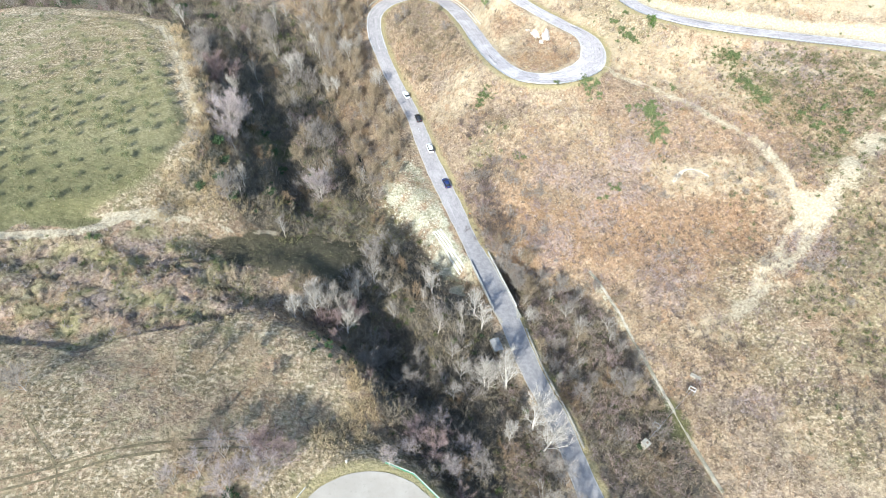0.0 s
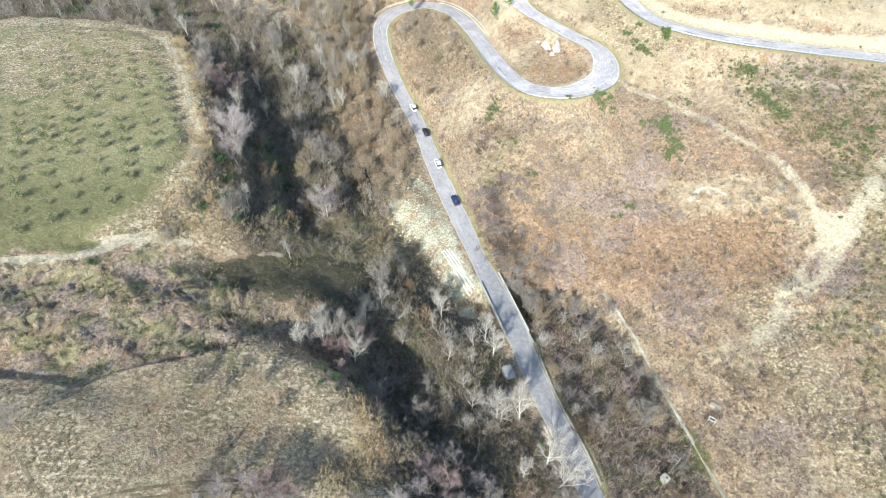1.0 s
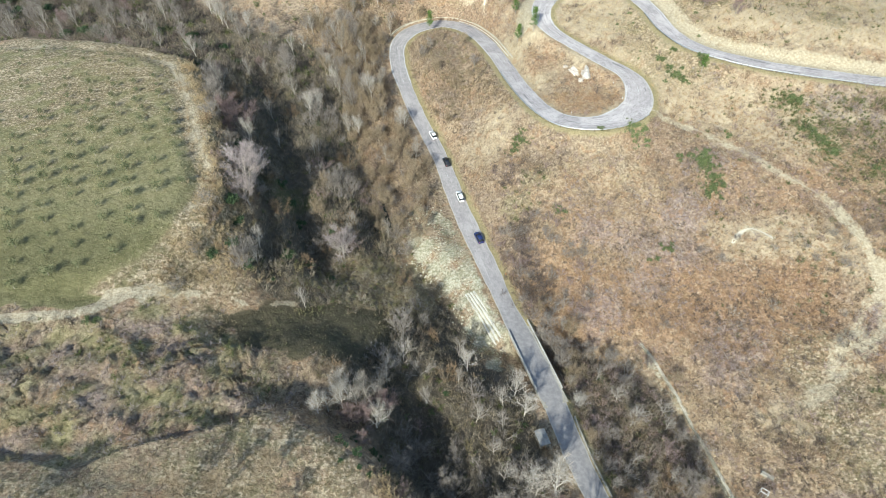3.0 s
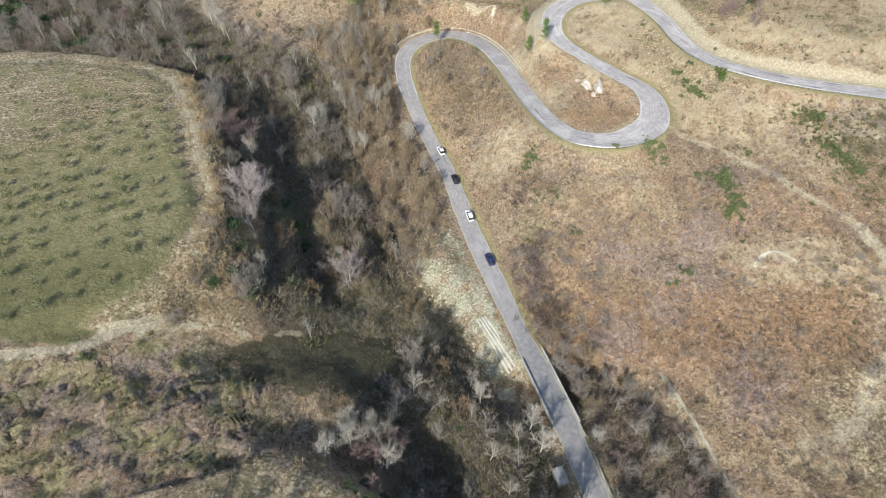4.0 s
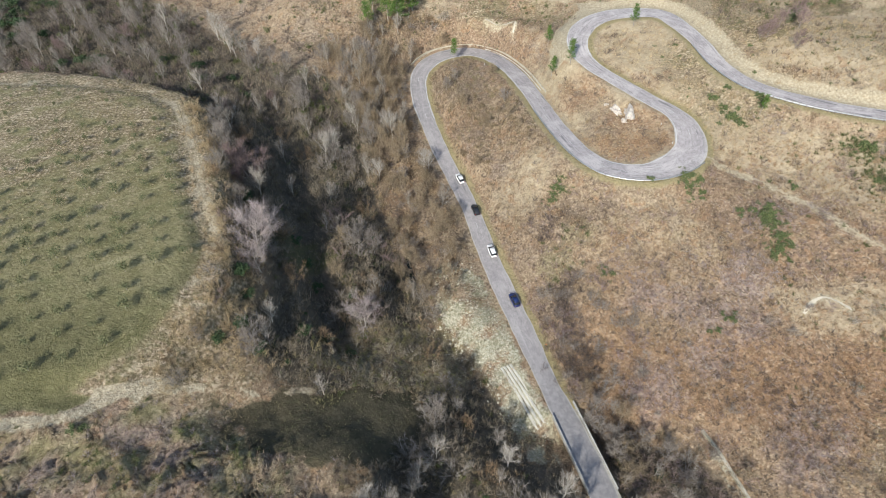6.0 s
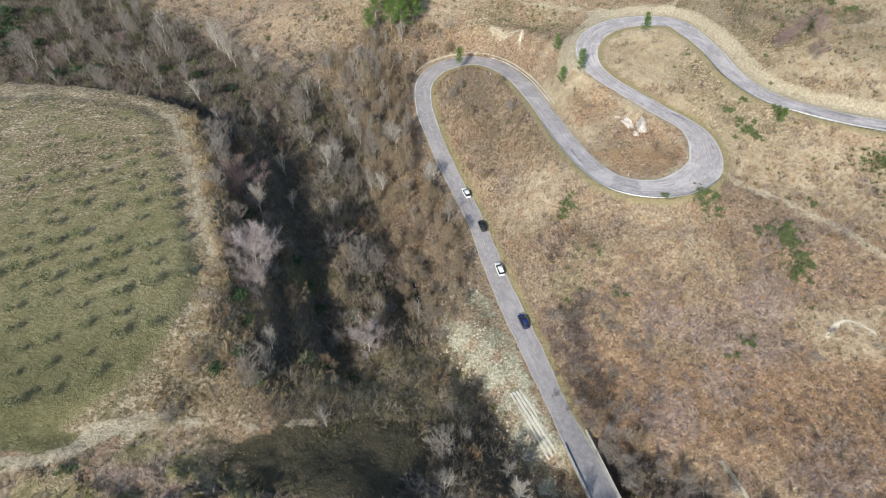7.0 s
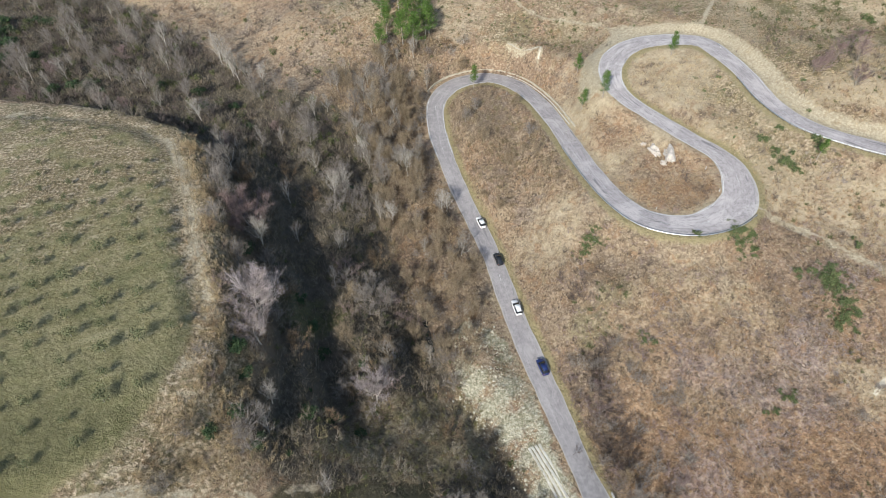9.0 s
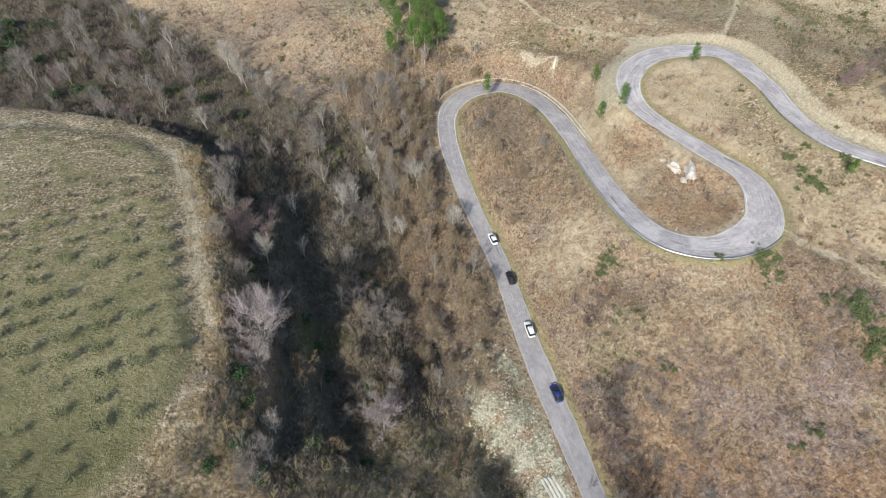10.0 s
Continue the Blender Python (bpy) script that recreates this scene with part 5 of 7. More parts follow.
def bare_tree(seed, limbs, spread, crown_from, twigs, trunk_r=0.2, dense=1.0, reach=1.0, width=0.013, thin=1.0, twig=1.2):
    """A leafless tree 10 m high: trunk segments, limb segments and twig triangles."""
    rng = random.Random(seed)
    trunk, trunk_marks = shoot(rng, np.array([0, 0, -0.3]), np.array([rng.uniform(-.1, .1), rng.uniform(-.1, .1), 1.0]), 8.6, trunk_r, 9, 0.14, 0.12)
    wood, tri = [], []
    for k in range(limbs):
        f = crown_from + (0.97 - crown_from) * (k + rng.random() * 0.7) / limbs
        p, d, r = trunk_marks[min(8, int(f * 9))]
        length = (1 - f * 0.62) * 5.6 * reach * rng.uniform(0.75, 1.15)
        e = turned(np.array([0, 0, 1.0]), spread * rng.uniform(0.55, 1.25), k * 2.4 + rng.uniform(-.5, .5))
        rows, marks = shoot(rng, p, e, length, max(0.035, r * 0.6) * thin, 5, 0.2, 0.1)
        wood += rows
        for q, dd, rr in marks:
            for _ in range(max(1, round(2 * dense))):
                g = turned(dd, rng.uniform(0.3, 0.85), rng.uniform(0, 6.28))
                rows2, marks2 = shoot(rng, q, g, length * rng.uniform(0.22, 0.42), max(0.022, rr * 0.5) * thin, 2, 0.24, 0.12)
                if thin > 0.85:
                    wood += rows2
                else:
                    side = turned(g, 1.57, rng.uniform(0, 6.28)) * 0.025
                    tri.append((q - side, q + side, marks2[-1][0]))
                for q2, d2, _ in marks2:
                    twig_fan(rng, q2, d2, twigs, twig, width, tri)
    for p, d, r in trunk_marks[-3:]:
        twig_fan(rng, p, d, twigs * 3, twig, width, tri)
    return trunk, wood, tri


def bare_bush(seed, stems, twigs, splay):
    """A leafless many-stemmed bush 3 m high."""
    rng = random.Random(seed)
    wood, tri = [], []
    for k in range(stems):
        a, lean = rng.uniform(0, 6.28), splay * math.sqrt(rng.random())
        d = np.array([math.cos(a) * math.sin(lean), math.sin(a) * math.sin(lean), math.cos(lean)])
        p = np.array([math.cos(a) * 0.35 * rng.random(), math.sin(a) * 0.35 * rng.random(), -0.15])
        rows, marks = shoot(rng, p, d, rng.uniform(1.7, 3.1), 0.03, 4, 0.25, 0.06)
        wood += rows
        for q, dd, rr in marks[1:]:
            for _ in range(2):
                g = turned(dd, rng.uniform(0.3, 0.9), rng.uniform(0, 6.28))
                rows2, marks2 = shoot(rng, q, g, rng.uniform(0.4, 0.8), 0.012, 1, 0.3, 0.05)
                tri_p, tri_d, _ = marks2[-1]
                wood += rows2
                twig_fan(rng, q, dd, twigs // 2, 0.7, 0.012, tri)
                twig_fan(rng, tri_p, tri_d, twigs, 0.75, 0.012, tri)
    return wood, tri


def tri_mesh(name, tri, material):
    a = np.array(tri).reshape(-1, 3)
    return fast_mesh(name, a, 3, np.arange(len(a)).reshape(-1, 3), material)


def wood_mesh(name, rows, sides, material):
    vv, ff = tube_mesh(rows, sides)
    me = fast_mesh(name, vv, 4, ff, material)
    me.shade_smooth()
    return me


def trunk_mesh(trunk, wood, bark):
    """Trunk and limbs as one mesh, the limbs with fewer sides."""
    v1, f1 = tube_mesh(trunk, 6)
    v2, f2 = tube_mesh(wood, 3)
    me = fast_mesh("trunk", np.vstack([v1, v2]), 4, np.vstack([f1, f2 + len(v1)]), bark)
    me.shade_smooth()
    return me


def tree_model(seed, limbs, spread, crown_from, twigs, bark, twig, label, category="tree", group="bare trees", **more):
    trunk, wood, tri = bare_tree(seed, limbs, spread, crown_from, twigs, **more)
    root = thing("bare_tree", label, category, group)
    for name, me in (("trunk", trunk_mesh(trunk, wood, bark)), ("crown", tri_mesh("crown", tri, twig))):
        new(name, me).parent = root
    return root


def bush_model(seed, stems, twigs, splay, bark, twig, label, group="bare bushes"):
    wood, tri = bare_bush(seed, stems, twigs, splay)
    root = thing("bare_bush", label, "bush", group)
    for name, me in (("stem", wood_mesh("stem", wood, 3, bark)), ("crown", tri_mesh("crown", tri, twig))):
        new(name, me).parent = root
    return root


def leaf_cloud(rng, centre, radius, n, size, tri, flat=0.8):
    for _ in range(n):
        while True:
            p = np.array([rng.uniform(-1, 1), rng.uniform(-1, 1), rng.uniform(-1, 1)])
            if 0.25 < np.linalg.norm(p) < 1:
                break
        p = centre + p * np.array([radius, radius, radius * flat])
        a = np.array([rng.gauss(0, 1), rng.gauss(0, 1), rng.gauss(0, 0.7)])
        a /= np.linalg.norm(a)
        b = turned(a, 1.57, rng.uniform(0, 6.28))
        s = size * rng.uniform(0.6, 1.3)
        tri.append((p - b * s * 0.45, p + b * s * 0.45, p + a * s * 1.3))


def pine_model(seed, label, material=None, narrow=1.0):
    """A young pine 6 m high: bare lower trunk, whorls of boughs with tufted needles."""
    rng = random.Random(seed)
    trunk, marks = shoot(rng, np.array([0, 0, -0.2]), np.array([0.03, 0.02, 1.0]), 6.0, 0.11, 8, 0.06, 0.1)
    wood, tri = [], []
    for k in range(30):
        f = 0.3 + 0.68 * k / 30
        p, d, r = marks[min(7, int(f * 8))]
        p = p + np.array([0, 0, rng.uniform(-0.3, 0.3)])
        length = (0.45 + 2.0 * (1 - f) * rng.uniform(0.7, 1.2)) * narrow
        e = turned(np.array([0, 0, 1.0]), rng.uniform(1.0, 1.35), k * 2.4 + rng.uniform(-.4, .4))
        rows, bough = shoot(rng, p, e, length, 0.025, 3, 0.2, 0.1)
        wood += rows
        for q, dd, _ in bough:
            leaf_cloud(rng, q, 0.42, 46, 0.105, tri)
    for q, dd, _ in marks[-2:]:
        leaf_cloud(rng, q, 0.35, 40, 0.12, tri, 1.3)
    root = thing("pine_tree", label, "tree", "pines")
    for name, me in (("trunk", wood_mesh("trunk", trunk + wood, 5, GREY_BARK)), ("crown", tri_mesh("crown", tri, material or PINE_LEAF))):
        new(name, me).parent = root
    return root


def shrub_model(seed, material, label, group, lumps=9, leaves=60, size=0.15):
    """A leafy shrub about 2 m across and 1.5 m high, of uneven lumps."""
    rng = random.Random(seed)
    rows, tri = [], []
    for k in range(lumps):
        a, r = rng.uniform(0, 6.28), 0.85 * math.sqrt(rng.random())
        c = np.array([math.cos(a) * r, math.sin(a) * r, rng.uniform(0.35, 1.15 - 0.5 * r)])
        rows.append((0, 0, -0.1, 0.03, *c, 0.012))
        leaf_cloud(rng, c, rng.uniform(0.3, 0.5), leaves, size, tri)
    root = thing("shrub", label, "shrub", group)
    for name, me in (("stem", wood_mesh("stem", rows, 3, GREY_BARK)), ("crown", tri_mesh("crown", tri, material))):
        new(name, me).parent = root
    return root


def chain_mesh(name, rows, sides, material):
    """One closed skin round a stem given as end-to-end segments."""
    bm = bmesh.new()
    rings = []
    for p in [rows[0][:4], *[r[4:8] for r in rows]]:
        rings.append([bm.verts.new((p[0] + p[3] * math.cos(6.2832 * a / sides), p[1] + p[3] * math.sin(6.2832 * a / sides), p[2])) for a in range(sides)])
    for lo, hi in zip(rings[:-1], rings[1:]):
        for a in range(sides):
            bm.faces.new((lo[a], lo[(a + 1) % sides], hi[(a + 1) % sides], hi[a]))
    bm.faces.new(rings[-1])
    me = bpy.data.meshes.new(name)
    bm.normal_update()
    bm.to_mesh(me)
    bm.free()
    me.materials.append(material)
    me.shade_smooth()
    return me


def sapling_model(seed):
    rng = random.Random(seed)
    trunk, marks = shoot(rng, np.array([0, 0, -0.1]), np.array([0.02, 0.0, 1.0]), 1.5, 0.035, 4, 0.15, 0.1)
    tri = []
    for k in range(9):
        p, d, _ = marks[rng.choice((1, 2, 3))]
        e = turned(np.array([0, 0, 1.0]), rng.uniform(0.4, 1.1), rng.uniform(0, 6.28))
        _, m2 = shoot(rng, p, e, rng.uniform(0.5, 0.9), 0.014, 2, 0.3, 0.05)
        side = turned(e, 1.57, rng.uniform(0, 6.28)) * 0.015
        tri.append((p - side, p + side, m2[-1][0]))
        for q, _, _ in m2:
            leaf_cloud(rng, q, 0.6, 15, 0.16, tri)
    root = thing("olive_sapling", "young olive sapling with sparse grey-green leaves in the meadow", "sapling", "saplings in rows")
    for name, me in (("trunk", chain_mesh("trunk", trunk, 5, GREY_BARK)), ("crown", tri_mesh("crown", tri, OLIVE_LEAF))):
        new(name, me).parent = root
    return root


scatter = random.Random(11)
FREE = {}


def put_copy(model, x, y, scale, thick=1.0, sink=0.0, tilt=0.0, turn=None):
    """The model itself the first time, copies of it after."""
    z = float(ground_z(x, y)[0]) - sink
    m = pose(x, y, z, tilt * scatter.uniform(-1, 1), tilt * scatter.uniform(-1, 1), scatter.uniform(0, 360) if turn is None else turn) @ Matrix.Diagonal((scale * thick, scale * thick, scale, 1))
    if model.name not in FREE:
        FREE[model.name] = True
        model.matrix_world = m
        model["grown"] = 1
        return model
    keep = model.matrix_basis.copy()
    model.matrix_basis = Matrix.Identity(4)
    ob = copy_thing(model, m)
    model.matrix_basis = keep
    return ob


PALE_LABEL = "leafless pale-barked tree with upswept branches"
PALE = [tree_model(21 + k, 14, 0.62, 0.14, 9, PALE_BARK, PALE_TWIG, PALE_LABEL, trunk_r=0.19, reach=1.12, width=0.014, thin=0.9) for k in range(4)]
TAN_BARK = bark_material("tan_bark", (0.44, 0.36, 0.265), (0.33, 0.265, 0.19))
TAN_TWIG = twig_material("tan_twigs", (0.21, 0.16, 0.105), (0.45, 0.36, 0.25))
ASH_BARK = bark_material("ash_bark", (0.5, 0.455, 0.4), (0.39, 0.355, 0.31))
ASH_TWIG = twig_material("ash_twigs", (0.22, 0.195, 0.165), (0.43, 0.385, 0.34))
LILAC_TWIG = twig_material("lilac_grey_twigs", (0.27, 0.225, 0.22), (0.5, 0.43, 0.42))
SLIM = [tree_model(31 + k, 11, 0.58, 0.12, 6, ASH_BARK, ASH_TWIG, "slim leafless pale tree in the wooded ravine", thin=1.05, trunk_r=0.17, width=0.012) for k in range(3)]
WILLOW = [tree_model(35 + k, 13, 0.8, 0.03, 11, TAN_BARK, TAN_TWIG, "many-stemmed leafless tan tree on the slope below the road", group="slope trees", thin=0.8, trunk_r=0.14, reach=1.1, width=0.015, dense=1.4) for k in range(3)]
GREY = [tree_model(41 + k, 15, 0.95, 0.04, 10, GREY_BARK, GREY_TWIG, "spreading leafless grey-brown tree on the slope", trunk_r=0.15, dense=1.5, reach=1.1, thin=0.75, width=0.014) for k in range(3)]
PINK = [tree_model(51 + k, 15, 0.92, 0.03, 13, GREY_BARK, PINK_TWIG, "rounded leafless tree with reddish twigs", trunk_r=0.15, dense=1.5, reach=1.05, thin=0.7) for k in range(2)]
LILAC = [tree_model(55 + k, 14, 0.85, 0.03, 8, GREY_BARK, LILAC_TWIG, "leafless lilac-grey thicket tree beside the turning area", trunk_r=0.15, dense=1.0, reach=1.0, thin=0.9) for k in range(2)]
ROUND = [tree_model(58 + k, 16, 0.95, 0.05, 11, PALE_TWIG, LILAC_TWIG, "large rounded leafless lilac-grey tree on the ravine side", trunk_r=0.2, dense=1.5, reach=1.1, thin=0.95, width=0.016) for k in range(2)]
BUSH_GREY = [bush_model(61 + k, 12, 11, 0.85, GREY_BARK, GREY_TWIG, "tangled leafless grey-brown bush among withered undergrowth") for k in range(3)]
BUSH_PALE = [bush_model(71 + k, 10, 9, 0.8, PALE_TWIG, ASH_TWIG, "thin leafless pale bush among withered undergrowth") for k in range(2)]
BUSH_PINK = [bush_model(81 + k, 12, 12, 0.9, GREY_BARK, PINK_TWIG, "leafless bush with reddish-brown twigs") for k in range(2)]
BUSH_RUST = [bush_model(91 + k, 12, 12, 1.0, RUST_TWIG, RUST_TWIG, "rust-brown withered bush on the slope") for k in range(2)]
PINES = [pine_model(101 + k, "young bright green pine with a thin trunk") for k in range(3)]
LEAFY = [shrub_model(111 + k, BUSH_LEAF, "low green evergreen shrub among dry scrub", "green shrubs") for k in range(3)]
IVY = [shrub_model(121 + k, DARK_LEAF, "dark green ivy-covered thicket in the ravine", "dark thickets", 11, 70) for k in range(2)]
HEATHER = [shrub_model(131 + k, OLIVE_LEAF, "small dull olive-green heath shrub", "heath shrubs", 6, 42, 0.13) for k in range(2)]
SAPLING = [sapling_model(141 + k) for k in range(3)]

# single trees: x, y, height
TREES_ROADSIDE = [(14.7, 65.2, 13), (19.8, 55.0, 13), (21.6, 50.4, 12), (9.5, 64.6, 9.5), (9.8, 82.0, 9), (8.0, 87.5, 8)]
TREES_RAVINE = [(-104.6, 246, 10), (-101, 242, 9), (-93.8, 232, 10), (-97, 236, 9), (-89, 229, 8), (-111.7, 212, 7), (-97.3, 206, 7), (-120, 238, 8), (-160, 250, 8), (-128, 256, 8), (-141, 266, 8), (-49.9, 54.7, 6), (-45, 55.7, 6.5), (-36.7, 59.7, 6.5), (-34, 54.4, 5), (-43.8, 38.8, 6), (-17.8, 92.5, 8), (-12.4, 83.7, 7), (-2.9, 93.4, 8), (-5, 98.6, 7), (-24.5, 79.9, 8.5), (-28.4, 80, 8), (-22.3, 84.7, 7), (5.2, 84, 8), (-49.4, 162.2, 6.5),
                (-64.5, 212.3, 8), (-92.9, 236.1, 8), (-85.7, 231, 7), (-51.1, 206.5, 7.5), (-34.7, 193.8, 9), (-32.4, 194.9, 8), (-51.9, 184.7, 8), (-54.4, 182, 7.5), (-41.1, 177.8, 7),
                (-37.6, 176.6, 7), (-24.4, 181.4, 6), (-46.4, 196.5, 7), (-48.7, 201, 7), (-31.5, 75.5, 8), (-29, 77, 8.5), (-26.4, 78.2, 8), (-29.6, 80, 8), (-33, 74, 7), (-24, 79.5, 8), (2.4, 61, 7), (-37.8, 196.5, 7), (-23, 181.5, 6)]
# The first four are added left of the road to throw shade onto it.
TREES_GREY = [(24.8, 44.5, 7), (26.8, 37.5, 7.5), (29, 31, 7), (22.4, 46.8, 6), (-112, 232, 8), (-126, 246, 7), (-138, 252, 8), (-150, 244, 8), (-118, 222, 6), (-84, 222, 6), (-165, 262, 8), (-106, 219, 6), (-75.2, 163.1, 8), (-80, 174, 8), (-72.9, 48.7, 6.5), (-43.2, 124.5, 5), (-41.3, 147.1, 7), (-36.3, 147.9, 7), (-39.3, 151.2, 7), (-53.8, 105, 6), (-66.8, 210.6, 5),
              (-64, 201, 8), (-96, 208.6, 6), (7.6, 42.7, 7), (-67, 146, 6), (-72, 152, 6), (-78, 170, 7)]
TREES_PINK = [(-38, 40, 7), (-41, 36.6, 6.5), (-34, 41.6, 6.5), (-30.5, 42, 7), (-44.5, 34.6, 6), (-36, 34, 7), (-155, 212, 5), (-130, 213, 5), (-147, 206, 4), (-122, 211, 4.5), (-154, 229, 6), (-136, 240, 6), (-76, 207, 3.5), (81, 211, 6), (76, 209, 4.5), (92, 224, 6), (-35, 37.4, 6), (-32.5, 38.4, 6.5), (-29.6, 39, 6.5), (-27.2, 40.4, 6), (-37.5, 36.4, 5.5), (-31, 36, 6), (-24.4, 75, 5.5), (-21, 78, 6), (-27.4, 74.4, 5), (-20.4, 80.6, 6), (78, 209, 5), (83.5, 201.5, 5), (88, 212, 6), (-69, 160.5, 13), (-70.7, 155.6, 5),
              (-4.6, 49, 7), (-6.4, 44.6, 6), (-0.4, 52.9, 6), (4.2, 48.2, 6), (-1.6, 45.6, 7), (-9.6, 40.6, 6), (6.5, 46.4, 6), (1.8, 41.5, 7), (-24, 69, 3.5)]
PINE_SPOTS = [(-47, 243.5, 9), (-39.8, 245.5, 11), (-36.2, 244.2, 12), (-32.6, 249.5, 11), (-46, 252, 9.5), (-39.4, 253.5, 12), (-31.4, 253, 10), (-48.5, 259, 10), (-42.6, 262, 12), (-36, 258, 12), (-34.4, 263, 11), (-15.8, 232.4, 8), (15.6, 224, 6.5), (15.6, 209.6, 6.5), (20.6, 208, 8), (42.5, 224.5, 7), (69.4, 181.2, 6), (-121.7, 250.7, 4), (-51.9, 264, 7)]
SHRUB_SPOTS = [(91.4, 224, 3), (96, 229, 2.6), (101, 234.8, 3), (88, 219, 2.2), (106, 243, 2.6), (110, 236, 2.4), (13, 164.5, 2), (47.4, 159, 2.2), (45, 160.3, 2), (50, 158, 1.8), (64.1, 149.5, 2.4), (65.4, 142.1, 2.4), (51.7, 126.1, 1.7), (22.8, 138.4, 1.6), (58.2, 152.9, 1.8), (73, 158.8, 1.8), (60.9, 184.5, 2), (62.3, 181.7, 2.2), (69.8, 185.6, 2), (36.3, 159.3, 1.6), (92.1, 168.4, 2.2), (95.2, 153.7, 2.2), (96.8, 148.2, 2.2), (63.4, 150.9, 2.4), (61.4, 152.7, 2), (62.2, 180.5, 3), (58.6, 188.8, 2.2), (62.9, 190.7, 1.8), (14.3, 163.4, 2.2), (12.5, 162.8, 2), (49, 160.3, 2), (44.5, 158.8, 2), (65.4, 148.7, 2.5), (65.6, 144.7, 2.5), (65, 151.3, 2.5),
               (65, 141.1, 2), (24.8, 138.2, 1.5), (50.6, 126.4, 1.5), (48.3, 124.1, 1.5), (93.9, 167.1, 2.5), (94.2, 156.2, 2.5), (96.3, 151.3, 2), (105, 140.7, 2), (112, 142.3, 2),
               (117.7, 140, 2), (107, 135.4, 2), (114, 132.9, 2), (126, 145.7, 2), (-77.8, 86, 1.6)]
IVY_SPOTS = [(-145.8, 222.7, 4), (-140.1, 224.2, 4), (-149.4, 220.8, 3.5), (-135, 221, 3), (-92.2, 217.1, 3), (-105, 224.3, 3), (-99, 214, 2.6), (-84, 207, 2.6), (-118, 226, 3), (-27.6, 67.4, 1.3), (-26, 66.4, 1.0), (-24, 65.3, 1.4), (-22, 67.5, 1.6), (-20.6, 66.2, 1.2), (-26.6, 62.9, 0.9), (-25.4, 69, 1.2), (-23, 62.5, 0.9), (-53.5, 106.5, 2.6), (-60, 107, 2.4), (-68.3, 151.9, 3.2), (-60.4, 122.2, 3), (-19, 62.7, 1.3), (-21.1, 61.2, 1.1), (-47.2, 115.3, 2.4), (-43.6, 117, 2.2), (-55.4, 144.2, 2.4), (-52, 139, 2.6), (-49, 133, 2.4),
             (-58, 118, 2.6), (-36, 33, 3), (-40, 32, 2.6), (-66, 148, 2.2), (-57, 111, 2.6)]
for k, (x, y, h) in enumerate(TREES_ROADSIDE):
    tagged(put_copy(PALE[k % 4], x, y, h / 10, 1.0, tilt=5), "tall leafless white-barked tree beside the valley road", group="roadside trees")
for k, (x, y, h) in enumerate(TREES_RAVINE):
    put_copy((WILLOW if x < -30 and y < 60 else PALE if (100 < y < 215 and x > -58) != (k % 3 == 0) else SLIM)[k % 3], x, y, h / 10, 1.0, tilt=5)
for k, (x, y, h) in enumerate(TREES_GREY):
    put_copy(GREY[k % 3], x, y, h / 10, 1.05, tilt=3)
for k, (x, y, h) in enumerate(((-35.8, 123.8, 9.5), (-58.6, 130.5, 13), (-60.8, 137.5, 9), (-57.5, 126, 8))):
    tagged(put_copy(ROUND[k % 2], x, y, h / 10, 1.1, tilt=3), "large rounded leafless lilac-grey tree on the ravine side")
for k, (x, y, h) in enumerate(((18.2, 107.5, 5.5), (19.2, 102.8, 6.5), (20.6, 97.6, 6.5), (22.2, 92.5, 6), (24, 106.5, 6), (15.6, 111, 4), (27, 101, 6))):
    put_copy((GREY + WILLOW)[k % 6], x, y, h / 10, 1.1, tilt=3)
tagged(put_copy(PALE[2], 21.8, 85.2, 0.5, 1.0, tilt=8), "short bleached dead tree among the bushes beside the bridge", group="roadside trees")
for k, (x, y, h) in enumerate(TREES_PINK):
    put_copy((LILAC if y < 60 and k % 4 != 3 else PINK)[k % 2], x, y, h / 10, 1.1, tilt=3)
for k, (x, y, h) in enumerate(PINE_SPOTS):
    put_copy(PINES[k % 3], x, y, h / 6, 1.2 if h > 8.5 else 0.85)
for k, (x, y, h) in enumerate(SHRUB_SPOTS):
    put_copy(LEAFY[k % 3], x, y, h / 1.6, 1.0)
    for m in range(1):
        put_copy(LEAFY[(k + 1 + m) % 3], x + scatter.uniform(-2.2, 2.2), y + scatter.uniform(-2.2, 2.2), h / scatter.uniform(1.9, 3), 1.15)
for k, (x, y, h) in enumerate(IVY_SPOTS):
    put_copy(IVY[k % 2], x, y, h / 1.6, 1.15)


def grid_value(values, x, y):
    i = np.clip(np.searchsorted(gx, x), 0, nxg - 1)
    j = np.clip(np.searchsorted(gy, y), 0, nyg - 1)
    return values.reshape(nyg, nxg)[j, i]


clear = (fade(-off_road, -2.2, -1.2)) * (1 - fade(pad_dist, 16.5, 17.5)) * (1 - fade(near_line(fx, fy, stream_line)[0], 0.7, 1.3))
hillside = np.clip(1 - np.maximum.reduce([field, terrace, ravine_shade, gravel, soil, silt_shade * 1.0, gully_floor]), 0, 1) * clear


def spread(n, area, weight, gap, seed):
    """Random places in a box of the plan, kept where the weight allows and apart by the gap."""
    rng = np.random.RandomState(seed)
    out, tries = [], 0
    cells = {}
    while len(out) < n and tries < n * 40:
        tries += 1
        x, y = rng.uniform(area[0], area[1]), rng.uniform(area[2], area[3])
        if rng.rand() > weight(x, y):
            continue
        c = (int(x // gap), int(y // gap))
        if any(math.hypot(x - a, y - b) < gap for i in (-1, 0, 1) for j in (-1, 0, 1) for a, b in cells.get((c[0] + i, c[1] + j), ())):
            continue
        cells.setdefault(c, []).append((x, y))
        out.append((x, y))
    return out


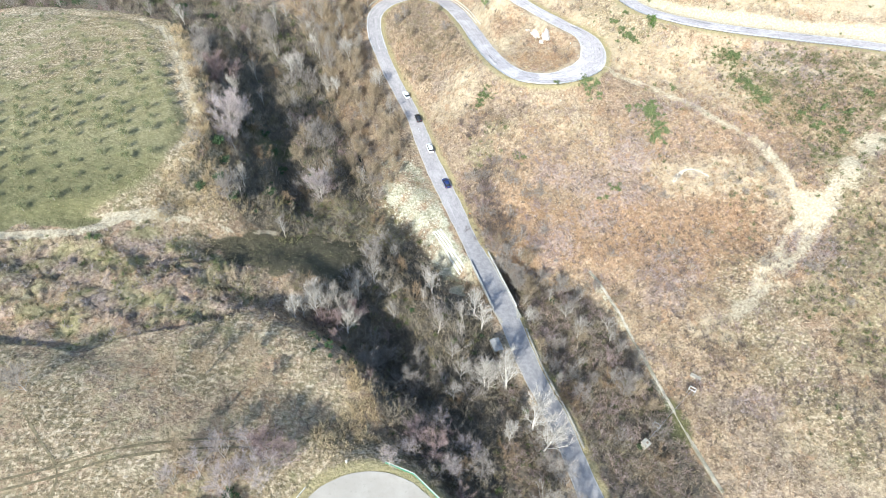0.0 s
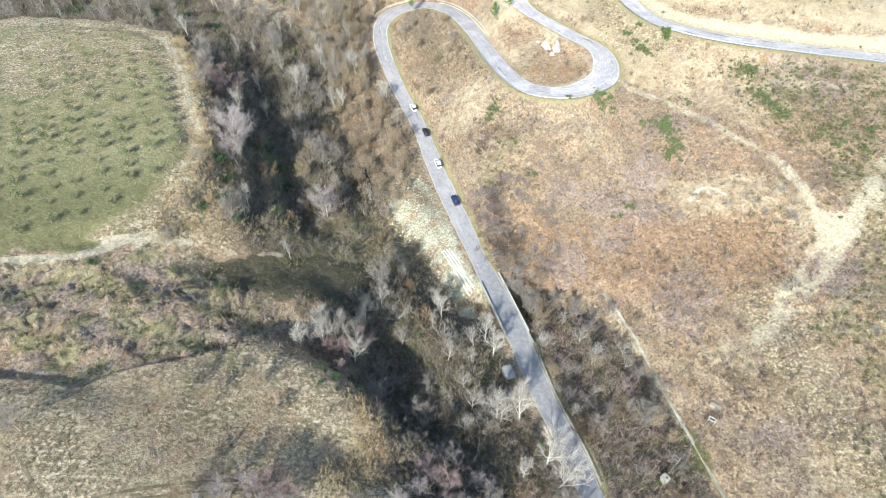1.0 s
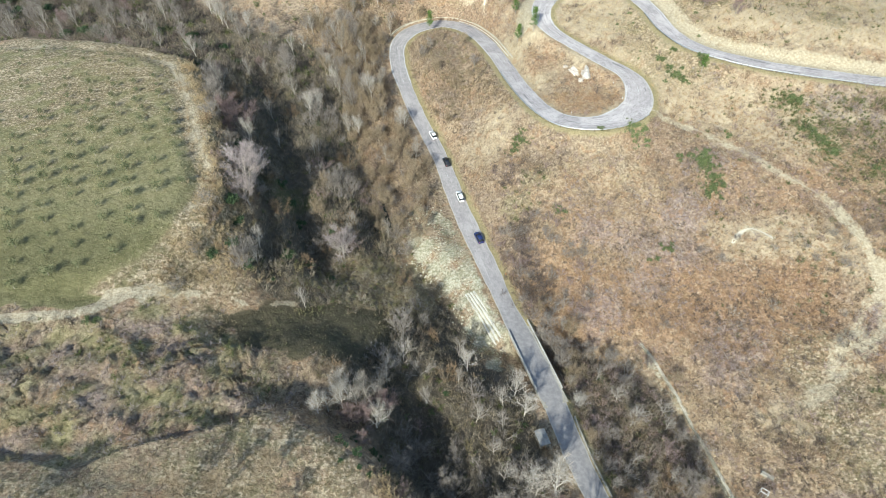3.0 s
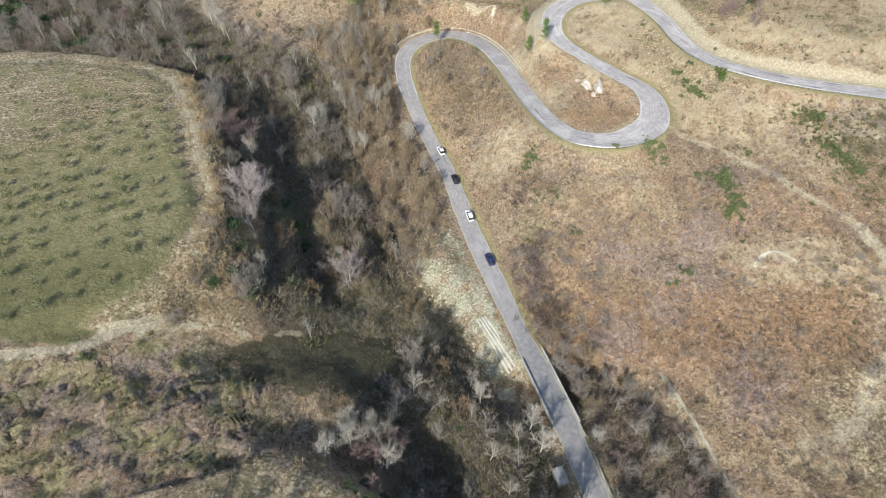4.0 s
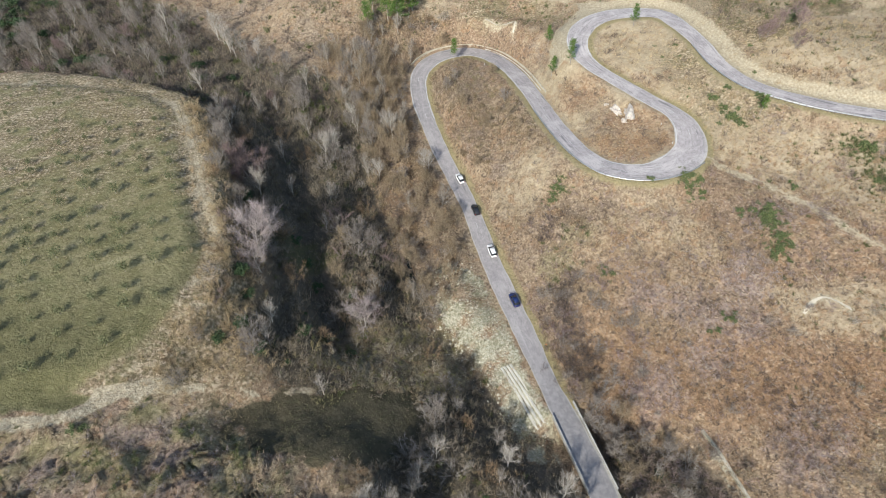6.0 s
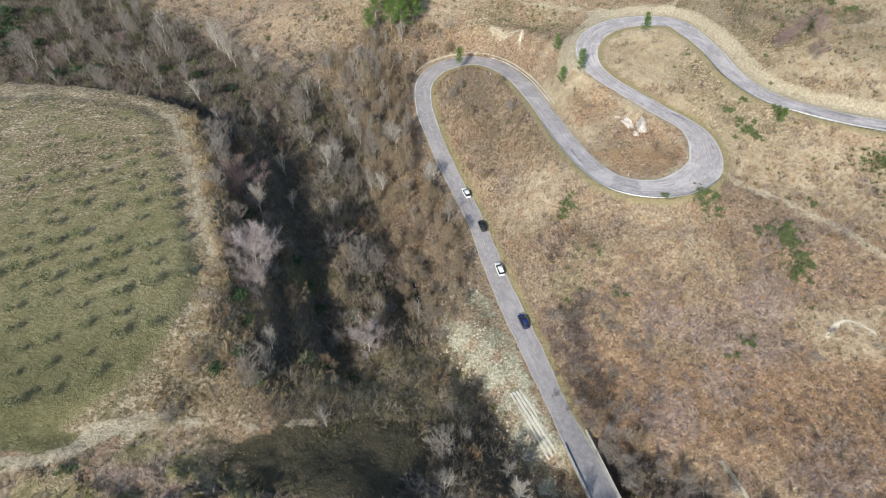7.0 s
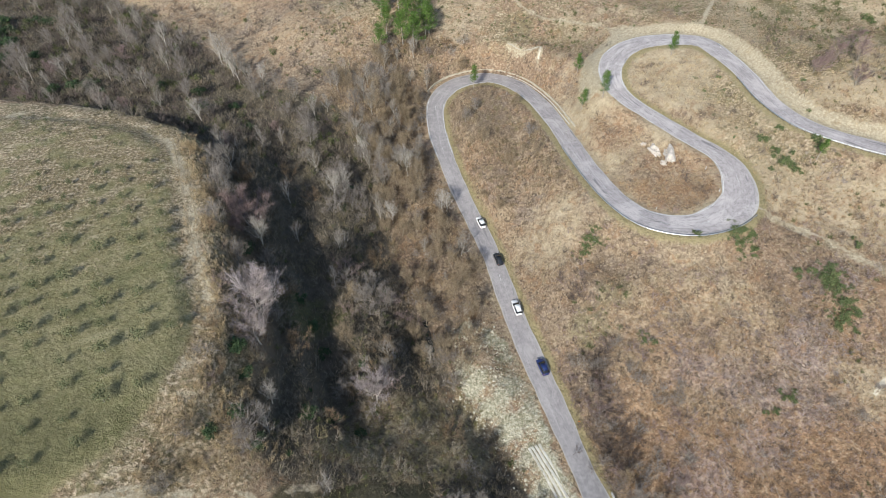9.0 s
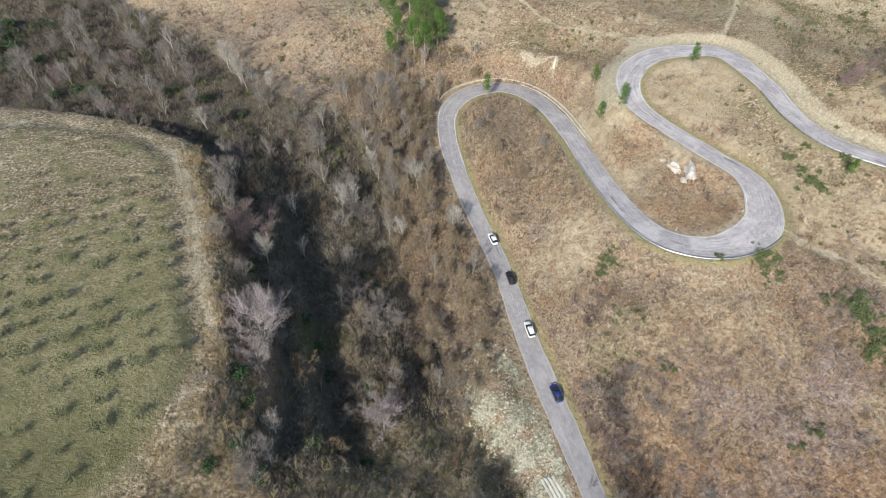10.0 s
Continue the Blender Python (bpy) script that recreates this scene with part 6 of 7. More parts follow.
def by_mask(values, clearing=True):
    grid, keep = values.reshape(nyg, nxg), clear.reshape(nyg, nxg)

    def weight(x, y):
        i, j = min(nxg - 1, int(np.searchsorted(gx, x))), min(nyg - 1, int(np.searchsorted(gy, y)))
        return grid[j, i] * (keep[j, i] if clearing else 1)
    return weight


def plant(models, places, lo, hi, unit, thick=1.0, tilt=6):
    for x, y in places:
        put_copy(scatter.choice(models), x, y, scatter.uniform(lo, hi) / unit, thick * scatter.uniform(0.85, 1.25), 0.05, tilt)


def joined_bushes(name, places, lo, hi, material, label, seed, stems=11, twigs=12, splay=0.85, leafy=0):
    """Bushes past counting: thin stems and twigs (or leaves) of many bushes in one mesh."""
    models = []
    for k in range(4):
        rng = random.Random(seed * 10 + k)
        tri = []
        for _ in range(stems):
            a, lean = rng.uniform(0, 6.28), splay * math.sqrt(rng.random())
            d = np.array([math.cos(a) * math.sin(lean), math.sin(a) * math.sin(lean), math.cos(lean)])
            l = rng.uniform(0.55, 1.0)
            side = turned(d, 1.57, rng.uniform(0, 6.28)) * 0.016
            base = np.array([math.cos(a), math.sin(a), 0]) * 0.12 * rng.random()
            tri.append((base - side, base + side, base + d * l))
            for _ in range(twigs):
                q = base + d * l * rng.uniform(0.3, 1.0)
                if leafy:
                    leaf_cloud(rng, q, 0.16, 1, 0.11, tri)
                else:
                    twig_fan(rng, q, d, 1, 0.34, 0.0085, tri)
        models.append(np.array(tri).reshape(-1, 3))
    rng = np.random.RandomState(seed)
    out = []
    p = np.array(places)
    z = ground_z(p[:, 0], p[:, 1]) - 0.04
    for k in range(len(p)):
        v = models[rng.randint(4)]
        h, a, t = rng.uniform(lo, hi), rng.uniform(0, 6.28), rng.uniform(0.8, 1.35)
        c, s = math.cos(a) * h * t, math.sin(a) * h * t
        out.append(np.stack([v[:, 0] * c - v[:, 1] * s + p[k, 0], v[:, 0] * s + v[:, 1] * c + p[k, 1], v[:, 2] * h + z[k]], 1))
    vs = np.concatenate(out)
    return tagged(new(name, fast_mesh(name, vs, 3, np.arange(len(vs)).reshape(-1, 3), material)), label, "undergrowth", kind="stuff")


GREY_BRUSH = leaf_material("grey_brush", (0.13, 0.11, 0.085), (0.36, 0.31, 0.24), (0.22, 0.185, 0.14))
YELLOW_BRUSH = leaf_material("yellow_green_brush", (0.13, 0.125, 0.05), (0.33, 0.29, 0.13), (0.22, 0.2, 0.085))
ORANGE_BRUSH = leaf_material("orange_brush", (0.22, 0.135, 0.08), (0.46, 0.31, 0.185), (0.34, 0.23, 0.14))
RUST_BRUSH = leaf_material("rust_brush", (0.22, 0.15, 0.085), (0.49, 0.37, 0.225), (0.37, 0.275, 0.175))
PINK_BRUSH = leaf_material("reddish_brush", (0.19, 0.135, 0.12), (0.42, 0.32, 0.285), (0.3, 0.235, 0.22))
OLIVE_BRUSH = leaf_material("olive_brown_brush", (0.12, 0.1, 0.055), (0.36, 0.29, 0.18), (0.22, 0.195, 0.1))
DARK_BRUSH = leaf_material("dark_brown_brush", (0.075, 0.057, 0.047), (0.215, 0.17, 0.145), (0.14, 0.112, 0.1))
LILAC_BRUSH = leaf_material("lilac_grey_brush", (0.2, 0.165, 0.16), (0.44, 0.375, 0.36), (0.3, 0.25, 0.24))
STRAW_BRUSH = leaf_material("straw_brush", (0.28, 0.215, 0.12), (0.58, 0.47, 0.3), (0.43, 0.32, 0.185))
GREEN_BRUSH = leaf_material("green_brush", (0.06, 0.075, 0.03), (0.17, 0.175, 0.075), (0.11, 0.12, 0.05))
slope_w = by_mask(hillside)
below_w = by_mask(hillside * left_slope)
tongue_w = by_mask(hillside * tongue)
# Far corner of the side valley that lies in shadow.
far_shadow = fade(np.hypot((fx + 186) * 0.8, fy - 252), 10, 24)
glade = np.maximum(fade(np.hypot(fx + 51, fy - 141), 4.5, 8), 0.85 * line_mask(fx, fy, [(-46, 127), (-50, 143), (-57.5, 162), (-64, 182), (-78, 205)], 6.5, 3.5))
bank_foot = poly_mask(fx, fy, [(-9, 112), (10, 104), (12, 87), (-1, 85), (-10, 100)], 2.0)
ravine_w = by_mask(np.clip(ravine_shade * (1 - 0.85 * glade) * (1 - 0.85 * bank_foot), 0, 1))
far_w = by_mask(np.clip(ravine_shade + 0.12 * hillside, 0, 1))
floor_w = by_mask(gully_floor)
gully_w = by_mask(np.clip(1 - field - terrace - silt_shade - 1.2 * soil, 0, 1))
# those that stand out singly
plant(BUSH_GREY * 2 + BUSH_PINK + BUSH_PALE + BUSH_RUST, spread(120, (-88, 52, 30, 200), ravine_w, 2.6, 1), 2.4, 4.6, 3)
plant(SLIM + SLIM + GREY + PALE[:2], spread(44, (-88, 52, 30, 200), ravine_w, 4.5, 2), 5, 8.5, 10)
plant(SLIM + GREY, spread(60, (-190, -45, 195, 290), far_w, 4.5, 5), 5, 8, 10)
plant(SLIM + WILLOW * 4, spread(70, (-50, -9, 130, 246), below_w, 3.6, 7), 4.0, 7.5, 10)
plant(WILLOW * 2 + GREY, spread(14, (-24, 10, 178, 236), tongue_w, 3.4, 61), 3.0, 5.0, 10)
plant(GREY + WILLOW + SLIM, spread(24, (14, 50, 62, 112), by_mask(np.clip(ravine_shade + 0.5 * fade(np.hypot(fx - 22, fy - 108), 6, 10), 0, 1)), 3.4, 62), 4.0, 6.5, 10)
# Tall dark thickets added to stand for the shadow in the far corner.
plant(IVY, spread(20, (-215, -160, 228, 285), by_mask(far_shadow), 3.0, 63), 3.0, 5.0, 1.6, 1.2)
plant(WILLOW + SLIM + GREY, spread(26, (-64, -36, 196, 236), slope_w, 3.4, 18), 5, 8, 10)
plant(BUSH_RUST + BUSH_GREY + BUSH_PALE, spread(70, (-50, -8, 128, 248), below_w, 2.4, 6), 2.0, 3.6, 3, 0.9)
plant(BUSH_RUST + BUSH_GREY + BUSH_PINK, spread(18, (-76, -52, 96, 190), by_mask(rim_band * (1 - field)), 2.4, 8), 1.6, 3.2, 3)
plant(BUSH_GREY + BUSH_PINK, spread(44, (7, 30, 108, 140), slope_w, 1.8, 16), 1.8, 3.4, 3)
plant(BUSH_GREY + BUSH_PALE, spread(30, (26, 100, 80, 130), slope_w, 3.0, 17), 1.2, 2.4, 3)
plant(IVY + LEAFY, spread(34, (-88, 52, 30, 200), ravine_w, 3.0, 3), 0.8, 1.8, 1.6)
plant(HEATHER, spread(60, (84, 140, 110, 170), by_mask(np.clip(hillside * (0.15 + heath), 0, 1)), 2.2, 12), 0.9, 1.9, 1.5)
plant(HEATHER + LEAFY, spread(20, (46, 82, 178, 216), slope_w, 2.4, 14), 0.5, 1.3, 1.5)
plant(HEATHER, [(84.3, 116.8), (88.3, 118.8), (91, 113.9), (95, 112), (85.6, 113.4), (87, 115.6), (82, 119), (22.1, 139.6), (18, 142), (24.2, 136.3), (20, 138), (51.9, 126.3), (64, 102.7)], 0.9, 1.5, 1.5)
plant(HEATHER, spread(16, (74, 98, 104, 132), slope_w, 1.9, 15), 0.8, 1.4, 1.5)
plant(HEATHER + LEAFY[:1], spread(20, (-60, 110, 238, 285), slope_w, 3.0, 13), 0.6, 1.3, 1.5)
# the rest, past counting


def patches(spots, r, n, seed):
    """n places strewn round each spot."""
    rng = random.Random(seed)
    return [(a + rng.gauss(0, r), b + rng.gauss(0, r)) for a, b in spots for _ in range(n)]


joined_bushes("ravine_thicket", spread(1350, (-92, 54, 30, 205), ravine_w, 1.1, 41), 1.2, 3.2, GREY_BRUSH, "dense grey leafless thicket in the ravine", 1)
joined_bushes("ravine_brush", spread(760, (-92, 54, 30, 205), ravine_w, 1.4, 42), 0.9, 2.4, OLIVE_BRUSH, "olive-brown withered brush in the ravine", 2)
joined_bushes("ravine_greenery", spread(260, (-92, 54, 30, 205), ravine_w, 1.4, 43), 0.7, 1.6, GREEN_BRUSH, "dull green brambles in the ravine", 3, leafy=1)
joined_bushes("far_thicket", spread(430, (-210, -40, 190, 310), far_w, 1.6, 44), 1.5, 4.0, GREY_BRUSH, "grey leafless thicket in the side valley", 4)
joined_bushes("far_brush", spread(800, (-210, -40, 190, 310), far_w, 1.4, 56), 1.4, 3.8, DARK_BRUSH, "dark purple-brown brush in the side valley", 19)
joined_bushes("far_greenery", spread(260, (-210, -50, 196, 290), far_w, 1.8, 57), 1.2, 3.2, GREEN_BRUSH, "dull green brambles in the side valley", 20, leafy=1)
joined_bushes("slope_brush", spread(430, (-64, -8, 126, 252), below_w, 1.1, 45), 0.9, 2.4, RUST_BRUSH, "tall brown withered brush below the road", 5, splay=0.8)
joined_bushes("slope_thicket", spread(120, (-64, -8, 126, 252), below_w, 1.3, 64), 0.9, 2.6, DARK_BRUSH, "dark brown leafless brush below the road", 24)
joined_bushes("tongue_brush", spread(150, (-26, 12, 176, 238), tongue_w, 1.2, 65), 0.8, 2.0, OLIVE_BRUSH, "olive-brown withered brush between the road's two legs", 25)
joined_bushes("rust_brush", spread(520, (10, 104, 92, 180), by_mask(hillside * rust), 1.1, 66), 0.5, 1.4, ORANGE_BRUSH, "orange-brown withered bracken on the slope", 26)
joined_bushes("mauve_brush", spread(420, (22, 122, 58, 176), by_mask(hillside * lilac), 1.1, 67), 0.5, 1.6, LILAC_BRUSH, "mauve-grey leafless brush in patches on the slope", 27)
joined_bushes("bramble_patch", patches([(90, 169), (92.5, 166), (93.5, 160), (95.5, 155), (97, 150.5), (64.5, 150.5), (65.5, 146), (65.5, 142), (47, 159.5), (13.5, 164)], 1.7, 26, 3100), 0.5, 1.2, BUSH_LEAF, "bright green bramble patches on the slope", 32, leafy=1, stems=14)
joined_bushes("olive_scrub", spread(420, (8, 128, 50, 290), by_mask(hillside * olive), 1.2, 68), 0.5, 1.5, GREEN_BRUSH, "dull olive-green scrub in patches on the slope", 28, leafy=1)
joined_bushes("gully_scrub", spread(150, (-48, -8, 104, 132), floor_w, 1.2, 70), 0.6, 1.7, OLIVE_BRUSH, "yellow-brown low scrub on the gully floor", 30)
joined_bushes("gully_leaves", spread(110, (-48, -8, 104, 130), floor_w, 1.2, 71), 0.5, 1.2, YELLOW_BRUSH, "yellow-green low scrub on the gully floor", 31, leafy=1)
joined_bushes("bank_thicket", spread(300, (14, 62, 40, 112), by_mask(np.clip(ravine_shade * (fx > 14), 0, 1)), 1.2, 69), 1.0, 2.6, PINK_BRUSH, "reddish-brown leafless thicket between road and canal", 29)
joined_bushes("rim_brush", spread(110, (-92, -50, 94, 196), by_mask(np.clip(rim_band * 1.2 - field * 0.9, 0, 1)), 1.0, 46), 0.7, 2.2, RUST_BRUSH, "orange-brown brush along the meadow rim", 6)
joined_bushes("gully_brush", spread(480, (-120, -30, 58, 99), gully_w, 1.0, 47), 0.4, 1.4, OLIVE_BRUSH, "low olive-brown brush on the eroded slope", 7)
joined_bushes("gully_greenery", spread(170, (-120, -36, 59, 97), by_mask(eroded * np.clip(0.2 + w1, 0, 1)), 1.2, 73), 0.4, 1.2, GREEN_BRUSH, "dull green low growth on the eroded slope", 33, leafy=1)
joined_bushes("slope_lilac", spread(260, (-104, -36, 60, 96), gully_w, 1.2, 58), 0.5, 1.5, LILAC_BRUSH, "lilac-grey leafless brush on the eroded slope", 23)
joined_bushes("hill_brush", spread(1000, (4, 124, 58, 170), by_mask(hillside * np.clip(0.45 + 0.65 * w2, 0.12, 1)), 1.0, 48), 0.6, 2.0, PINK_BRUSH, "reddish-grey leafless brush on the slope", 8)
joined_bushes("hill_bramble", spread(1100, (-20, 124, 58, 240), by_mask(hillside * np.clip(0.3 - 0.6 * w2, 0.12, 1) * (1 - 0.7 * pale)), 1.0, 49), 0.5, 1.5, RUST_BRUSH, "brown withered brush on the slope", 9)
joined_bushes("heath_greenery", spread(620, (60, 145, 105, 215), by_mask(np.clip(hillside * (0.06 + 0.9 * heath), 0, 1)), 1.1, 50), 0.5, 1.3, GREEN_BRUSH, "dull green heath growth", 10, leafy=1)
joined_bushes("upland_brush", spread(700, (-80, 120, 234, 300), by_mask(hillside * (1 - 0.8 * pale)), 1.2, 51), 0.4, 1.2, GREEN_BRUSH, "small olive shrubs dotted over the upland", 11, leafy=1)
joined_bushes("terrace_brush", spread(420, (-120, -14, 30, 72), by_mask(terrace * np.clip(0.25 + w2, 0, 1)), 1.0, 52), 0.3, 0.9, GREY_BRUSH, "thin dry weeds on the terrace", 12)

joined_bushes("dark_brush", patches([(12.7, 130), (14.7, 124.3), (15.1, 115), (17.7, 120.6), (13.5, 119), (10.2, 153.5), (13, 135)], 2.2, 26, 500), 1.0, 2.6, DARK_BRUSH, "dark brown leafless brush beside the road", 13)
joined_bushes("track_scrub", patches([(64, 102.7), (70, 95), (62, 88), (75, 76), (84, 62), (66, 80), (92, 52), (66.5, 74), (63, 68), (98.8, 75), (96, 64.4), (93, 54), (100.7, 88.9), (98, 70), (95, 58), (72, 112), (82, 104), (60, 108), (88, 96)], 3.2, 26, 2100), 0.6, 1.6, DARK_BRUSH, "dark olive-brown scrub along the foot of the track", 22)
joined_bushes("lilac_brush", patches([(27.8, 144.8), (44.6, 140.2), (58.3, 146.2), (60, 137), (30.2, 137.7), (33, 132.8), (42.4, 126.7), (64.6, 135.5), (36, 118), (52, 112), (76, 150), (72, 178)], 2.4, 26, 900), 0.5, 1.3, LILAC_BRUSH, "lilac-grey leafless brush in patches on the slope", 14)
joined_bushes("hill_thorn", spread(760, (6, 124, 56, 236), by_mask(hillside * np.clip(0.2 + 0.9 * wave_noise(fx, fy, 15, 23), 0.02, 1) * (1 - 0.6 * pale)), 1.3, 55), 0.7, 2.0, DARK_BRUSH, "dark brown thorny scrub in clumps on the slope", 18)
joined_bushes("meadow_brush", spread(420, (56, 118, 44, 84), slope_w, 1.2, 54), 0.4, 1.3, OLIVE_BRUSH, "olive-brown brush on the lower meadow", 17)
joined_bushes("rim_reeds", patches([(-65, 105), (-61.3, 101.2), (-57, 102.6), (-61.2, 111), (-53.5, 107), (-60.5, 118), (-66, 98), (-64, 124), (-61, 123), (-64, 131), (-67.5, 140), (-72, 150), (-76.5, 160), (-82, 170), (-88, 179), (-66, 135), (-78.5, 165), (-60, 128), (-62, 133), (-58.5, 114), (-57, 108), (-68, 147), (-73, 155), (-84, 176)], 2.0, 32, 1700), 0.7, 1.8, STRAW_BRUSH, "tall orange-tan reeds below the meadow rim", 21, splay=0.7)
joined_bushes("straw_reeds", patches([(-17.6, 51.8), (-17, 57), (-15.5, 54.2), (-20.4, 47.6), (-22, 46), (-14, 47), (-17.5, 61)], 1.8, 30, 1300), 0.7, 1.9, STRAW_BRUSH, "tall straw-coloured reeds at the terrace edge", 15, splay=0.7)
joined_bushes("upland_scrub", spread(600, (-80, 120, 234, 300), by_mask(hillside * (1 - 0.8 * pale)), 1.3, 53), 0.5, 1.6, RUST_BRUSH, "brown withered brush on the upland", 16)

# saplings in slanting rows on the meadow
inner = poly_mask(fx, fy, [(a + (4 if a > -120 else 0) * -1, b + (4 if b < 120 else -4)) for a, b in FIELD_AREA], 0.5)
inner_w = by_mask(inner)
ca, sa = math.cos(radians(27)), math.sin(radians(27))
for r in range(-14, 18):
    for c in range(-12, 14):
        u, w = c * 5.9 + scatter.uniform(-.9, .9) + (r % 2) * 0.4, r * 5.2 + scatter.uniform(-.7, .7)
        x, y = -100 + u * ca - w * sa, 130 + u * sa + w * ca
        if -150 < x < -60 and 84 < y < 196 and inner_w(x, y) > 0.6 and scatter.random() < 0.88:
            put_copy(scatter.choice(SAPLING), x, y, scatter.uniform(0.8, 1.5) * (1 - 0.45 * min(1.0, max(0.0, (y - 130) / 50 + (-x - 100) / 90))), 1.15)


# fallen dead stems on the open slope
def log_model(seed):
    """A slightly winding tapered stem, one closed skin, lying along x."""
    rng = random.Random(seed)
    bm = bmesh.new()
    rings, y, z = [], 0.0, 0.1
    for k in range(9):
        r = 0.065 * (1 - 0.085 * k)
        y, z = y + rng.uniform(-0.1, 0.1), max(0.05, z + rng.uniform(-0.03, 0.04))
        rings.append([bm.verts.new((-2.2 + 0.55 * k, y + r * math.cos(a * 1.2566), z + r * math.sin(a * 1.2566))) for a in range(5)])
    for lo, hi in zip(rings[:-1], rings[1:]):
        for a in range(5):
            bm.faces.new((lo[a], lo[(a + 1) % 5], hi[(a + 1) % 5], hi[a]))
    bm.faces.new(rings[0][::-1])
    bm.faces.new(rings[-1])
    ob = part("fallen_stem", bm, ASH_BARK, smooth=True)
    return tagged(ob, "fallen bleached dead stem lying on the slope", "dead wood", "fallen stems")


def fallen_stalks(name, places, seed):
    """Thin bleached stalks lying on the slope, past counting, in one mesh."""
    rng = np.random.RandomState(seed)
    rows = []
    for px, py in places:
        lean = rng.normal(125, 16)
        for _ in range(rng.randint(1, 4)):
            a, l = radians(lean + rng.normal(0, 6)), rng.uniform(1.2, 4.5)
            cx, cy = px + rng.normal(0, 0.7), py + rng.normal(0, 0.7)
            ex, ey = math.cos(a) * l / 2, math.sin(a) * l / 2
            z0, z1 = ground_z([cx - ex, cx + ex], [cy - ey, cy + ey])
            rows.append((cx - ex, cy - ey, z0 + rng.uniform(0.1, 0.4), 0.035, cx + ex, cy + ey, z1 + rng.uniform(0.15, 0.7), 0.012))
    vv, ff = tube_mesh(rows, 3)
    return tagged(new(name, fast_mesh(name, vv, 4, ff, ASH_BARK)), "thin bleached stalks fallen across the slope", "dead wood", kind="stuff")


fallen_stalks("fallen_stalks", spread(210, (8, 104, 84, 172), by_mask(hillside * np.clip(0.25 + lilac, 0, 1)), 1.4, 72), 3)
LOGS = [log_model(151 + k) for k in range(3)]
for x, y in spread(70, (14, 100, 88, 170), by_mask(hillside), 2.0, 21):
    put_copy(scatter.choice(LOGS), x, y, scatter.uniform(0.35, 1.0), scatter.uniform(0.7, 0.95), -0.02, 4, scatter.gauss(125, 28))

# ---- stones of the bank and the stream ----
stone_meshes = [rock_mesh("stone", 11 + k, 0.4, STONE, 1) for k in range(5)]
stone_rng = random.Random(8)
nearest = spread(300, (-20, 10, 102, 152), by_mask(gravel), 0.5, 31)
for x, y in nearest:
    o = new("stone", stone_rng.choice(stone_meshes))
    s = stone_rng.uniform(0.1, 0.34)
    o.matrix_world = pose(x, y, float(ground_z(x, y)[0]) + s * 0.2, 0, 0, stone_rng.uniform(0, 360)) @ Matrix.Diagonal((s * 1.3, s, s * 0.7, 1))
    o.parent = ground


def loose_stones(name, places, lo, hi, material, label, seed):
    """Many small stones in one mesh."""
    rng = np.random.RandomState(seed)
    base = np.array([(1, 0, 0), (0.4, 0.9, 0), (-0.7, 0.7, 0), (-0.9, -0.3, 0), (0.2, -1, 0), (0.1, 0.05, 0.75)])
    face = np.array([(0, 1, 5), (1, 2, 5), (2, 3, 5), (3, 4, 5), (4, 0, 5)])
    p = np.array(places)
    n = len(p)
    s, a = rng.uniform(lo, hi, n), rng.uniform(0, 6.28, n)
    jit = base[None] * rng.uniform(0.7, 1.3, (n, 6, 1)) * s[:, None, None]
    vx = jit[:, :, 0] * np.cos(a)[:, None] - jit[:, :, 1] * np.sin(a)[:, None]
    vy = jit[:, :, 0] * np.sin(a)[:, None] + jit[:, :, 1] * np.cos(a)[:, None]
    z = ground_z(p[:, 0], p[:, 1])
    vs = np.stack([vx + p[:, :1], vy + p[:, 1:2], jit[:, :, 2] + z[:, None] - 0.03], -1).reshape(-1, 3)
    fs = (face[None] + (np.arange(n) * 6)[:, None, None]).reshape(-1, 3)
    return tagged(new(name, fast_mesh(name, vs, 3, fs, material)), label, "stones", kind="stuff")


loose_stones("bank_gravel", spread(3600, (-20, 10, 102, 152), by_mask(gravel), 0.16, 32), 0.05, 0.2, STONE, "loose pale stones covering the stream bank", 1)
shore = fade(near_line(fx, fy, stream_line)[0], 1.2, 3.2)
loose_stones("stream_stones", spread(70, (-26, 10, 100, 136), by_mask(shore, False), 0.35, 33), 0.1, 0.38, STONE, "pale stones scattered along the stream", 2)


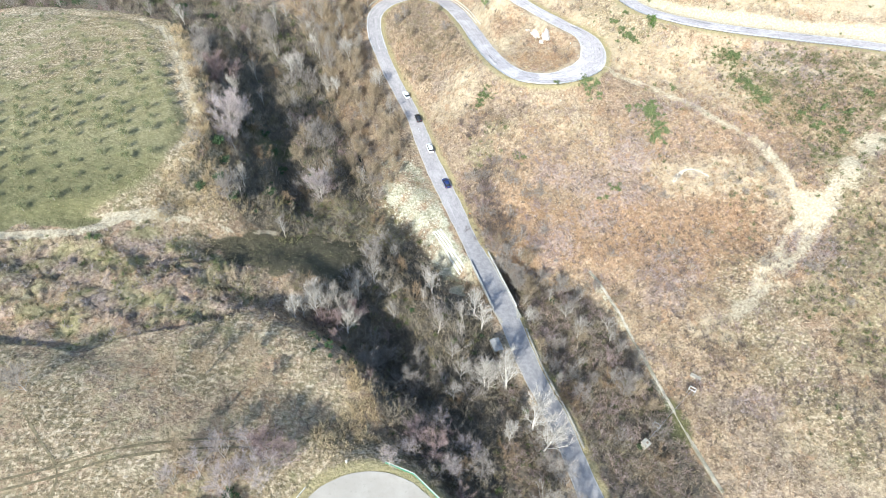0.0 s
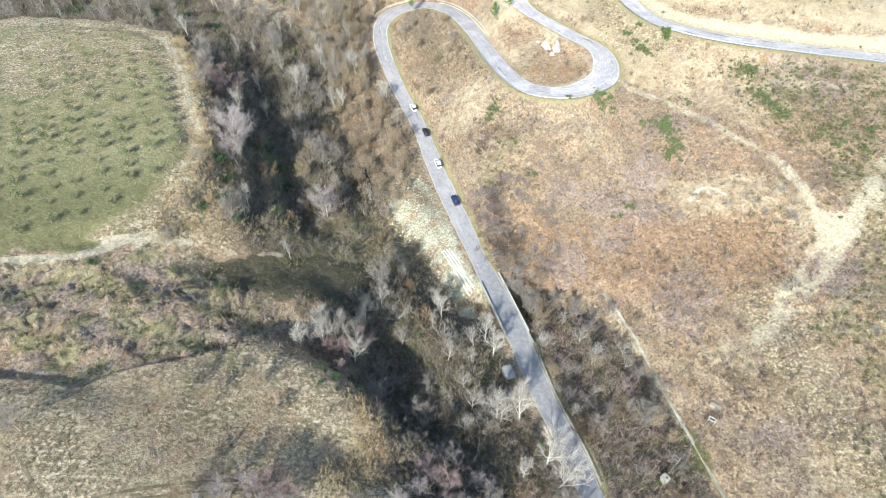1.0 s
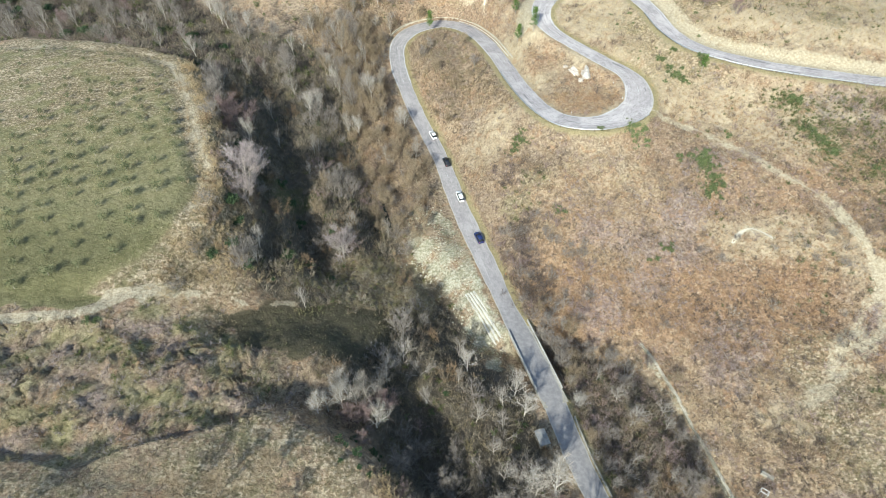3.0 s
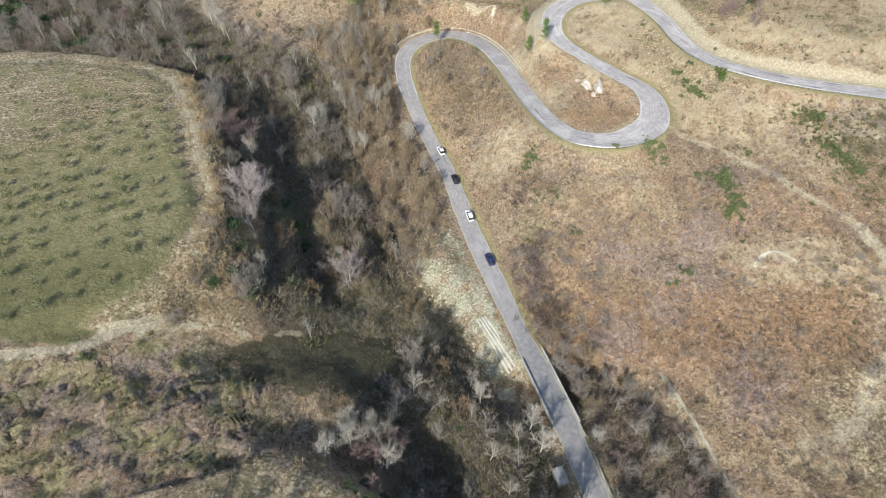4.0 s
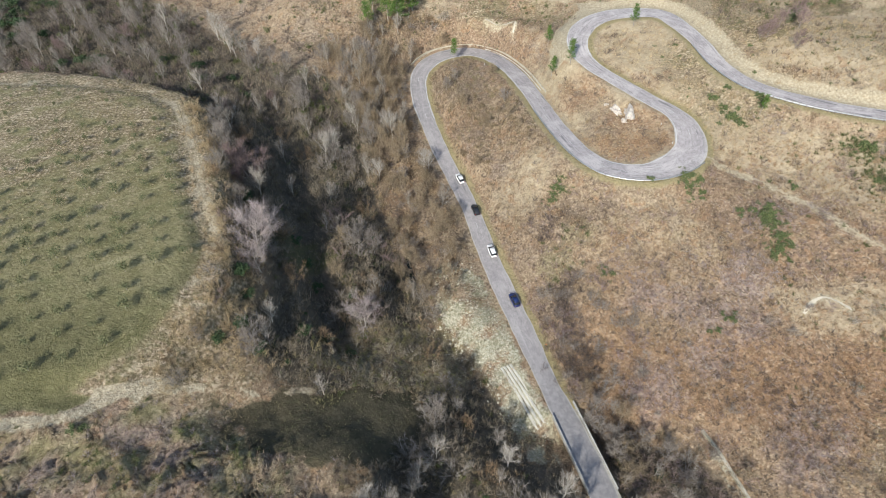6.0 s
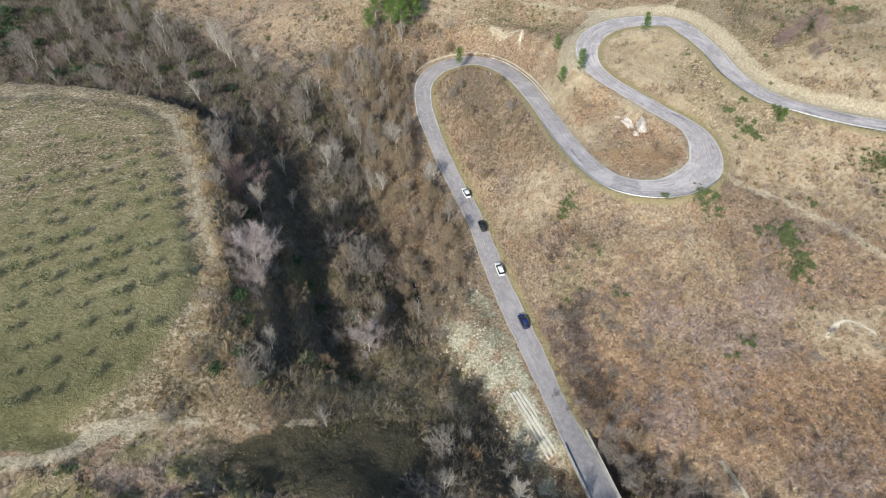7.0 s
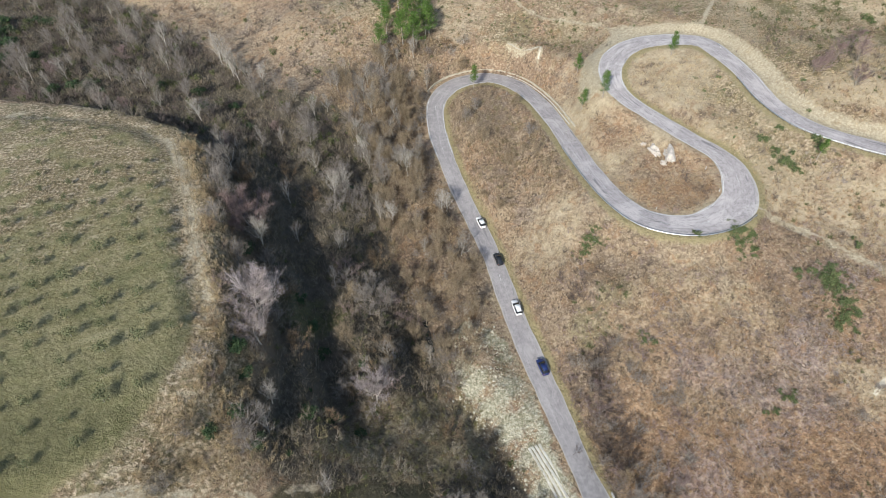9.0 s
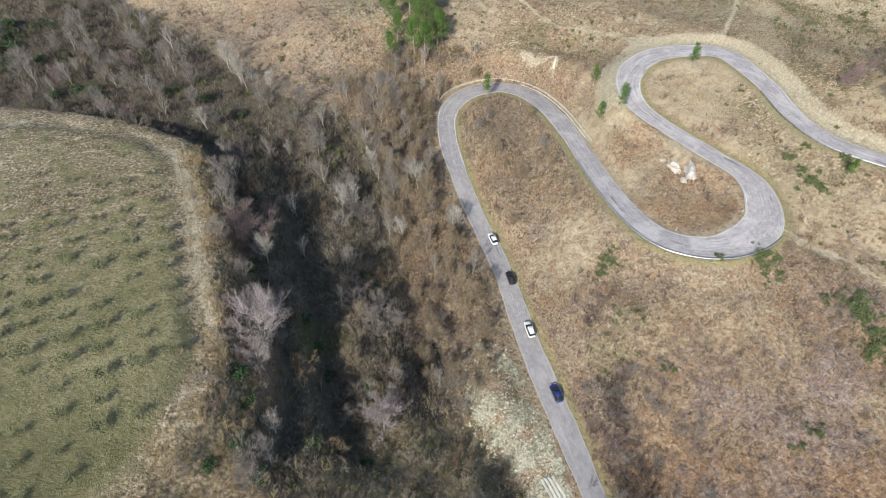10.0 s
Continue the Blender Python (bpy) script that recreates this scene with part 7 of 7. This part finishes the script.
# ---- low growth: tufts of blades, one object a kind ----
def tufts(name, n, area, weight, lo, hi, blades, width, lean, material, label, seed):
    rng = np.random.RandomState(seed)
    xs, ys = rng.uniform(area[0], area[1], n * 6), rng.uniform(area[2], area[3], n * 6)
    keep = rng.rand(n * 6) < grid_value(weight, xs, ys)
    xs, ys = xs[keep][:n], ys[keep][:n]
    m = len(xs)
    z = ground_z(xs, ys) - 0.03
    h = rng.uniform(lo, hi, (m, 1)) * rng.uniform(0.6, 1.2, (m, blades))
    a = rng.uniform(0, 6.28, (m, blades))
    out = h * lean * rng.uniform(0.2, 1.3, (m, blades))
    r0 = h * 0.25 * rng.rand(m, blades)
    bx, by = xs[:, None] + np.cos(a) * r0, ys[:, None] + np.sin(a) * r0
    tx, ty = bx + np.cos(a) * out, by + np.sin(a) * out
    b2 = rng.uniform(0, 6.28, (m, blades))
    ox, oy = np.cos(b2) * width * (0.5 + rng.rand(m, blades)), np.sin(b2) * width * (0.5 + rng.rand(m, blades))
    zz = np.repeat(z[:, None], blades, 1)
    tri = np.stack([np.stack([bx - ox, by - oy, zz], -1), np.stack([bx + ox, by + oy, zz], -1), np.stack([tx, ty, zz + h], -1)], 2).reshape(-1, 3)
    me = fast_mesh(name, tri, 3, np.arange(len(tri)).reshape(-1, 3), material)
    return tagged(new(name, me), label, "undergrowth", kind="stuff")


track_lines = np.clip(sum(line_mask(fx, fy, [(a + 0.25 * k, b - 0.95 * k) for a, b in WHEEL_TRACKS], 0.4, 0.7) for k in (0.0, 1.6)), 0, 1)
tufts("meadow_grass", 14000, (-150, -60, 80, 197), field * (1 - 0.6 * rim_band) * (1 - 0.55 * fade(fy, 104, 130)), 0.1, 0.3, 6, 0.045, 0.8, GRASS_BLADE, "short olive-green meadow grass", 1)
tufts("dry_grass", 24000, (-120, 80, 28, 200), np.clip(straw * clear * (1 - track_lines) * (1 - soil) * (0.55 + 0.6 * wave_noise(fx * 0.16, fy, 2.6, 17)), 0, 1), 0.2, 0.55, 7, 0.05, 0.7, STRAW_BLADE, "dry straw-coloured grass tufts", 2)
tufts("rust_scrub", 8000, (10, 104, 92, 180), hillside * rust, 0.3, 0.9, 6, 0.05, 0.75, ORANGE_BRUSH, "orange-brown withered bracken on the slope", 9)
tufts("pale_scrub", 9000, (-10, 135, 40, 225), hillside * pale, 0.25, 0.7, 6, 0.05, 0.75, STRAW_BRUSH, "pale bleached grass on the open slope", 10)
tufts("hill_scrub", 28000, (-50, 130, 44, 246), hillside * (0.55 + 0.4 * w1) * (1 - 0.7 * np.maximum(rust, pale)), 0.35, 1.3, 6, 0.045, 0.7, SCRUB_BLADE, "brown withered scrub covering the slope", 3)
tufts("ravine_undergrowth", 24000, (-210, 54, 30, 300), np.clip(ravine_shade, 0, 1) * clear, 0.5, 1.6, 6, 0.05, 0.6, RAVINE_BLADE, "dark leafless undergrowth in the ravine", 4)
tufts("heath", 18000, (-70, 135, 110, 292), np.clip(upland + heath, 0, 1) * clear * (1 - soil) * (1 - 0.8 * upper_pale), 0.15, 0.5, 7, 0.05, 0.7, HEATH_BLADE, "short olive and brown heath plants", 5)
tufts("slope_reeds", 5200, (-64, -8, 126, 252), hillside * np.clip(left_slope + 0.5 * tongue, 0, 1), 0.5, 1.4, 6, 0.05, 0.45, SCRUB_BLADE, "tall brown withered stalks below the road", 6)
tufts("bank_weeds", 2600, (-22, 12, 98, 154), np.clip(gravel * 1.4, 0, 1) * np.clip(0.35 + 0.6 * wave_noise(fx, fy, 5, 29) + 0.25 * fade(-fy, -142, -122), 0, 1) * fade(-off_road, -1.0, -0.2), 0.2, 0.6, 7, 0.05, 0.8, BANK_BLADE, "grey-green weeds among the stones of the bank", 11)
tufts("olive_grass", 900, (-60, -14, 96, 126), np.clip(sum(fade(np.hypot(fx - a, fy - b) + 1.5 * w1, 0.8, 3.2) for a, b in ((-34.8, 119.3), (-26.7, 111.8), (-44, 110.8), (-39.4, 102.7))), 0, 1), 0.3, 0.8, 9, 0.035, 0.7, GRASS_OLIVE, "yellow-green reedy grass on the gully floor", 8)
tufts("gully_grass", 900, (-64, -16, 86, 112), silt_shade, 0.15, 0.4, 7, 0.035, 0.8, HEATH_BLADE, "dull green grass tufts in the shaded gully", 7)
